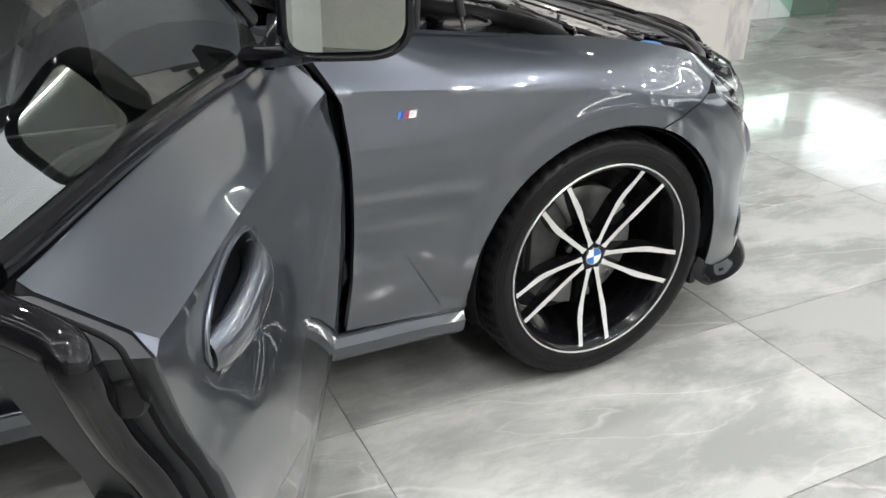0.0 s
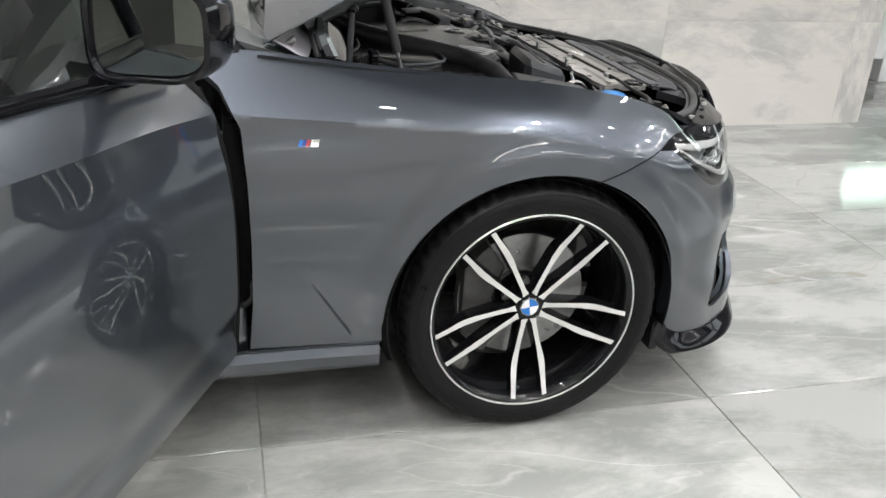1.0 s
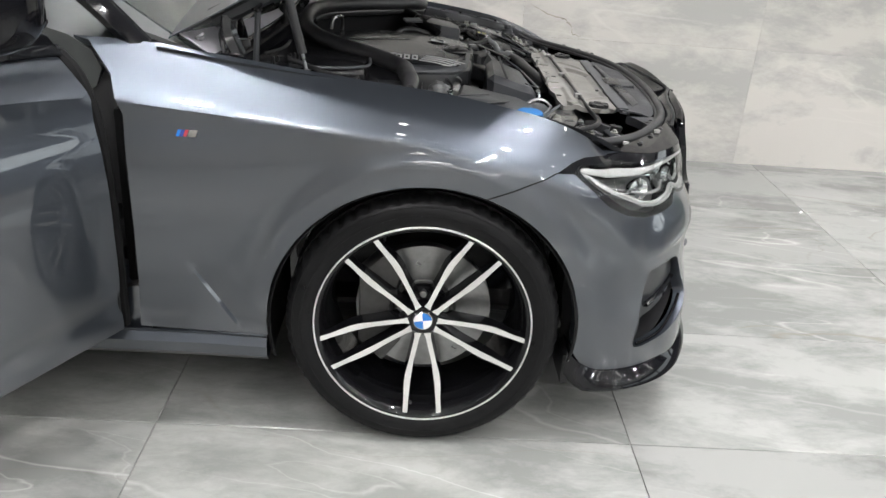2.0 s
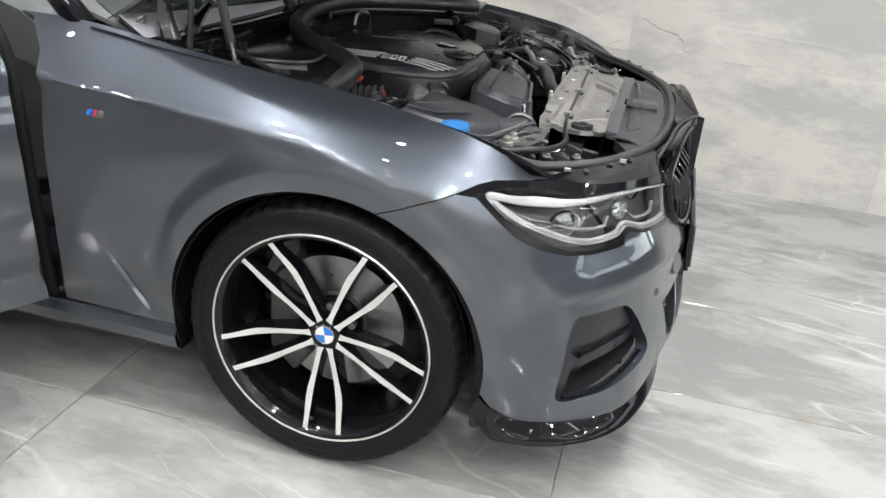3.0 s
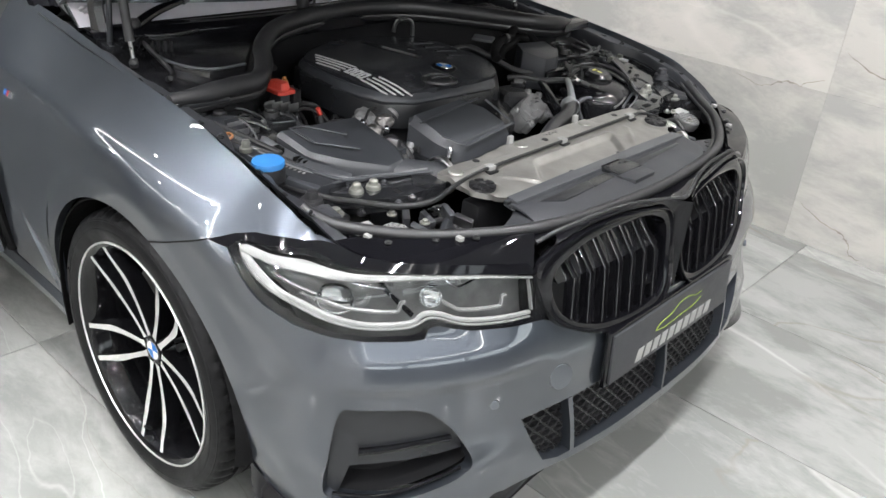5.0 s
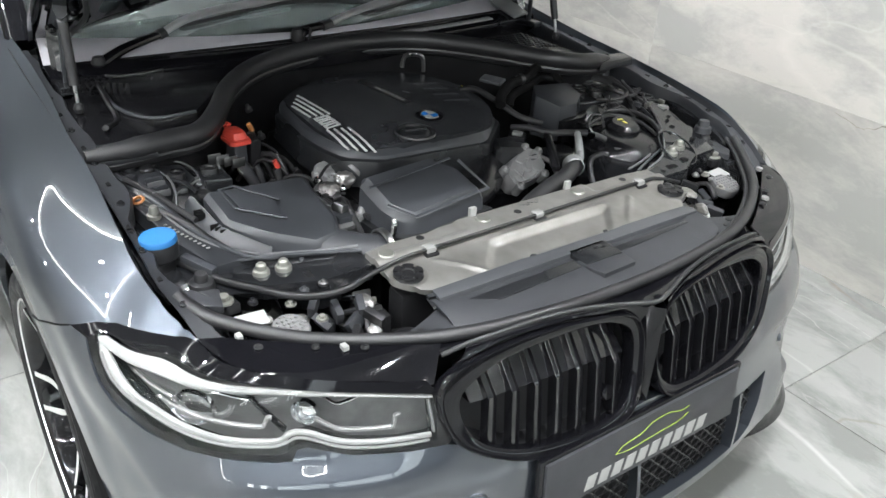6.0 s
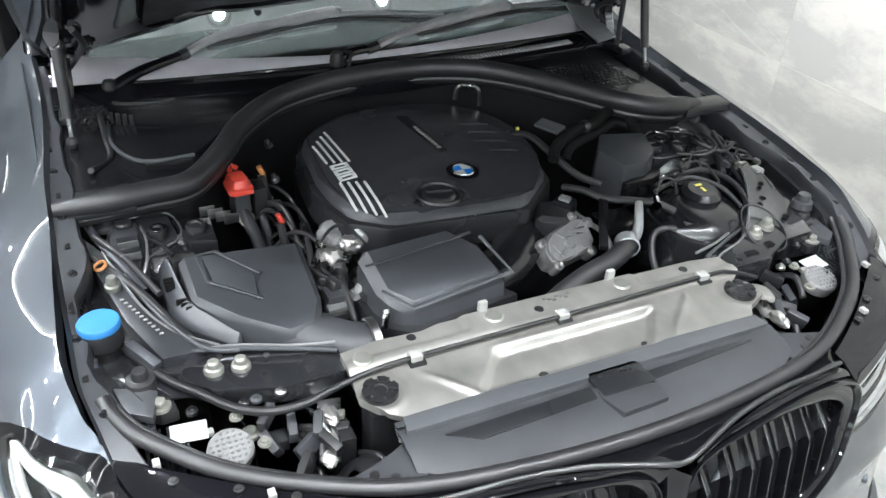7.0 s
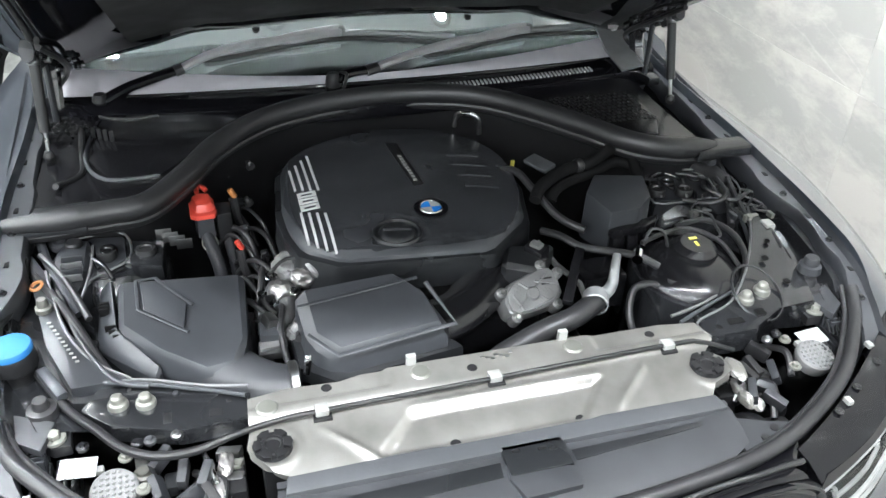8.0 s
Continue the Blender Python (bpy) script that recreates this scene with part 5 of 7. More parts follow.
part("post_cable", tube([(-.14, -.366, .75), (-.12, -.362, .72), (-.09, -.355, .66)], .010, 10), M_RADCOVER, post)
for x, y, z in ((-.19, -.345, .80), (-.06, -.345, .76)):
    part("orange_connector", lathe([(0, .011), (.005, .011), (.006, .008), (.006, -.010)], at(x, y, z, 0, 25), 14), M_RED if x > -.1 else M_ORANGE, post)
    part("cable", tube([(x, y, z - .01), (x + .01, y + .005, z - .05), (x + .02, y + .02, z - .12)], .009, 8), M_RUBBER, post)
random.seed(21)
for k in range(12):
    x, y, z = -.26 + .022 * k, -.345 + random.random() * .05, .70 + random.random() * .06
    part("loom", tube([(x, y - .05, z - .04), (x + .02, y - .02, z), (x + .05 + random.random() * .03, y + .01, z + .01 - random.random() * .04), (x + .09, y + .03, z - .06)], .003 + .0035 * random.random(), 8), M_RUBBER, post)
    if k % 3 == 0:
        part("connector", box((x, y, z - .01), (x + .022, y + .014, z + .008), .003), M_BAYBLACK if k % 2 else M_GREYPL, post)
for x, y, z in ((-.30, -.30, .80), (-.20, -.315, .77), (-.05, -.30, .735)):
    part("plated_stud", lathe([(0, .012), (.005, .012), (.006, .004), (.009, .002), (.009, -.006)], at(x, y, z, 0, 20), 12), M_STEEL, post)

# washer filler
washer = part("washer_filler", lathe([(0, .0), (.030, .0), (.033, -.006), (.033, -.03), (.026, -.036), (.024, -.12)], at(.222, -.700, .806), 28), M_SATIN, car, "black washer filler neck with blue cap")
part("blue_cap", lathe([(0, .0045), (.026, .0045), (.0300, .0040), (.0318, .001), (.0318, -.006), (.029, -.008)], at(.222, -.700, .810, 0, 3), 36), M_BLUE, washer, "bright blue plastic cap")

# front corners: brackets, nuts, lamp caps
for side in (1, -1):
    def sy(y):
        return side * y
    brace = part("cross_brace", prism([(.262, sy(-.585)), (.282, sy(-.50)), (.318, sy(-.41)), (.328, sy(-.362)), (.385, sy(-.368)), (.385, sy(-.47)), (.352, sy(-.565)), (.31, sy(-.61))], .712, .742 if side > 0 else .728, .005), M_BLACKPAINT, car, "black painted corner brace with cap nuts")
    capped_bolt(.312 if side > 0 else .306, sy(-.555), .744 if side > 0 else .760, brace), capped_bolt(.318, sy(-.515), .744 if side > 0 else .756, brace)
    # thin pale tube painting the highlight on the brace's edge
    part("brace_edge", tube([(.258, sy(-.59), .744), (.27, sy(-.52), .749), (.305, sy(-.43), .749), (.322, sy(-.365), .749)], .003, 8), M_EDGELIGHT, brace)
    for x, y, a, b in ((.345, -.485, .022, .012), (.352, -.415, .016, .020), (.335, -.395, .008, .008)):
        part("slot", box((x, sy(y) - b / 2, .740), (x + a, sy(y) + b / 2, .7428), .0005), M_SATIN, brace)
    if side > 0:
        arm = [(-.058, -.707, .810), (.061, -.688, .795), (.187, -.662, .775), (.274, -.622, .755), (.264, -.536, .750), (.221, -.592, .760), (.164, -.630, .775), (.082, -.655, .790), (.01, -.672, .80)]
    else:
        arm = [(.093, .655, .800), (.142, .662, .800), (.200, .660, .790), (.253, .650, .780), (.262, .664, .775), (.354, .640, .755), (.346, .569, .750), (.386, .501, .746), (.384, .408, .743), (.345, .404, .745), (.319, .482, .755), (.264, .544, .770), (.171, .614, .785)]
    wing = part("corner_panel", prism(arm, .70, .76, .004, .002), M_INNERGREY if side > 0 else M_BLACKPAINT, car, "painted corner panel with stamped number bars" if side > 0 else "black painted corner panel with slots")
    # pale tube painted as the highlight on the corner panel's rim
    part("panel_edge", tube([(x, y, z + .001) for x, y, z in (arm[4:] if side > 0 else arm[8:] + arm[:1])], .0022, 8, 5), M_EDGELIGHT, wing)
    if side < 0:
        part("pressed_ring", tube([(.313 + .052 * math.cos(a), .540 + .045 * math.sin(a), .764 - .055 * math.cos(a) * .45) for a in np.linspace(0, 2 * math.pi, 25)[:-1]], .003, 8, 0, True), M_BLACKPAINT, wing)
        for x, y, a, b, z in ((.355, .471, .022, .030, .7475), (.350, .525, .014, .018, .752), (.24, .60, .010, .010, .783), (.30, .61, .010, .010, .770), (.20, .630, .008, .008, .791), (.365, .435, .010, .010, .7455)):
            part("slot", box((x - a / 2, y - b / 2, z - .004), (x + a / 2, y + b / 2, z + .0012), .0005), M_MATTE, wing)
    if side > 0:
        for k in range(11):
            part("stamped_bar", box((.135 + k * .0085, -.662 + k * .0045, .7830 - k * .0018), (.139 + k * .0085, -.656 + k * .0045, .7846 - k * .0018), .0003), M_WHITE, wing)
        part("ground_stud", lathe([(0, .02), (.007, .02), (.009, .014), (.009, .006), (.013, .004), (.013, -.004)], at(.105, -.668, .790), 16), M_BOLT, wing)
        part("cable_eye", lathe([(.008, -.0025), (.0105, -.003), (.0125, 0), (.0105, .003), (.008, .0025)], at(.060, -.680, .806, 20, 20), 20, closed=True), M_ORANGE, wing)
    mount = part("lamp_mount", prism([(.265, sy(-.690)), (.285, sy(-.625)), (.335, sy(-.622)), (.368, sy(-.618)), (.370, sy(-.645)), (.35, sy(-.665)), (.33, sy(-.70))], .715, .733, .005), M_SATIN, car, "black lamp mounting bracket")
    part("rubber_buffer", lathe([(0, .036), (.010, .036), (.012, .030), (.012, .022), (.021, .020), (.023, .012), (.023, 0), (.027, -.002)], at(.303, sy(-.660), .734), 22), M_RUBBER, mount)
    bolt(.352, sy(-.642), .736, .010, M_BOLT, mount)
    for k in range(6):
        part("lamp_fin", box((.372, sy(-.672 + k * .011) - .002, .655), (.43, sy(-.672 + k * .011) + .002, .712), .001), M_PLASTIC, mount)
    lampcap = part("lamp_service_cap", lathe([(0, .006), (.030, .006), (.033, .003), (.034, -.006), (.031, -.02)], at(.440 if side > 0 else .431, sy(-.563 if side > 0 else -.597), .702, 0, 0, 14), 30), M_CAPGREY, car, "pale round ribbed lamp service cap")
    for i in range(-3, 4):
        for j in range(-3, 4):
            if i * i + j * j < 11:
                part("cap_dimple", lathe([(0, .0088), (.002, .0086), (.0034, .006)], at(.440 if side > 0 else .431, sy(-.563 if side > 0 else -.597), .702, 0, 0, 14) @ Matrix.Translation((i * .0085, j * .0085, 0)), 6), M_CAPGREY, lampcap)
    part("cap_tab", box((.393, sy(-.585) - .007, .700), (.405, sy(-.585) + .007, .709), .002), M_WHITE, lampcap)
    lbl = part("lamp_label", box((-.017, -.026, -.0008), (.017, .026, .0008), .0005, at(.396, sy(-.612), .7135, side * -6, 0, 8)), M_LABEL, car, "white paper label")
    latch = part("bonnet_catch", box((.385, sy(-.402) - .018, .60), (.475, sy(-.402) + .018, .69), .006), M_SATIN, car, "bonnet catch with bright plates")
    for k in range(4):
        part("catch_plate", prism([(.392 + k * .020, sy(-.418)), (.408 + k * .020, sy(-.425)), (.412 + k * .020, sy(-.39)), (.398 + k * .020, sy(-.383))], .688 - k * .004, .704 - k * .006, .003), M_BOLT if k % 2 else M_STEEL, latch)
    for x, y, z, a, b, g in ((.425, -.410, .700, .026, .013, 2.2), (.468, -.425, .697, .024, .015, 5.1), (.500, -.436, .690, .018, .013, 8.3)):
        part("catch_bracket", foil((x, sy(y), z), (a, b, .010), g), M_FOIL, latch, "bright pressed bracket")
    part("catch_hook", tube([(.40, sy(-.44), .70), (.43, sy(-.435), .715), (.46, sy(-.425), .705), (.478, sy(-.41), .68)], .005, 8), M_CHROME, latch)
    random.seed(11 if side > 0 else 12)
    for k in range(10):
        x, y, z = .40 + random.random() * .13, sy(-.36 - random.random() * .17), .62 + random.random() * .07
        if k % 3 == 0:
            part("loom", tube([(x - .04, y, z), (x, y + .02, z + .02), (x + .04, y + .01, z)], .006, 8), M_RUBBER, latch)
        elif k % 3 == 1:
            part("connector", box((x, y, z), (x + .03, y + .02, z + .02), .003), M_PLASTIC, latch)
        else:
            part("bolt_head", lathe([(0, .008), (.009, .008), (.010, .004), (.015, .002), (.015, -.004)], at(x, y, z), 12), M_BOLT if k % 2 else M_STEEL, latch)
    part("horn", lathe([(.01, .02), (.03, .015), (.045, 0), (.045, -.01), (.02, -.03)], at(.53, sy(-.40), .655, 0, 30), 24), M_SATIN, car)
    # strut tower with studs and bracing
    tower = part("strut_tower", lathe([(0, .012), (.03, .012), (.034, .006), (.06, .004), (.085, -.004), (.105, -.03), (.115, -.12)], at(-.06, sy(-.575), .775, 0, 0, -4), 32), M_BLACKPAINT, car, "black strut tower with studs")
    for a in (40, 160, 280):
        bolt(-.06 + .06 * math.cos(radians(a)), sy(-.575) + .06 * math.sin(radians(a)), .780, .009, M_STEEL, tower)
    plate = [(-.058, -.647, .800), (-.088, -.599, .800), (-.087, -.546, .795), (-.011, -.538, .790), (.024, -.600, .780), (.061, -.620, .770), (.020, -.657, .775)] if side > 0 else [(-.062, .520, .802), (-.075, .605, .802), (-.040, .684, .802), (.037, .673, .795), (.020, .60, .785), (.018, .486, .788)]
    part("tower_plate", prism(plate, .73, .79, .006, .003), M_INNERGREY, tower)
    # highlight round the tower plate, drawn as a pale tube
    part("plate_edge", tube([(x, y, z + .0015) for x, y, z in plate], .0022, 6, 4, True), M_EDGELIGHT, tower)
    for x, y in ((-.036, -.573), (-.055, -.615)) if side > 0 else ((-.040, .545), (-.045, .610)):
        part("plate_plug", lathe([(0, .0015), (.008, .0015), (.0095, .004), (.014, .004), (.016, .001), (.016, -.006)], at(x, y, .7985), 22), M_BAYBLACK, tower)
    rid = ((-.07, -.64), (-.03, -.60), (.01, -.575)) if side > 0 else ((-.06, .575), (-.05, .64), (.0, .58))
    for x, y in rid:
        part("tower_ridge", tube([(x - .015, y - .02, .802), (x + .01, y, .7985), (x + .035, y + .012 * side, .789)], .0045, 8), M_BLACKPAINT, tower)
    part("tower_post", lathe([(0, .03), (.009, .03), (.012, .026), (.013, 0), (.020, -.003), (.020, -.012)], at(-.075 if side > 0 else -.06, sy(-.655), .806), 18), M_RADCOVER, tower)
    part("tower_bracket", tube([(-.09, sy(-.69), .812), (-.02, sy(-.672), .80), (.045, sy(-.645), .787), (.10, sy(-.62), .765)], .008, 10), M_GREYPL if side > 0 else M_RUBBER, tower)
def saddle():
    """Domed cast bracket over the tower's outer side."""
    rows = []
    for i in range(9):
        u = i / 8
        x, w = -.064 + .13 * u, .022 + .010 * math.sin(math.pi * u)
        cy, h = -.626 - .016 * u, .806 + .014 * math.sin(math.pi * min(1, u * 1.4)) - .030 * u
        rows.append([(x, cy - w * 1.25, h - .045), (x, cy - w, h - .014), (x, cy - w * .7, h - .003), (x, cy, h), (x, cy + w * .7, h - .003), (x, cy + w, h - .014), (x, cy + w * 1.25, h - .045)])
    return thicken(loft(rows), .003)
cast = part("tower_saddle", saddle(), M_INNERGREY, car, "grey cast bracket with highlights painted on its edges")
# pale tubes and ribs paint the bracket's highlights
part("saddle_edge", tube([(-.055, -.600, .800), (0, -.598, .802), (.05, -.606, .790), (.072, -.618, .772)], .0026, 6), M_EDGELIGHT, cast)
part("saddle_edge", tube([(-.05, -.652, .800), (0, -.662, .800), (.05, -.668, .786)], .0026, 6), M_EDGELIGHT, cast)
for k in range(4):
    part("saddle_rib", box((-.004 + k * .013, -.646, .800 - k * .003), (.000 + k * .013, -.612, .816 - k * .004), .001), M_EDGELIGHT if k % 2 else M_INNERGREY, cast)
part("saddle_cap", lathe([(0, .008), (.012, .008), (.015, .005), (.016, -.006)], at(-.045, -.628, .812), 20), M_SATIN, cast)
for x, y in ((-.031, -.576), (-.025, -.509)):
    part("tower_plug", lathe([(0, .002), (.009, .002), (.011, .0055), (.0165, .0055), (.018, .001), (.018, -.01)], at(x, y, .797), 24), M_STRUT, car)
part("tower_shelf", prism([(-.075, -.548), (.014, -.536), (.03, -.480), (-.06, -.475)], .755, .793, .005, .003), M_BLACKPAINT, car)
for x, y in ((-.005, .501), (.007, .557)):
    part("tower_plug", lathe([(0, .002), (.009, .002), (.011, .0055), (.0165, .0055), (.018, .001), (.018, -.01)], at(x, y, .805), 24), M_STRUT, car)
# painted glints across the far tower
for pts in ([(-.045, .525, .806), (.02, .498, .803)], [(-.03, .575, .808), (.035, .548, .804)], [(-.02, .63, .808), (.06, .615, .80)]):
    part("tower_glint", tube(pts, .0025, 6, 0), M_EDGELIGHT, car)
# torn end of the slam panel and bits of the far lamp's carrier
part("panel_tab", foil((.462, .408, .738), (.030, .016, .008), 2.2), M_ALU, car, "bent bright end of the cross panel")
part("panel_tab", foil((.515, .398, .722), (.020, .010, .014), 5.9), M_ALU, car)
for k, (x, y, z, a) in enumerate(((.455, .438, .715, 20), (.49, .43, .71, -25), (.475, .46, .70, 60), (.43, .47, .70, 10), (.50, .47, .69, 35), (.445, .505, .695, -15), (.40, .50, .705, 40))):
    part("carrier_bracket", box((-.020, -.007, -.012), (.020, .007, .012), .003, at(x, y, z, a, 15 * (k % 3), 12)), (M_SATIN, M_RADCOVER, M_INNERGREY)[k % 3], car)
    part("carrier_bracket", box((-.020, -.007, -.012), (.020, .007, .012), .003, at(x, -y, z, -a, 15 * (k % 3), 12)), (M_RADCOVER, M_SATIN, M_INNERGREY)[k % 3], car)
for x, y in ((.405, .545), (.47, .52), (.36, .40)):
    bolt(x, y, .728, .006, M_BOLT), bolt(x, -y, .728, .006, M_BOLT)
for k in range(5):
    part("lamp_rib", tube([(.290 + k * .003, .668 + k * .008, .748), (.345 + k * .004, .664 + k * .006, .735), (.40 + k * .004, .646 + k * .006, .716)], .0024, 6), M_SATIN, car)
for k in range(4):
    part("loom_clip", box((-.075 + .014 * k, -.492 + k * .012, .785), (-.0735 + .014 * k, -.464 + k * .012, .806), .001), M_STEEL, car)
part("cable_sleeve", box((-.034, -.0085, -.008), (.034, .0085, .008), .004, at(.262, -.648, .762, 30, 0, 8)), M_GREYPL, car)
part("wing_loom", tube([(.02, -.69, .80), (.06, -.665, .79), (.10, -.64, .782), (.15, -.615, .772), (.2, -.59, .755), (.25, -.565, .745)], .008, 10), M_RUBBER, car)
part("wing_loom", tube([(-.02, -.68, .815), (.03, -.645, .80), (.08, -.62, .785), (.13, -.60, .775)], .006, 8), M_RUBBER, car)
part("washer_hose", tube([(.19, -.735, .81), (.12, -.715, .80), (.06, -.70, .81), (.0, -.70, .82)], .006, 8), M_SATIN, car)

# far side: expansion tank, pump, hoses
tank = part("expansion_tank", lathe([(0, .012), (.05, .010), (.082, .002), (.098, -.014), (.106, -.04), (.108, -.07), (.101, -.085), (.108, -.10), (.108, -.20)], at(.200, .478, .762, 0, 0, 4), 44), M_BAYBLACK, car, "round black tank with yellow-marked screw cap")
part("screw_cap", lathe([(0, .024), (.030, .024), (.036, .020), (.042, .014), (.044, .0), (.050, -.002)], at(.178, .488, .770, 0, 0, 4), 30), M_BAYBLACK, tank)
part("yellow_label", box((-.018, -.008, .0243), (-.011, .008, .0253), .0003, at(.178, .488, .770, 0, 0, 4)), M_YELLOW, tank)
part("yellow_label", box((-.004, -.004, .0243), (.010, .002, .0253), .0003, at(.178, .488, .770, 0, 0, 4)), M_YELLOW, tank)
part("tank_ring", lathe([(.113, .0), (.118, .006), (.124, .004), (.128, -.01), (.128, -.10)], at(.195, .49, .742, 0, 0, 4), 44), M_BLACKPAINT, tank)
part("overflow_hose", tube([(.085, .50, .77), (.095, .555, .785), (.15, .585, .785), (.22, .575, .772), (.28, .53, .75)], .006, 10), M_RUBBER, tank)
part("overflow_hose", tube([(.245, .405, .735), (.225, .385, .745), (.215, .35, .735), (.245, .33, .70), (.28, .335, .66)], .007, 10), M_RUBBER, tank)
part("hose_end", lathe([(0, .012), (.012, .012), (.014, .006), (.014, -.02)], at(.235, .415, .75), 14), M_RUBBER, tank)
for x, y in ((.24, .43), (.25, .47), (.20, .40)):
    bolt(x, y, .748, .005, M_BOLT, tank)
VALVE = [(.012, -.063), (-.006, -.046), (-.029, .020), (-.026, .038), (-.012, .050), (.026, .054), (.046, .036), (.053, .005), (.060, -.045), (.052, -.060), (.034, -.064)]
VALVE_M = pose(.19, .155, .765, 0, 38, 0)
def shrunk(poly, k):
    c = (sum(q[0] for q in poly) / len(poly), sum(q[1] for q in poly) / len(poly))
    return [(c[0] + (q[0] - c[0]) * k, c[1] + (q[1] - c[1]) * k) for q in poly]
pump = part("control_valve", prism(VALVE, -.045, 0, .006, .003, VALVE_M), M_CAST, car, "cast alloy control valve housing")
part("valve_lid", prism(shrunk(VALVE, .88), -.004, .006, .003, .002, VALVE_M), M_CAST, pump)
for k in (0, 2, 4, 6, 8):
    x, y = VALVE[k]
    part("casting_lug", lathe([(0, .006), (.006, .006), (.008, .004), (.010, .002), (.011, -.03)], VALVE_M @ at(x, y, 0), 16), M_CAST, pump)
    part("screw", lathe([(0, .010), (.004, .010), (.0055, .008), (.0055, .004)], VALVE_M @ at(x, y, 0), 8), M_STEEL, pump)
for (x0, y0), (x1, y1) in (((.0, -.03), (.04, .02)), ((-.015, .03), (.045, -.04)), ((.02, -.045), (.05, -.03)), ((.0, .0), (.01, .04)), ((.035, .03), (.05, -.01))):
    part("casting_rib", tube([VALVE_M @ Vector((x0, y0, .006)), VALVE_M @ Vector((x1, y1, .006))], .0024, 6, 0), M_CAST, pump)
part("casting_boss", lathe([(0, .011), (.010, .011), (.013, .008), (.014, .004)], VALVE_M @ at(.022, -.008, 0), 20), M_CAST, pump)
for x0 in (-.004, .006):
    part("valve_slot", box((x0, .012, .0055), (x0 + .003, .034, .0075), .0005, VALVE_M), M_SATIN, pump)
part("valve_socket", box((-.02, -.014, -.02), (.02, .014, .014), .004, at(.125, .185, .785, 35, 10)), M_BAYBLACK, pump)
part("valve_arm", box((-.075, -.009, -.006), (.075, .009, .006), .003, at(.195, .232, .775, -32, 0, 12)), M_BAYBLACK, pump)
part("socket_lock", box((-.012, -.008, .012), (.012, .008, .020), .003, at(.125, .185, .785, 35, 10)), M_CAST, pump)
hose = part("coolant_hose", tube([(.352, .0, .715), (.330, .052, .733), (.303, .128, .744), (.288, .192, .751), (.264, .238, .755), (.250, .258, .757)], .0195, 14), M_RUBBER, car, "thick black coolant hose with bright fitting")
part("hose_fitting", tube([(.252, .256, .757), (.240, .280, .760), (.225, .296, .766), (.212, .303, .785), (.190, .316, .800)], lambda t: .0125 - .005 * t, 14), M_ARM, hose)
part("hose_clamp", lathe([(.0210, -.014), (.0235, -.012), (.0235, .012), (.0210, .014)], at(.257, .248, .756, 62, 90), 24), M_ARM, hose)
part("fuel_pipe", tube([(.06, .222, .785), (.10, .243, .795), (.138, .268, .792), (.165, .315, .792), (.189, .359, .790), (.21, .395, .775)], .0075, 10), M_RUBBER, car)
part("pipe_union", lathe([(0, .012), (.010, .012), (.011, -.012), (0, -.012)], at(.190, .360, .790, 60, 90), 14), M_CHROME, car)
part("expansion_bracket", box((.10, .27, .66), (.17, .36, .735), .006), M_BAYBLACK, car)
part("bracket_frame", tube([(.06, .215, .76), (.12, .23, .745), (.17, .26, .73), (.19, .27, .70)], .006, 6, 0), M_CAST, car)
ecu = part("control_box", prism([(.022, .322, .838), (-.038, .366, .842), (-.012, .468, .842), (.058, .452, .834), (.088, .412, .826), (.090, .348, .826)], .735, .82, .006, .003), M_GREYPL, car, "dark grey plastic control box")
part("box_lip", prism([(.086, .452), (.062, .470), (.094, .345), (.104, .352), (.102, .420)], .778, .792, .003), M_BAYBLACK, ecu)
for y0, y1 in ((.352, .378), (.386, .408), (.418, .442)):
    part("box_socket", box((.080, y0, .735), (.108, y1, .776), .004), M_BAYBLACK, ecu)
# matte black puts the shade behind the engine into these hoses
part("rear_hose", tube([(.012, .222, .826), (-.015, .245, .840), (-.053, .31, .848), (-.061, .364, .853), (-.10, .435, .860), (-.088, .468, .852), (-.03, .470, .82)], .0125, 14, 8), M_MATTE, car, "thick black rubber hose")
part("rear_hose", tube([(.0, .262, .812), (-.012, .272, .824), (-.031, .303, .830), (-.056, .377, .834), (-.080, .44, .838), (-.05, .485, .825)], .0105, 14, 8), M_MATTE, car, "black rubber hose")
part("hose_band", lathe([(.0125, -.008), (.0145, -.006), (.0145, .006), (.0125, .008)], at(-.057, .340, .853, 10, 90), 20), M_STRUT, car)
part("vacuum_pipe", tube([(-.155, .175, .80), (-.10, .215, .835), (-.03, .235, .825), (.04, .262, .80), (.085, .30, .79)], .008, 10), M_RUBBER, car)
part("pipe_bracket", box((-.03, -.016, -.004), (.03, .016, .004), .002, at(-.075, .262, .858, 25, 10)), M_FLANGE, car)
part("pale_tab", box((-.185, .243, .79), (-.180, .252, .812), .002), M_YELLOW, car)
for pts in ([(.0, .66, .82), (.05, .655, .80), (.12, .64, .79), (.2, .62, .77), (.27, .6, .755), (.32, .57, .742)], [(-.02, .62, .80), (.02, .60, .81), (.06, .64, .80), (.05, .68, .81)], [(.02, .55, .79), (.06, .59, .80), (.05, .63, .81), (-.01, .64, .815)], [(.10, .64, .785), (.16, .66, .79), (.22, .65, .78)]):
    part("wing_loom", tube(pts, .005, 8), M_RUBBER, car)
random.seed(31)
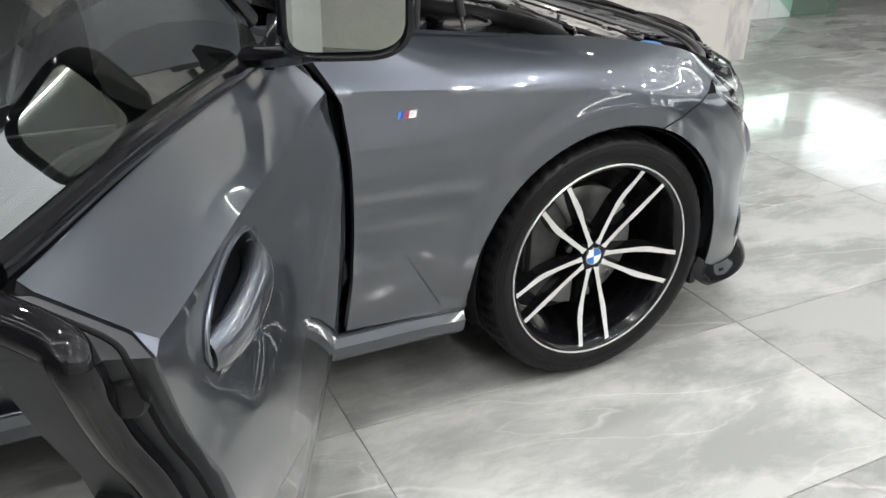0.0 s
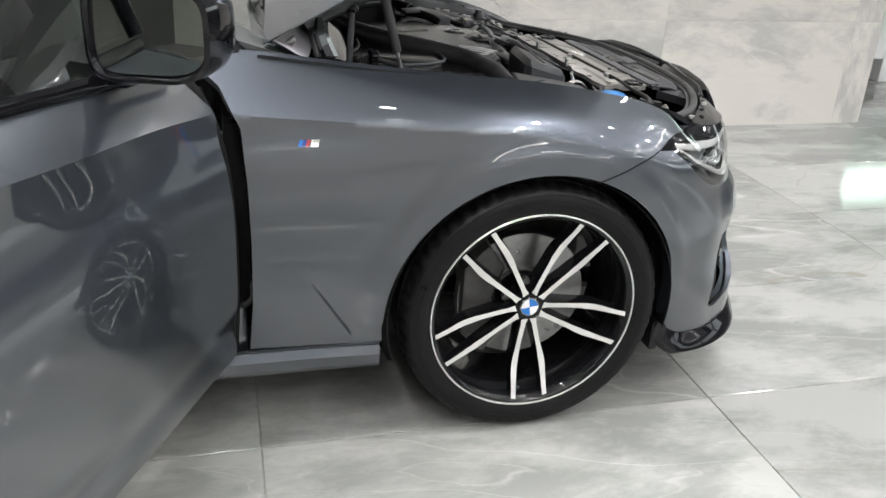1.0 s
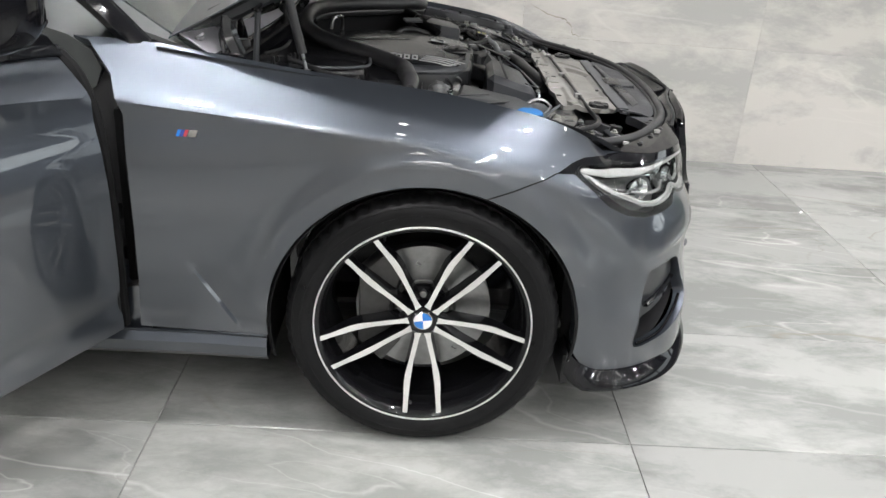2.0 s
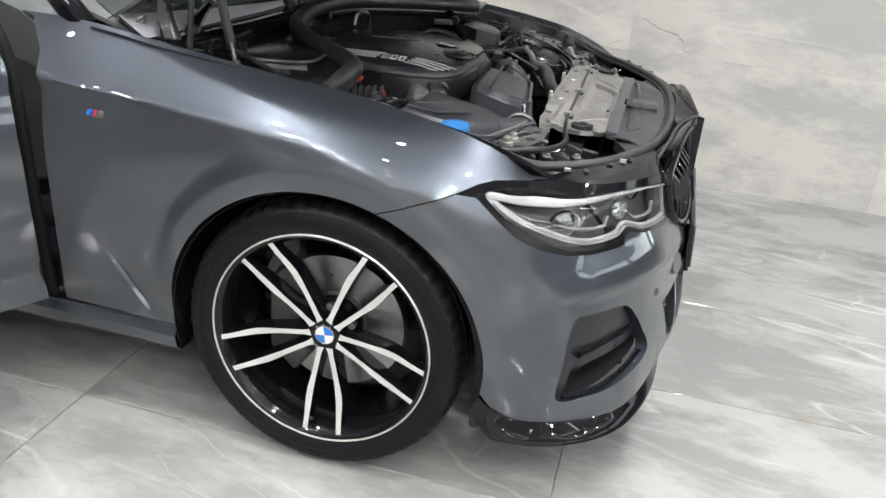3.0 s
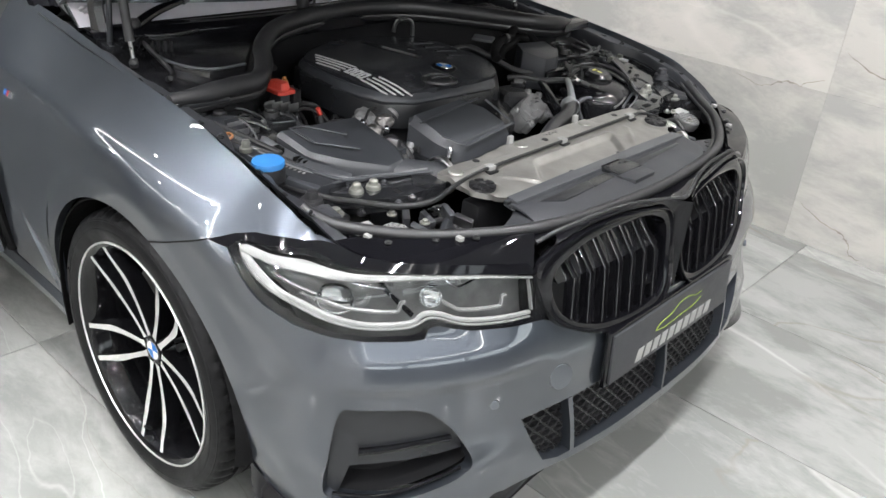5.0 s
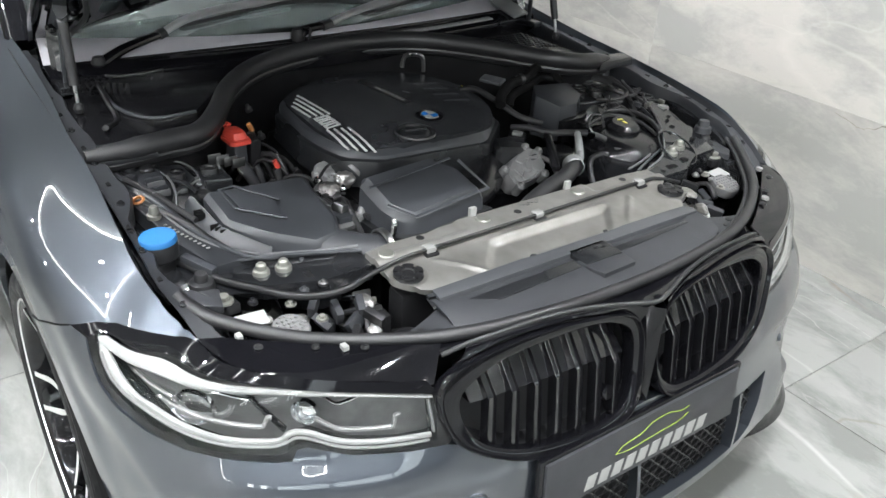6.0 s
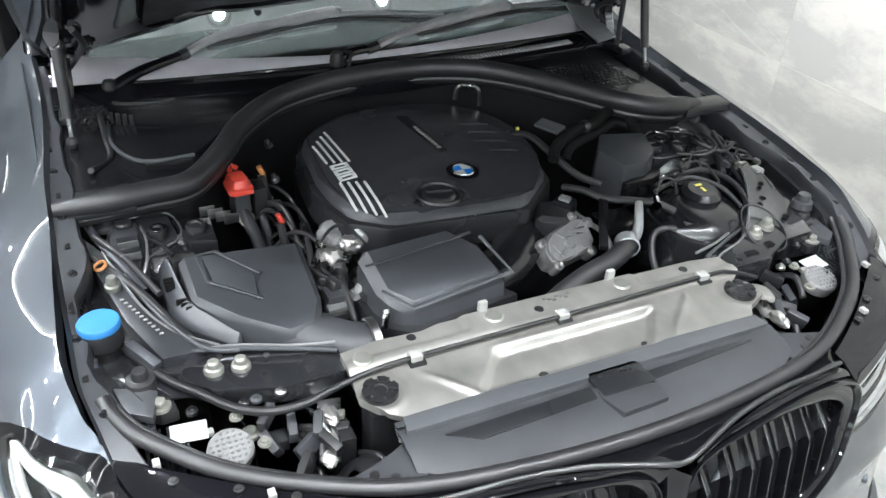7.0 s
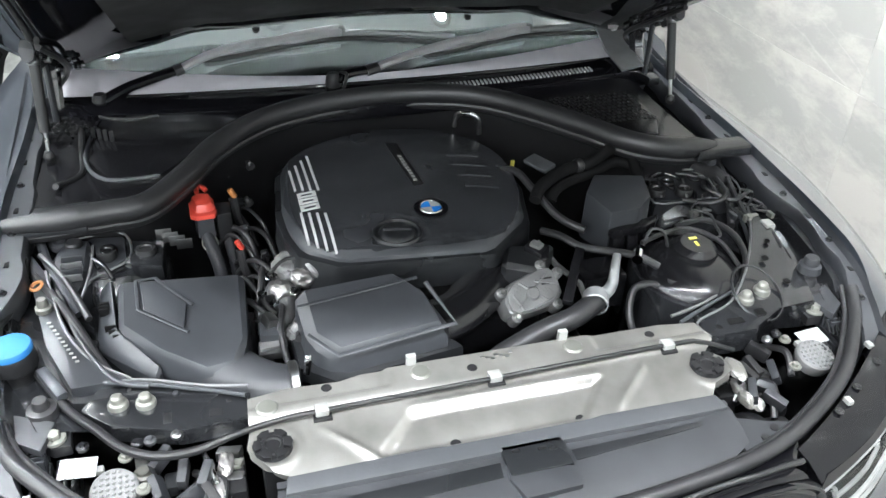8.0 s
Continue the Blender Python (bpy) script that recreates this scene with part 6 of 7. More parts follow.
for k in range(14):
    x, y, z = -.08 + random.random() * .20, .50 + random.random() * .19, .795 + random.random() * .012
    pts = [(x, y, z)]
    for j in range(4):
        x += random.random() * .05 - .012; y += random.random() * .07 - .035; z -= random.random() * .012 - .002
        pts.append((x, min(y, .70), z))
    part("thin_wire", tube(pts, .0018 + .0014 * random.random(), 6, 6), M_RUBBER if k % 4 else M_STRUT, car)
for k in range(9):
    x, y = -.10 + random.random() * .24, .60 + random.random() * .10
    part("wire_clip", box((x, y, .792), (x + .010 + random.random() * .01, y + .008, .803), .002), (M_BAYBLACK, M_GREYPL, M_BOLT)[k % 3], car)
for k in range(16):
    side = 1 if k % 2 else -1
    x, y = .27 + random.random() * .15, side * (.42 + random.random() * .20)
    part("small_fixing", lathe([(0, .006), (.004, .006), (.0055, .003), (.009, .001), (.009, -.004)], at(x, y, .735 + .004 * random.random()), 10), (M_BAYBLACK, M_STEEL, M_RADCOVER)[k % 3], car)
for side in (1, -1):
    part("brace_flange", tube([(.255, side * .60, .748), (.285, side * .515, .753), (.322, side * .42, .752), (.345, side * .37, .752)], .0035, 8, 6), M_GREYPL, car)
    part("tray_edge", tube([(.07, side * .645, .786), (.17, side * .615, .772), (.265, side * .562, .756), (.29, side * .51, .752)], .004, 8, 6), M_GREYPL, car)
    part("lower_bracket", prism([(.30, side * .70), (.36, side * .69), (.385, side * .655), (.33, side * .64)], .735, .748, .003), M_RADCOVER, car)
    for k in range(5):
        part("vent_rib", box((.345 + k * .010, side * .668 - .014, .700), (.349 + k * .010, side * .668 + .014, .730), .001), M_GREYPL, car)
part("cable_tie", box((.115, .63, .785), (.125, .66, .80), .002), M_BOLT, car)
part("white_connector", box((.14, .652, .785), (.165, .672, .80), .003), M_WHITE, car)
part("coolant_elbow", tube([(-.14, .60, .78), (-.10, .63, .80), (-.05, .655, .80), (.0, .66, .79)], .022, 12), M_RUBBER, car)
part("wing_buffer", lathe([(0, .030), (.012, .030), (.014, .025), (.014, .016), (.020, .014), (.022, 0)], at(.284, .668, .772), 20), M_RADCOVER, car)
part("tank_wire", tube([(.150, .389, .790), (.127, .462, .792), (.129, .512, .790), (.177, .544, .785), (.235, .552, .768)], .0045, 8), M_RUBBER, car)
part("tank_wire", tube([(.152, .392, .785), (.140, .41, .81), (.152, .43, .81), (.16, .44, .78)], .003, 8), M_RUBBER, car)


# ---- rear of the bay: seal hump, cowl, wipers ----
HUMP = [(-.06, -.735, .856), (-.06, -.66, .856), (-.07, -.58, .856), (-.085, -.50, .856), (-.16, -.43, .866), (-.255, -.365, .876), (-.335, -.27, .886), (-.372, -.16, .893), (-.385, -.03, .898), (-.378, .10, .898), (-.345, .22, .894), (-.265, .315, .891), (-.16, .40, .888), (-.075, .47, .884), (-.05, .55, .874), (-.055, .61, .868), (-.06, .655, .862)]
part("firewall_seal", tube(HUMP, lambda t: .0215 - .010 * max(0, abs(t - .5) - .42) / .08, 14, 7, flat=1.05), M_RUBBER, car, "thick black rubber firewall seal")
part("seal_end", prism([(-.085, .60), (-.085, .735), (-.035, .735), (-.030, .60)], .846, .869, .006, .004), M_BAYBLACK, car)
part("seal_foot", tube([(x - .004, y, z - .024) for x, y, z in HUMP], .016, 10, 7), M_RUBBER, car)
def firewall():
    p = smooth_path(HUMP, 5)
    return loft([[q + Vector((-.012, 0, -.02)) for q in p], [q + Vector((-.02, 0, -.06)) for q in p], [Vector((q.x - .05, q.y, .35)) for q in p]])
part("firewall", firewall(), M_SATIN, car)
def plenum():
    p = smooth_path(HUMP, 5)
    return loft([[Vector((-.56, q.y * 1.0, .868)) for q in p], [Vector(((q.x - .56) / 2, q.y, .852 + .0 * abs(q.y))) for q in p], [q + Vector((-.014, 0, -.012)) for q in p]])
part("plenum_tray", plenum(), M_BAYBLACK, car)
lid = part("plenum_lid", prism([(-.415, -.600), (-.405, -.335), (-.31, -.352), (-.170, -.470), (-.172, -.568), (-.262, -.612)], .845, .868, .008, .006), M_BAYBLACK, car, "black plastic plenum lid")
part("lid_rim", tube([(-.41, -.60, .868), (-.265, -.612, .868), (-.172, -.570, .868), (-.168, -.475, .868)], .004, 8, 4), M_GREYPL, lid)
mesh_lid = part("plenum_lid", prism([(-.36, .36), (-.385, .61), (-.20, .60), (-.12, .56), (-.16, .44)], .845, .872, .008, .006), M_BAYBLACK, car, "black plastic plenum lid with mesh")
slots = bmesh.new()
for i in range(16):
    for j in range(9):
        x, y = -.345 + j * .017, .39 + i * .0125 + j * .004
        if y < .585:
            add_box(slots, (x, y, .8715), (x + .011, y + .007, .8735), 0)
tagged(part("mesh_slot", slots, M_SATIN, mesh_lid, smooth=False), kind="stuff")
part("plenum_floor", box((-.20, -.715, .835), (-.045, -.60, .846), .004), M_PLASTIC, car)
for k in range(7):
    part("drain_mesh", box((-.385 + k * .008, -.640 + k * .012, .868), (-.380 + k * .008, -.632 + k * .012, .892), .0015), M_SATIN, car)
def drain():
    bm = bmesh.new()
    for r in range(7):
        for c in range(5):
            y0, z0 = -.672 + (c + .5 * (r % 2)) * .014, .846 + r * .0095
            ring = [(y0 + .0076 * math.cos(math.pi * k / 3 + math.pi / 6), z0 + .0063 * math.sin(math.pi * k / 3 + math.pi / 6)) for k in range(6)]
            a = [bm.verts.new((-.352, y, z)) for y, z in ring]
            b = [bm.verts.new((-.352, y0 + (y - y0) * .74, z0 + (z - z0) * .74)) for y, z in ring]
            c2 = [bm.verts.new((-.364, v.co.y, v.co.z)) for v in b]
            for k in range(6):
                j = (k + 1) % 6
                bm.faces.new((a[k], a[j], b[j], b[k])); bm.faces.new((b[k], b[j], c2[j], c2[k]))
    return bm
tagged(part("drain_grid", drain(), M_BAYBLACK, car, "black honeycomb drain grid", smooth=False), kind="stuff")
part("plenum_hose", tube([(-.18, -.66, .86), (-.20, -.655, .852), (-.24, -.62, .85), (-.30, -.62, .87), (-.36, -.62, .89)], .006, 8), M_SATIN, car)

def cowl():
    rows = []
    for y in np.linspace(-.70, .70, 41):
        b = .055 * (y / .7) ** 2
        rows.append([(-.378 - b, y, .850), (-.374 - b, y, .880), (-.376 - b, y, .890), (-.384 - b, y, .8955), (-.415 - b, y, .9005), (-.432 - b, y, .9015), (-.440 - b, y, .896), (-.450 - b, y, .894)])
    return thicken(loft(rows), .004)
scuttle = part("scuttle_panel", cowl(), M_GLOSS, car, "black scuttle panel with vent slats")
vents = bmesh.new()
for i in range(44):
    y = .105 + i * .0098
    b = .055 * (y / .7) ** 2
    add_box(vents, (-.420 - b, y, .8990), (-.386 - b, y + .0045, .9035), 0)
for i in range(14):
    y = -.075 + i * .0095
    add_box(vents, (-.412, y, .8985), (-.392, y + .004, .9025), 0)
tagged(part("vent_slat", vents, M_WIPER, scuttle, "pale vent slats", smooth=False), kind="stuff")

def screen_point(y, t):
    """The windscreen: y across, t from the scuttle up to the roof."""
    b = .07 * (y / .70) ** 2
    return (-.445 - b * (1 + .6 * t) - .93 * t, y * (1 - .17 * t), .897 - .012 * (y / .7) ** 2 + .50 * t + .03 * math.sin(math.pi * t))
screen = part("windscreen", thicken(loft([[screen_point(y, t) for y in np.linspace(.70, -.70, 25)] for t in np.linspace(0, 1, 12)]), .005), M_SCREEN, car, "raked windscreen")
screen.visible_shadow = False
part("screen_band", loft([[Vector(screen_point(y, t)) + Vector((.003, 0, .003)) for y in np.linspace(.70, -.70, 25)] for t in (0, .02, .035)]), M_GLOSS, car)
def foot_sheen():
    """Pale strip painting in the reflection along the foot of the glass, widest at both ends."""
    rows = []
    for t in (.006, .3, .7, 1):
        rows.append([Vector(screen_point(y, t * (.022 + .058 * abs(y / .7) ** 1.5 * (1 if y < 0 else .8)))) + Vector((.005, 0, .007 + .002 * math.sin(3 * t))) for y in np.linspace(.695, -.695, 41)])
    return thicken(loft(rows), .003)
part("screen_sheen", foot_sheen(), M_SHEEN, car, "pale strip painting in the reflection at the foot of the glass")
part("screen_trim", tube([Vector(screen_point(y, .003)) + Vector((.006, 0, .007)) for y in np.linspace(-.70, .70, 21)], .005, 8, 0), M_GLOSS, car)
part("scuttle_end", thicken(loft([[(-.40, .60, .90), (-.50, .60, .915), (-.58, .60, .955)], [(-.41, .655, .905), (-.50, .66, .925), (-.60, .66, .972)], [(-.43, .69, .885), (-.52, .69, .90), (-.62, .69, .935)]]), .006), M_ARM, car)
part("defrost_panel", thicken(loft([[(x, y, z) for y in np.linspace(.68, -.68, 9)] for x, z in ((-.47, .868), (-.62, .915), (-.78, .965))]), .01), M_DASH, car)

def wiper(base, knee, link, head, stub, tip):
    """Arm in three pieces and the flat blade beneath it, lying on the glass."""
    base, knee, link, head, stub, tip = (Vector(p) for p in (base, knee, link, head, stub, tip))
    arm = part("wiper_arm", tube([base, base * .6 + knee * .4 + Vector((0, 0, .008)), knee], lambda t: .017 - .004 * t, 12, 5, flat=.75), M_GLOSS, car, "black and silver wiper arm with blade")
    part("wiper_knuckle", tube([knee - (link - knee) * .06, knee + (link - knee) * .10], .0155, 10, 0, flat=.8), M_STRUT, arm)
    part("wiper_link", tube([knee, knee * .5 + link * .5 + Vector((0, 0, .004)), link], lambda t: .0125 + .003 * t, 8, 5, flat=.6), M_WIPER, arm, "silver wiper link")
    mid = link * .55 + head * .45
    part("wiper_head", tube([link, link * .75 + head * .25 + Vector((0, 0, .003)), mid, head * .85 + link * .15 + Vector((.002, 0, .003)), head], lambda t: .0165 + (.005 if t > .5 else .0), 8, 3, flat=.55), M_WIPER, arm)
    part("head_tab", box((-.010, -.008, -.005), (.010, .008, .007), .003, Matrix.Translation(head + Vector((.004, .004, .004)))), M_ARM, arm)
    part("wiper_blade", tube([stub + Vector((0, 0, -.002)), link + Vector((.0, 0, -.010)), head + Vector((0, 0, -.008)), tip], lambda t: .0095 - .003 * abs(2 * t - 1), 8, 8, flat=1.1), M_ARM, arm)
    part("wiper_rubber", tube([p + Vector((.010, 0, -.016)) for p in (stub, link, head, tip)], .0055, 8, 8), M_RUBBER, arm)
    part("pivot_nut", lathe([(0, .02), (.012, .02), (.016, .012), (.018, 0), (.018, -.03)], Matrix.Translation(base), 18), M_SATIN, arm)
    return arm
wiper((-.462, -.586, .899), (-.511, -.423, .940), (-.541, -.315, .969), (-.558, -.056, .990), (-.545, -.366, .967), (-.532, .215, .968))
wiper((-.443, -.093, .915), (-.460, -.005, .929), (-.510, .180, .956), (-.553, .403, .969), (-.515, .130, .952), (-.573, .611, .956))
part("jet_hose", tube([(-.46, -.60, .89), (-.41, -.585, .89), (-.375, -.53, .895), (-.37, -.47, .9)], .004, 8), M_SATIN, car)
part("jet_hose", tube([(-.45, -.08, .93), (-.43, -.065, .935), (-.415, -.075, .91), (-.40, -.085, .90)], .004, 8), M_SATIN, car)

# ---- the raised bonnet ----
HINGE, LIFT = (-.615, .945), 35
def bonnet_point(u, v, d=0.0):
    """u from the rear edge (0) to the nose (1), v across (-1 to 1); d metres below the skin. Closed position."""
    w = float(spl([(0, .700), (.2, .728), (.5, .738), (.75, .728), (.9, .62), (.97, .46), (1, .34)], u))
    x = -.615 + 1.275 * u + .035 * (1 - abs(v) ** 2) * (u ** 3) + .10 * (1 - abs(v) ** 2) * (1 - u) ** 5
    edge = float(spl([(0, .93), (.2, .905), (.5, .858), (.75, .80), (.9, .765), (1, .742)], u))
    crown = float(spl([(0, .070), (.4, .076), (.8, .05), (1, .012)], u))
    rib = .010 * math.exp(-((abs(v) - .52) / .09) ** 2) * (1 - .4 * u)
    return Vector((x, v * w, edge + crown * (1 - abs(v) ** 2.2) + rib - d))
def lifted(p):
    q = Vector(p) - Vector((HINGE[0], 0, HINGE[1]))
    a = radians(LIFT)
    return Vector((HINGE[0] + q.x * math.cos(a) - q.z * math.sin(a), q.y, HINGE[1] + q.x * math.sin(a) + q.z * math.cos(a)))
US, VS = np.linspace(0, 1, 28), np.linspace(-1, 1, 33)
bonnet = part("bonnet_skin", thicken(loft([[lifted(bonnet_point(u, v)) for v in VS] for u in US][::-1]), .003), M_PAINT, car, "raised grey metallic bonnet")
def bonnet_inner():
    rows = []
    for u in np.linspace(.006, .985, 30):
        rows.append([lifted(bonnet_point(u, v * .985, .006 + .034 * float(np.clip((1 - abs(v)) / .10, 0, 1)) * float(np.clip(u / .05, 0, 1)) * float(np.clip((1 - u) / .06, 0, 1)) - .018 * float(np.clip((.80 - abs(v)) / .06, 0, 1)) * float(np.clip((u - .10) / .05, 0, 1)) * float(np.clip((.88 - u) / .05, 0, 1)))) for v in np.linspace(-1, 1, 41)])
    return loft(rows)
part("bonnet_frame", bonnet_inner(), M_GLOSS, car, "black inner bonnet frame")
def liner_pad():
    return thicken(loft([[lifted(bonnet_point(u, v, .036)) for v in np.linspace(-.70, .70, 21)] for u in np.linspace(.13, .85, 20)]), .006)
part("bonnet_liner", liner_pad(), M_FABRIC, car, "black felt bonnet liner")
random.seed(3)
for side in (-1, 1):
    top = lifted(bonnet_point(.215, side * .925, .045))
    foot = Vector((-.298, side * .680, .866))
    gas = part("gas_strut", tube([foot + (top - foot) * .26, top], .0105, 14, 0), M_STRUT, car, "black gas strut with bright rod")
    part("strut_rod", tube([foot, foot + (top - foot) * .34], .0042, 10, 0), M_STEEL, gas)
    part("ball_joint", lathe([(0, .012), (.008, .010), (.011, 0), (.008, -.010), (0, -.012)], Matrix.Translation(foot), 14), M_STRUT, gas)
    part("ball_joint", lathe([(0, .012), (.010, .010), (.013, 0), (.010, -.010), (0, -.012)], Matrix.Translation(top), 14), M_STEEL, gas)
    a = Vector((-.452, side * .672, .888)); b = lifted(bonnet_point(.10, side * .93, .03))
    hinge = part("bonnet_hinge", tube([a, a * .5 + b * .5 + Vector((-.012, 0, .01)), b], .010, 6, 3, flat=2.0), M_BLACKPAINT, car, "black bonnet hinge arm")
    part("hinge_link", tube([a + Vector((.035, 0, -.005)), lifted(bonnet_point(.16, side * .92, .035))], .007, 8, 0), M_INNERGREY, hinge)
    part("hinge_plate", prism([(-.53, side * .66), (-.53, side * .69), (-.38, side * .695), (-.38, side * .665)], .868, .886, .003), M_BLACKPAINT, hinge)
    c = lifted(bonnet_point(.07, side * .93, .02)); d = lifted(bonnet_point(.24, side * .93, .03))
    part("hinge_rail", tube([c, d], .014, 8, 0, flat=1.6), M_INNERGREY, hinge)
    for k in range(9):
        q = lifted(bonnet_point(.03 + random.random() * .2, side * (.84 + random.random() * .12), .040))
        part("bolt_head", lathe([(0, -.010), (.007, -.010), (.009, -.004), (.014, -.002), (.014, .004)], Matrix.Translation(q) @ pose(0, 0, 0, 0, -LIFT, 0), 10), (M_STEEL, M_BLACKPAINT, M_GLOSS)[k % 3], hinge)
    part("hinge_loom", tube([lifted(bonnet_point(.30, side * .88, .045)), lifted(bonnet_point(.2, side * .86, .055)), lifted(bonnet_point(.08, side * .90, .05)), a + Vector((-.04, 0, .03)), a + Vector((-.02, 0, -.02))], .006, 8), M_RUBBER, hinge)
    part("screen_jet", lathe([(0, .010), (.006, .009), (.009, .004), (.010, 0)], Matrix.Translation(lifted(bonnet_point(.02, side * .35, .035))) @ pose(0, 0, 0, 180), 12), M_SATIN, car)

# ---- cabin shell ----
def roof_line(x):
    return float(np.interp(-x, [1.36, 1.8, 2.4, 2.9, 3.35], [1.405, 1.437, 1.425, 1.33, 1.10]))
def roof():
    rows = []
    for x in np.linspace(-1.34, -2.55, 18):
        z = roof_line(x)
        rows.append([(x, y, z - .055 * (abs(y) / .58) ** 2.6) for y in np.linspace(-.585, .585, 21)])
    return thicken(loft(rows[::-1]), .02)
part("roof", roof(), M_PAINT, car)
def pillar():
    pts = [(-.66, -.705, .905), (-.80, -.690, 1.03), (-1.05, -.650, 1.195), (-1.36, -.592, 1.355)]
    return tube(pts, .034, 10, 6, flat=.8)
both("front_pillar", pillar, M_GLOSS)
both("roof_rail", lambda: tube([(-1.36, -.592, 1.355), (-1.8, -.588, 1.388), (-2.4, -.585, 1.375), (-2.9, -.60, 1.285), (-3.3, -.66, 1.06)], .035, 10, 6, flat=.8), M_PAINT)
both("centre_pillar", lambda: tube([(-1.76, -.80, .30), (-1.76, -.80, .80), (-1.74, -.73, 1.05), (-1.70, -.60, 1.36)], .045, 8, 5, flat=.6), M_SATIN)
def side_glass():
    return loft([[(x, -.775 + (z - .95) * .42, z) for z in np.linspace(.95, min(1.36, roof_line(x) - .05), 8)] for x in np.linspace(-1.80, -3.05, 16)])
both("rear_side_window", side_glass, M_WINDOW)
def rear_body():
    rows = []
    for x in np.linspace(-1.76, -3.90, 36):
        t = float(np.clip((-x - 3.4) / .5, 0, 1)); w = .897 - .10 * t * t
        a = float(np.clip(abs(x + 2.851) / .37, 0, 1)); zb = max(.27, HUB_Z + .357 * math.sqrt(1 - a * a)) if a < 1 else .22
        zt = .97 - .02 * t
        rows.append([(x, -(w - (.025 if z < .3 else 0) - .07 * max(0, (z - .82) / .15)), z) for z in np.linspace(zb, zt, 12)])
    return thicken(loft(rows), .01)
both("rear_quarter", rear_body, M_PAINT)
part("boot_lid", thicken(loft([[(x, y, z - .03 * (abs(y) / .78) ** 3) for y in np.linspace(-.80, .80, 17)] for x, z in ((-3.28, 1.10), (-3.45, 1.06), (-3.85, 1.02), (-3.93, .98), (-3.95, .80))][::-1]), .01), M_PAINT, car)
part("rear_window", loft([[(x, y, z) for y in np.linspace(-.58, .58, 9)] for x, z in ((-2.55, 1.405), (-2.9, 1.30), (-3.3, 1.10))][::-1]), M_WINDOW, car)
part("rear_bumper", box((-3.96, -.80, .25), (-3.80, .80, .80), .06), M_PAINT, car)
part("cabin_floor", box((-3.0, -.78, .22), (-.5, .78, .30), .02), M_FABRIC, car)
part("door_sill", box((-1.74, -.835, .20), (-.67, -.70, .385), .02), M_PAINT, car)
part("sill_plate", box((-1.65, -.80, .385), (-.80, -.735, .391), .003), M_STEEL, car, "bright door sill plate")
part("sill_rubber", tube([(-1.72, -.825, .36), (-1.2, -.83, .372), (-.70, -.825, .37), (-.675, -.81, .5), (-.68, -.79, .80)], .010, 8), M_RUBBER, car)
part("front_jamb", box((-.70, -.828, .38), (-.655, -.62, .80), .012), M_MATTE, car)
part("far_door", thicken(loft([[Vector((p[0], -p[1], p[2])) for p in (off(0)(s, z) for z in np.linspace(.28, .945, 14))] for s in np.linspace(-1.75, -.668, 24)][::-1]), .03), M_PAINT, car)
part("far_window", loft([[(x, .775 - (z - .95) * .42, z) for z in np.linspace(.95, min(1.35, .93 + (-x - .72) * .66), 8)] for x in np.linspace(-.80, -1.75, 12)][::-1]), M_WINDOW, car)
dash = part("dashboard", tube([(-.92, -.72, .86), (-.90, -.3, .90), (-.90, .3, .90), (-.92, .72, .86)], .17, 14, 6, flat=.55), M_DASH, car, "black dashboard with screen")
part("dash_body", box((-.98, -.72, .40), (-.72, .72, .86), .05), M_LEATHER, dash)
part("display", box((-1.03, -.14, .93), (-1.01, .20, 1.03), .006), M_GLOSS, dash)
wheel_s = part("steering_wheel", lathe([(.172, -.012), (.186, -.014), (.192, 0), (.186, .014), (.172, .012), (.168, 0)], at(-1.16, -.37, .90, 0, 0, -65), 36, closed=True), M_LEATHER, car, "black leather steering wheel")
part("steering_boss", lathe([(0, .03), (.06, .026), (.075, 0), (.05, -.03)], at(-1.16, -.37, .90, 0, 0, -65), 24), M_LEATHER, wheel_s)
part("steering_spoke", box((-.02, -.175, -.01), (.02, .175, .012), .008, at(-1.16, -.37, .90, 0, 0, -65)), M_LEATHER, wheel_s)
for y in (-.38, .38):
    seat = new("front_seat"); seat.parent = car
    tagged(seat, "black leather front seat")
    part("cushion", prism([(-1.55, y - .25), (-1.55, y + .25), (-1.98, y + .24), (-1.98, y - .24)], .42, .60, .05), M_LEATHER, seat)
    part("backrest", box((-.07, -.25, 0), (.07, .25, .62), .06, at(-2.0, y, .58, 0, 0, -16)), M_LEATHER, seat)
    part("headrest", box((-.05, -.13, 0), (.05, .13, .18), .045, at(-2.20, y, 1.20, 0, 0, -12)), M_LEATHER, seat)

# ---- the open front door ----
PIVOT = Vector((-.726, -.80, 0))
SWING = 63
door_m = Matrix.Translation(PIVOT) @ Matrix.Rotation(radians(SWING), 4, "Z") @ Matrix.Translation(-PIVOT)
door = new("front_door"); door.parent = car; door.matrix_basis = door_m
tagged(door, "open grey front door with mirror and raised window")
def belt(s):
    return float(spl([(-1.8, .947), (-1.3, .938), (-.95, .922), (-.85, .917), (-.70, .90)], s))
REAR_EDGE = [(-1.665, .285), (-1.68, .40), (-1.693, .53), (-1.712, .65), (-1.732, .735), (-1.755, .80), (-1.780, .86), (-1.798, .905), (-1.786, .922), (-1.765, .942)]
FRONT_EDGE = [(-.806, .908), (-.812, .87), (-.818, .80), (-.822, .70), (-.816, .545), (-.805, .41), (-.788, .285)]
HS, HZ = -1.575, .842
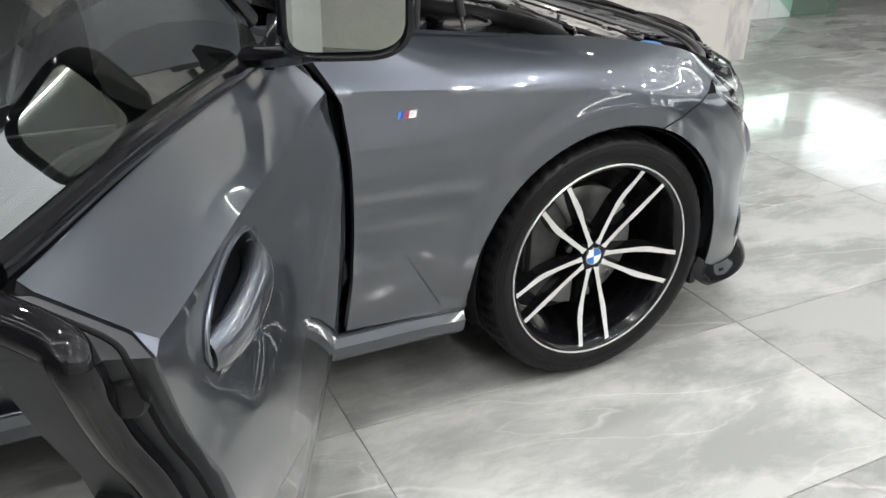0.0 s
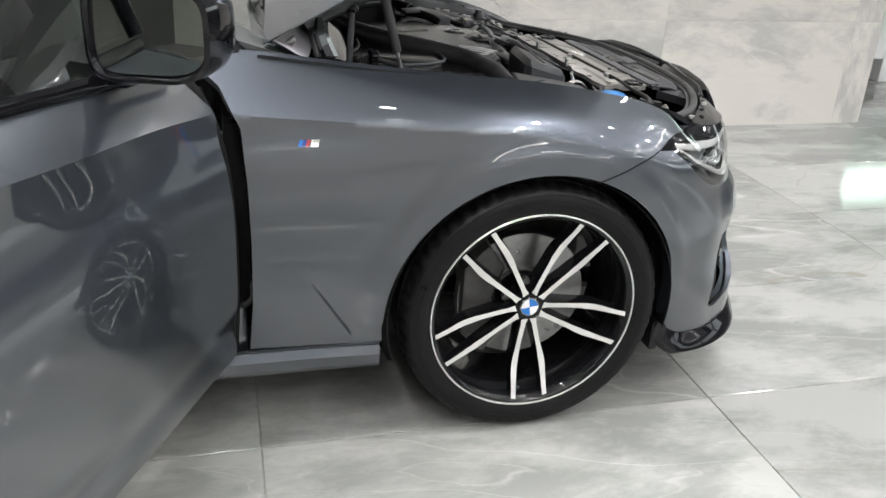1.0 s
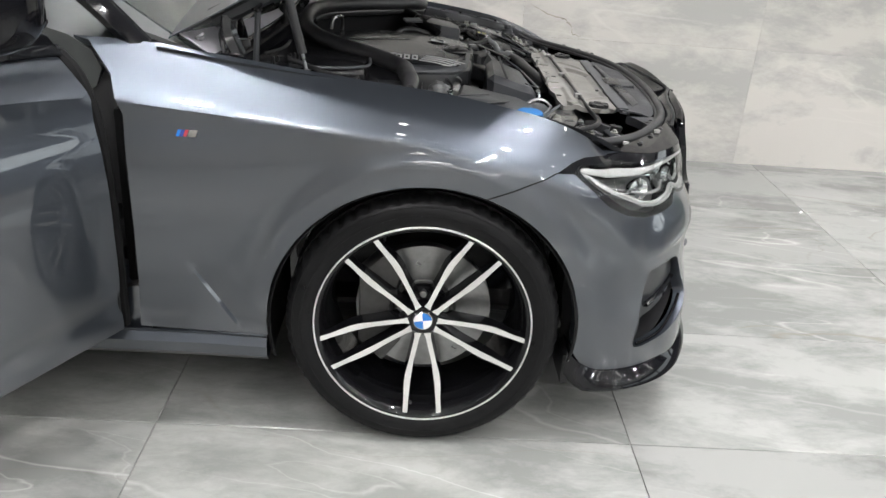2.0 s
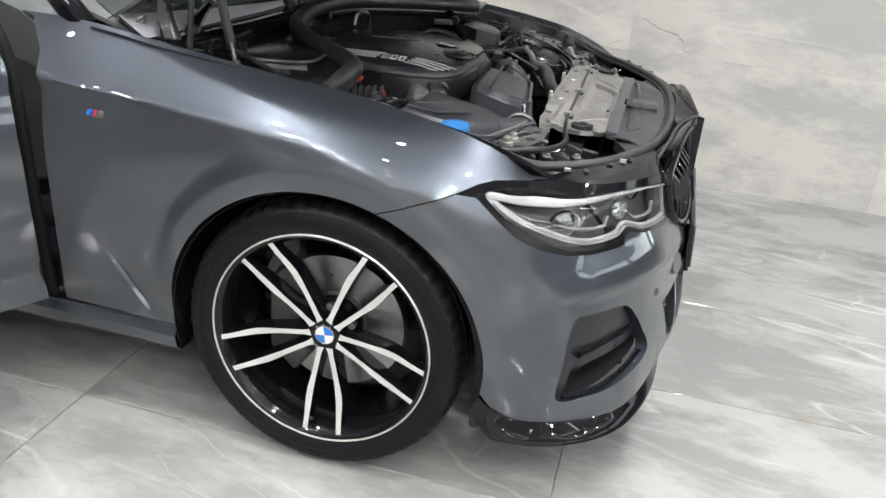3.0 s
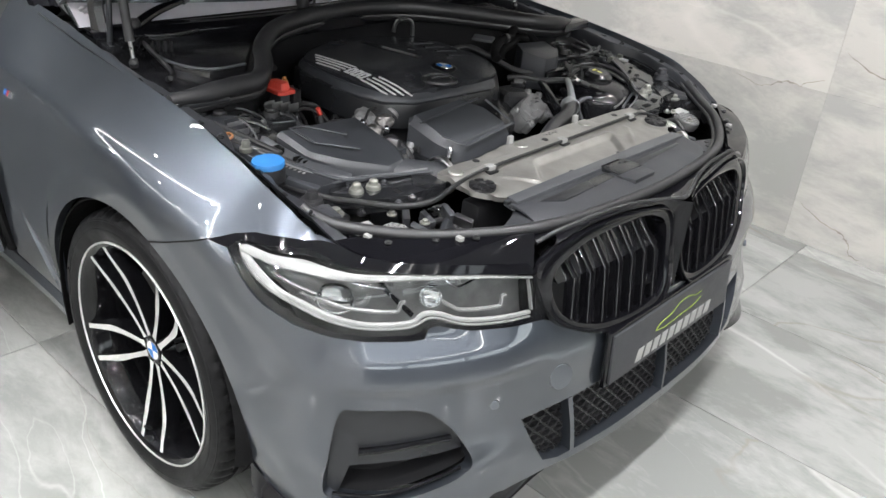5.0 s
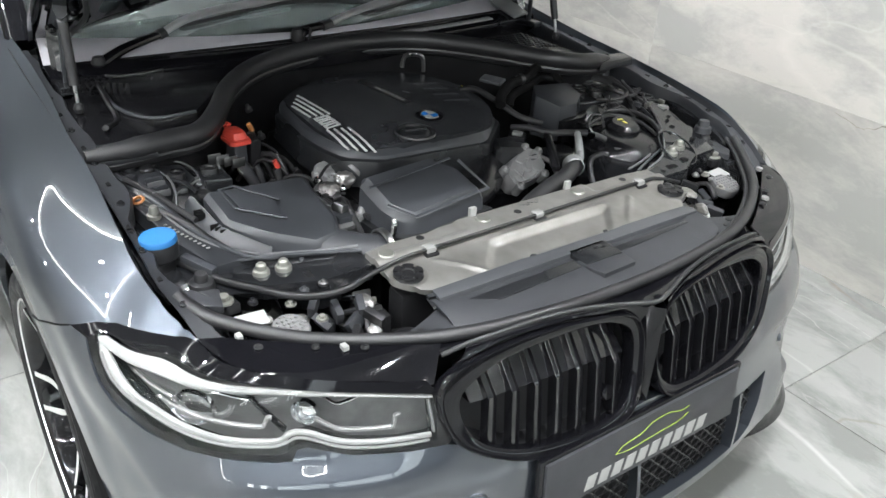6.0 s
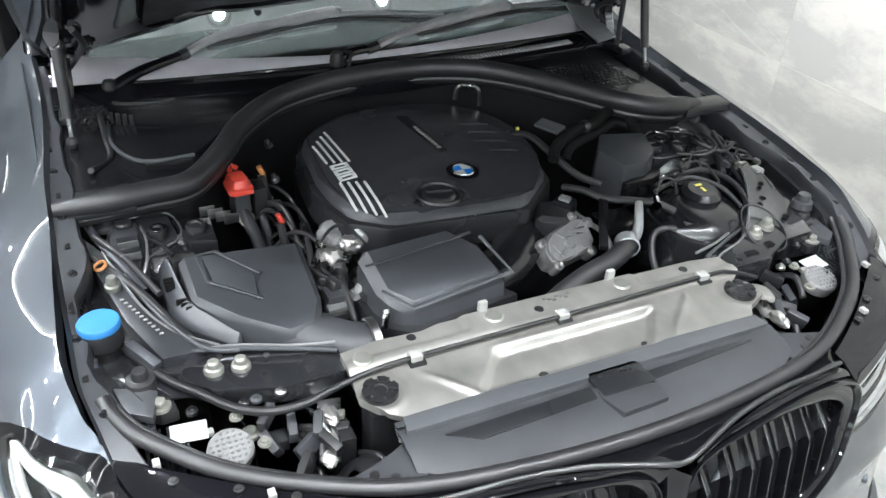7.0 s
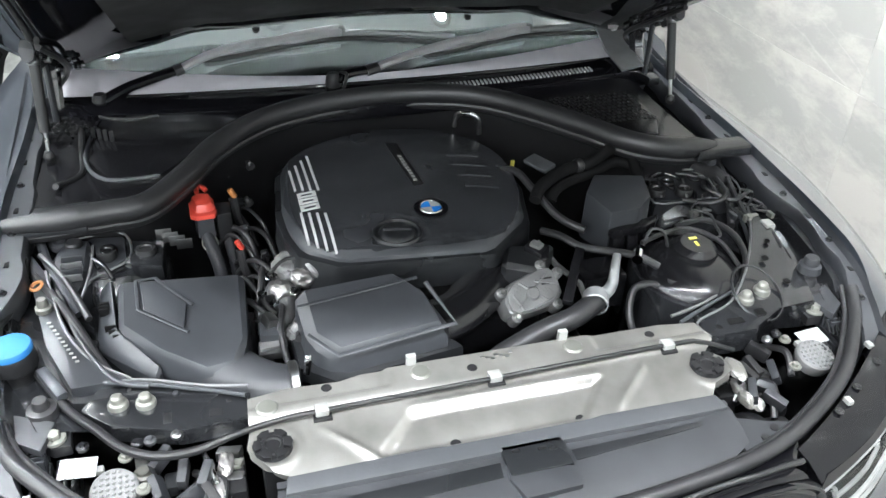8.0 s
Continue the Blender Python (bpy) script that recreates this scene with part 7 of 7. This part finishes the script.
def door_skin():
    def f(s, z):
        return off(lambda a, b: -.010 * np.exp(-((np.asarray(b) - .36) / .035) ** 2))(s, z)
    top = [(s, belt(s)) for s in np.linspace(-1.755, -.82, 30)]
    cup = [(HS + .108 * math.cos(a), HZ - .004 + .050 * math.sin(a)) for a in np.linspace(0, 2 * math.pi, 49)[:-1]]
    return panel(REAR_EDGE + top + FRONT_EDGE, [cup], .016, f, .012, folds=([(s, float(spl(ZSH, s))) for s in np.linspace(-1.786, -.835, 40)],))
part("door_skin", door_skin(), M_PAINT, door)
def door_shell():
    o = [(s + .035, z) for s, z in REAR_EDGE[:-1]] + [(s, belt(s) - .03) for s in np.linspace(-1.70, -.84, 20)] + [(s - .02, z) for s, z in FRONT_EDGE[1:]]
    return panel(o, [], .05, lambda s, z: off(-.055)(s, z), 0, out=False)
part("door_inner", door_shell(), M_MATTE, door, "black inner door trim")
def edge_face(edge, x_in):
    pts = [off(-.004)(s, z) for s, z in edge]
    return thicken(loft([[Vector(p) for p in pts], [Vector(p) + Vector((x_in * .3, .03, 0)) for p in pts], [Vector(p) + Vector((x_in, .070, 0)) for p in pts], [Vector(p) + Vector((x_in * .4, .128, 0)) for p in pts]]), .004)
# rear shut face, coloured darker to paint in its shade
part("door_edge", edge_face([(s, z) for s, z in REAR_EDGE], -.012), M_SHUT_SHADE, door)
part("shut_groove", tube([Vector(off(0)(s, z)) + Vector((-.011, .017, 0)) for s, z in REAR_EDGE], .0028, 8, 5), M_MATTE, door)
part("door_edge", edge_face(FRONT_EDGE, .006), M_SATIN, door)
part("door_seal", tube([Vector(off(-.0)(s, z)) + Vector((-.016, .056, 0)) for s, z in REAR_EDGE], .019, 12, 5), M_GLOSS, door)
part("latch", box((-1.745, -.80, .64), (-1.70, -.765, .71), .006), M_STRUT, door)
part("edge_plug", lathe([(0, .004), (.016, .004), (.019, 0), (.019, -.006)], Matrix.Translation(Vector(off(0)(-1.780, .86)) + Vector((-.011, .033, 0))) @ pose(0, 0, 0, 0, -90, 0), 20), M_SATIN, door)
part("front_seal", tube([Vector(off(-.0)(s, z)) + Vector((.020, .022, 0)) for s, z in FRONT_EDGE], .016, 10, 5), M_MATTE, door)
part("door_check", box((-.80, -.80, .52), (-.70, -.775, .56), .006), M_SATIN, door)
part("belt_trim", tube([Vector(off(.004)(s, belt(s) + .004)) for s in np.linspace(-1.76, -.80, 16)], .013, 10, 2, flat=1.2), M_GLOSS, door)
part("belt_seal", tube([Vector(off(-.012)(s, belt(s) + .014)) for s in np.linspace(-1.76, -.81, 16)], .013, 8, 2), M_RUBBER, door)
def win_top(s):
    return float(spl([(-1.78, 1.378), (-1.45, 1.352), (-1.2, 1.25), (-1.0, 1.12), (-.86, 1.02), (-.80, .965)], s))
def win(s, z, d=0.0):
    b = Vector(off(0)(s, belt(s)))
    return Vector((s, b.y + .012 + (z - belt(s)) * .44 - d, z))
door_glass = part("door_window", loft([[win(s, belt(s) - .02 + (win_top(s) - belt(s) + .02) * t) for t in np.linspace(0, 1, 8)] for s in np.linspace(-.84, -1.76, 20)]), M_WINDOW, door, "raised tinted door window")
door_glass.visible_shadow = False
part("window_frame", tube([win(s, win_top(s), -.004) for s in np.linspace(-.80, -1.78, 24)], .018, 10, 2, flat=1.0), M_GLOSS, door)
part("window_frame", tube([win(-1.78, z, -.002) for z in np.linspace(.97, 1.375, 6)], .020, 10, 2), M_GLOSS, door)
part("corner_trim", prism([(-.83, .925), (-1.02, .93), (-.97, 1.01), (-.86, .965)], -.004, .012, .003, 0, Matrix.Translation((0, -.80, 0)) @ Matrix.Rotation(radians(90), 4, "X")), M_GLOSS, door)

# door handle: painted pull over a sunk bowl
def bowl():
    rows = []
    for k in range(7):
        r = 1 - k / 6
        rows.append([off(.0015 - .046 * (1 - r ** 2.5))(HS + .110 * r * math.cos(a), HZ - .004 + .052 * r * math.sin(a)) for a in np.linspace(0, 2 * math.pi, 33)[:-1]])
    return loft(rows, True)
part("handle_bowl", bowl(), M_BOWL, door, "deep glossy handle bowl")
part("bowl_rim", tube([off(.002)(HS + .112 * math.cos(a), HZ - .004 + .054 * math.sin(a)) for a in np.linspace(0, 2 * math.pi, 41)[:-1]], .0035, 8, 0, True), M_PAINT, door)
def pull():
    pts = [off(d)(HS + x, HZ - .012 + .02 * x) for x, d in ((-.103, -.002), (-.083, .008), (-.046, .016), (.028, .017), (.074, .009), (.100, -.002))]
    return tube(pts, lambda t: .014 + .005 * math.sin(math.pi * t), 16, 6, flat=1.35)
part("pull_handle", pull(), M_PAINT, door, "painted pull handle")

# mirror: gloss shell on a stalk, real mirror glass facing back
mc = Vector((-1.105, -.944, 1.056))
def mirror_shell():
    rows = []
    for k, (dx, g) in enumerate(((-.060, .93), (-.056, 1.0), (-.03, 1.02), (.01, 1.0), (.045, .90), (.075, .70), (.092, .42), (.098, .12))):
        ring = []
        for a in np.linspace(0, 2 * math.pi, 41)[:-1]:
            c, s = math.cos(a), math.sin(a)
            e = 2 / 4.2
            y, z = math.copysign(abs(c) ** e, c) * .093, math.copysign(abs(s) ** e, s) * (.074 + .009 * c)
            ring.append(mc + Vector((dx - .012 * c, y * g, z * g)))
        rows.append(ring)
    bm = loft(rows, True)
    return bm
part("mirror_housing", mirror_shell(), M_GLOSS, door, "gloss black mirror housing")
def mirror_face():
    bm = bmesh.new()
    vs = []
    for a in np.linspace(0, 2 * math.pi, 41)[:-1]:
        c, s = math.cos(a), math.sin(a); e = 2 / 4.2
        vs.append(bm.verts.new(mc + Vector((-.048 - .012 * c * .9 + .035 * math.copysign(abs(s) ** e, s) * (.062 + .008 * c), math.copysign(abs(c) ** e, c) * .082, math.copysign(abs(s) ** e, s) * (.062 + .008 * c)))))
    bm.faces.new(vs[::-1])
    return bm
part("mirror_rim", loft([[mc + Vector((-.060 + d - .012 * c, math.copysign(abs(c) ** (2 / 4.2), c) * .093 * g, math.copysign(abs(s) ** (2 / 4.2), s) * (.074 + .009 * c) * g)) for c, s in ((math.cos(a), math.sin(a)) for a in np.linspace(0, 2 * math.pi, 41)[:-1])] for d, g in ((0, .93), (.004, .90), (.016, .86))][::-1], True), M_GLOSS, door)
part("mirror_glass", mirror_face(), M_MIRROR, door, "silvered mirror glass")
part("mirror_stalk", tube([(-1.019, -.77, .95), (-1.042, -.818, .958), (-1.075, -.866, .972), (-1.092, -.895, .985)], .024, 12, 5, flat=.7), M_GLOSS, door)


# ---- the showroom ----
def structure(name, bm, material, label=""):
    ob = part(name, bm, material, None, label, smooth=False)
    return tagged(ob, kind="structure")
floor = structure("floor", box((-6.3, -7.3, -.12), (8.3, 5.5, -.0045), 0), M_GROUT, "polished grey marble floor tiles with pale veins")
wall = structure("wall_north", box((-6.3, 1.682, 0), (3.048, 2.02, CEILING), 0), M_WALLGROUT, "wall clad in polished pale marble tiles")
structure("wall_west", box((-6.5, -7.3, 0), (-6.3, 5.5, CEILING), 0), M_DARKWALL)
wb = bmesh.new()
for a, b in (((-6.3, 5.3, 0), (6.3, 5.5, CEILING)), ((6.3, 5.3, 0), (8.3, 5.5, 1.68)), ((6.3, 5.3, 2.18), (8.3, 5.5, CEILING))):
    add_box(wb, a, b, 0)
structure("wall_back", wb, M_PLASTER)
structure("backdrop_north", box((5.6, 6.4, .6), (9.2, 6.45, 3.2), 0), M_WINDAY)
ceiling = structure("ceiling", box((-6.5, -7.5, CEILING), (8.5, 5.5, CEILING + .15), 0), M_CEIL, "pale grey painted ceiling with LED coves")

# glazed fronts: openings right through the walls, with mullions
def glazed(name, length, m):
    bm = bmesh.new()
    for a, b in (((0, -.1, 0), (length, .1, 1.7)), ((0, -.1, 2.75), (length, .1, CEILING))):
        add_box(bm, a, b, 0, m)
    n = int(length / 3.2)
    for k in range(n + 1):
        x = length * k / n
        add_box(bm, (x - .12, -.1, 1.7), (x + .12, .1, 2.75), 0, m)
    return structure(name, bm, M_EASTWALL, "dark showroom wall with a band of high windows")
glazed("wall_east", 12.8, pose(8.3, -7.3, 0, 0, 0, 90))
# unseen wall, its pale tone set to brighten the car's side
ws = bmesh.new()
for a, b in (((1.0, -7.5, 0), (8.3, -7.3, 1.9)), ((1.0, -7.5, 2.75), (8.3, -7.3, CEILING)), ((1.0, -7.5, 1.9), (6.6, -7.3, 2.75)), ((7.2, -7.5, 1.9), (7.45, -7.3, 2.75)), ((8.05, -7.5, 1.9), (8.3, -7.3, 2.75))):
    add_box(ws, a, b, 0)
structure("wall_south", ws, M_SOUTH, "pale grey panelled wall with two high windows")
# unseen wall as well; cream tone raised to lift wing and door
structure("wall_south_cream", box((-6.3, -7.5, 0), (1.0, -7.3, CEILING), 0), M_CREAM)
structure("backdrop_south", box((5.6, -8.6, 1.2), (9.2, -8.55, 3.4), 0), M_WINDAY)
structure("backdrop_east", box((9.6, -9, -.5), (9.65, 7, 3.4), 0), M_DAY)

# ceiling lights: recessed spots and rounded LED loops
spot_ring = None
for x in (-4.4, -.93, 1.17, 3.27, 5.37):
    for y in (-5.35, -4.3, -3.25, -2.2, -1.15, -.15, .95) if x > -2 else (-5.35, -3.75):
        if (x, y) == (3.27, .95):
            continue
        downlight(x, y)
        m = pose(x, y, CEILING)
        if spot_ring is None:
            spot_ring = tagged(part("downlight", lathe([(.062, .0), (.064, -.008), (.074, -.010), (.082, -.006), (.084, 0)], None, 28), M_WHITE), "round white recessed downlight in the ceiling", "downlight", "ceiling downlights")
            spot_ring.matrix_basis = m
        else:
            copy_thing(spot_ring, m)
pin = tagged(part("pin_spot", lathe([(.034, 0), (.036, -.006), (.044, -.007), (.048, 0)], None, 20), M_WHITE), "small white recessed pin spot in the ceiling", "downlight", "ceiling pin spots")
part("lens", lathe([(0, -.004), (.022, -.004), (.034, -.003), (.034, 0)], None, 16), M_SPOTGLASS, pin)
pin.matrix_basis = pose(.12, -4.8, CEILING)
for x, y in [(x, y) for x in (-1.98, .12, 2.22, 4.32) for y in (-4.8, -3.7, -2.7, -1.65, -.65, .4)][1:]:
    if (x, y) != (.12, -4.8):
        copy_thing(pin, pose(x, y, CEILING))
def led_loop(cx, cy, w, h):
    pts = [(cx - w, cy - h), (cx + w, cy - h), (cx + w, cy + h), (cx - w, cy + h)]
    p = []
    for i, q in enumerate(pts):
        a, b = Vector(pts[i - 1]), Vector(pts[(i + 1) % 4]); q = Vector(q)
        for t in np.linspace(0, 1, 7):
            s, e = q + (a - q).normalized() * .3, q + (b - q).normalized() * .3
            p.append(((s * (1 - t) + q * t) * (1 - t) + (q * (1 - t) + e * t) * t).to_3d() + Vector((0, 0, CEILING - .05)))
    return tagged(part("led_cove", tube(p, .010, 8, 0, True), M_COVE, None), "thin white LED strip loop on the ceiling", "LED strip", "ceiling LED loops")
for cx, cy, w, h in ((-2.2, -3.0, 1.5, .9), (5.2, -2.0, 1.2, 2.2), (.6, -5.9, 2.2, .7)):
    led_loop(cx, cy, w, h)

wall_led = tagged(part("led_strip", tube([(-.4, -7.285, 2.45), (1.6, -7.285, 2.45), (3.4, -7.285, 2.45), (5.6, -7.285, 2.45)], .011, 8, 0), M_COVE, None), "thin white LED strip along the wall", "LED strip")
structure("column_south", box((-3.3, -6.2, 0), (-2.75, -5.65, CEILING), .01), M_PLASTER, "pale square column")

# glass stair side beyond the end of the wall
stair = tagged(new("stair_balustrade"), "pale green glass stair balustrade with steel fixings", "balustrade")
gm = Matrix.Translation((0, 2.62, 0)) @ Matrix.Rotation(radians(90), 4, "X")
part("glass_panel", prism([(4.53, .01), (5.03, .01), (5.03, 1.05), (3.20, 2.49), (2.40, 2.49), (2.40, 1.69)], -.008, .008, .002, 0, gm), M_GREENGLASS, stair)
for x, y in ((4.86, .17), (4.52, .40), (4.22, .52), (3.90, .90), (4.55, .85), (3.55, 1.05)):
    part("standoff", lathe([(0, .03), (.026, .03), (.028, .026), (.028, 0), (.02, -.03)], gm @ Matrix.Translation((x, y, .012)), 18), M_STEEL, stair)
for k in range(11):
    part("step", box((4.56 - .26 * (k + 1), 2.68, 0 if k < 2 else .17 * (k - 1)), (4.56 - .26 * k, 3.68, .17 * (k + 1)), .008), M_STEP, stair)

# ---- tiles, last ----
def tile(w, h, t, worn=.0012):
    bm = bmesh.new()
    add_box(bm, (-w / 2, -h / 2, -t), (w / 2, h / 2, 0), 0)
    top = [e for e in bm.edges if all(v.co.z > -.0001 for v in e.verts)]
    bmesh.ops.bevel(bm, geom=top, offset=worn, segments=1, affect="EDGES")
    me = bpy.data.meshes.new("tile"); bm.to_mesh(me); bm.free()
    return me
TX, TY = 1.208, .607
fme = tile(TX - .0025, TY - .0025, .004); fme.materials.append(M_FLOOR)
turn = random.Random(4)
for i in range(-4, 7):
    for j in range(-10, 11):
        x, y = .553 + (i - .5) * TX, -.855 + (j + .5) * TY
        if x - TX / 2 < -6.2 or x + TX / 2 > 8.25 or y - TY / 2 < -7.1 or y + TY / 2 > 5.25 or (x < 3.0 and y > 1.9):
            continue
        t = new("tile", fme); t.parent = floor
        t.matrix_basis = pose(x, y, 0, 0, 0, turn.choice((0, 180)))
WX, WZ = 1.205, .602
wme = tile(WX - .0006, WZ - .0006, .010, .0005); wme.materials.append(M_WALL)
for i in range(-5, 3):
    for j in range(0, 6):
        x0, x1 = .455 + i * WX, min(.455 + (i + 1) * WX, 3.056)
        z0, z1 = j * WZ, min((j + 1) * WZ, CEILING)
        if x1 - x0 < .02 or z1 - z0 < .02:
            continue
        t = new("tile", wme); t.parent = wall
        t.matrix_basis = pose((x0 + x1) / 2, 1.672, (z0 + z1) / 2, 90, 0, 0) @ Matrix.Diagonal(((x1 - x0) / WX, (z1 - z0) / WZ, 1, 1))
for j in range(0, 6):
    z0, z1 = j * WZ, min((j + 1) * WZ, CEILING)
    t = new("tile", wme); t.parent = wall
    t.matrix_basis = pose(3.058, 1.672 + .176, (z0 + z1) / 2, 90, 0, 90) @ Matrix.Diagonal((.352 / WX, (z1 - z0) / WZ, 1, 1))
# long brown veins that come back in the print of the wall tiles
def stone_vein(pts, w):
    """A thin jagged seam in the stone, widest in its middle, along the wall."""
    rnd = random.Random(len(pts))
    line = []
    for (xa, za), (xb, zb) in zip(pts, pts[1:]):
        for k in range(6):
            t = k / 6
            line.append((xa + (xb - xa) * t + rnd.uniform(-.004, .004), za + (zb - za) * t + rnd.uniform(-.004, .004)))
    rows = []
    for k, (x, z) in enumerate(line):
        h = w * (.25 + math.sin(math.pi * k / (len(line) - 1)) * .75) * rnd.uniform(.5, 1.2)
        rows.append([(x, 1.676, z - h), (x, 1.6712, z - h * .8), (x, 1.6712, z + h * .8), (x, 1.676, z + h)])
    return loft(rows)
LONG = [(.482, .760), (.573, .715), (.666, .695), (.697, .665), (.711, .625), (.765, .615)]
for pts, w in ((LONG, .0042), ([(x, z - .602) for x, z in LONG], .0042), ([(x, z + .602) for x, z in LONG], .0042), ([(.094, .589), (.199, .563), (.253, .588), (.295, .609), (.343, .602), (.392, .631), (.444, .647)], .003)):
    part("stone_vein", stone_vein(pts, w), M_VEIN, wall, "jagged brown seam in the stone")
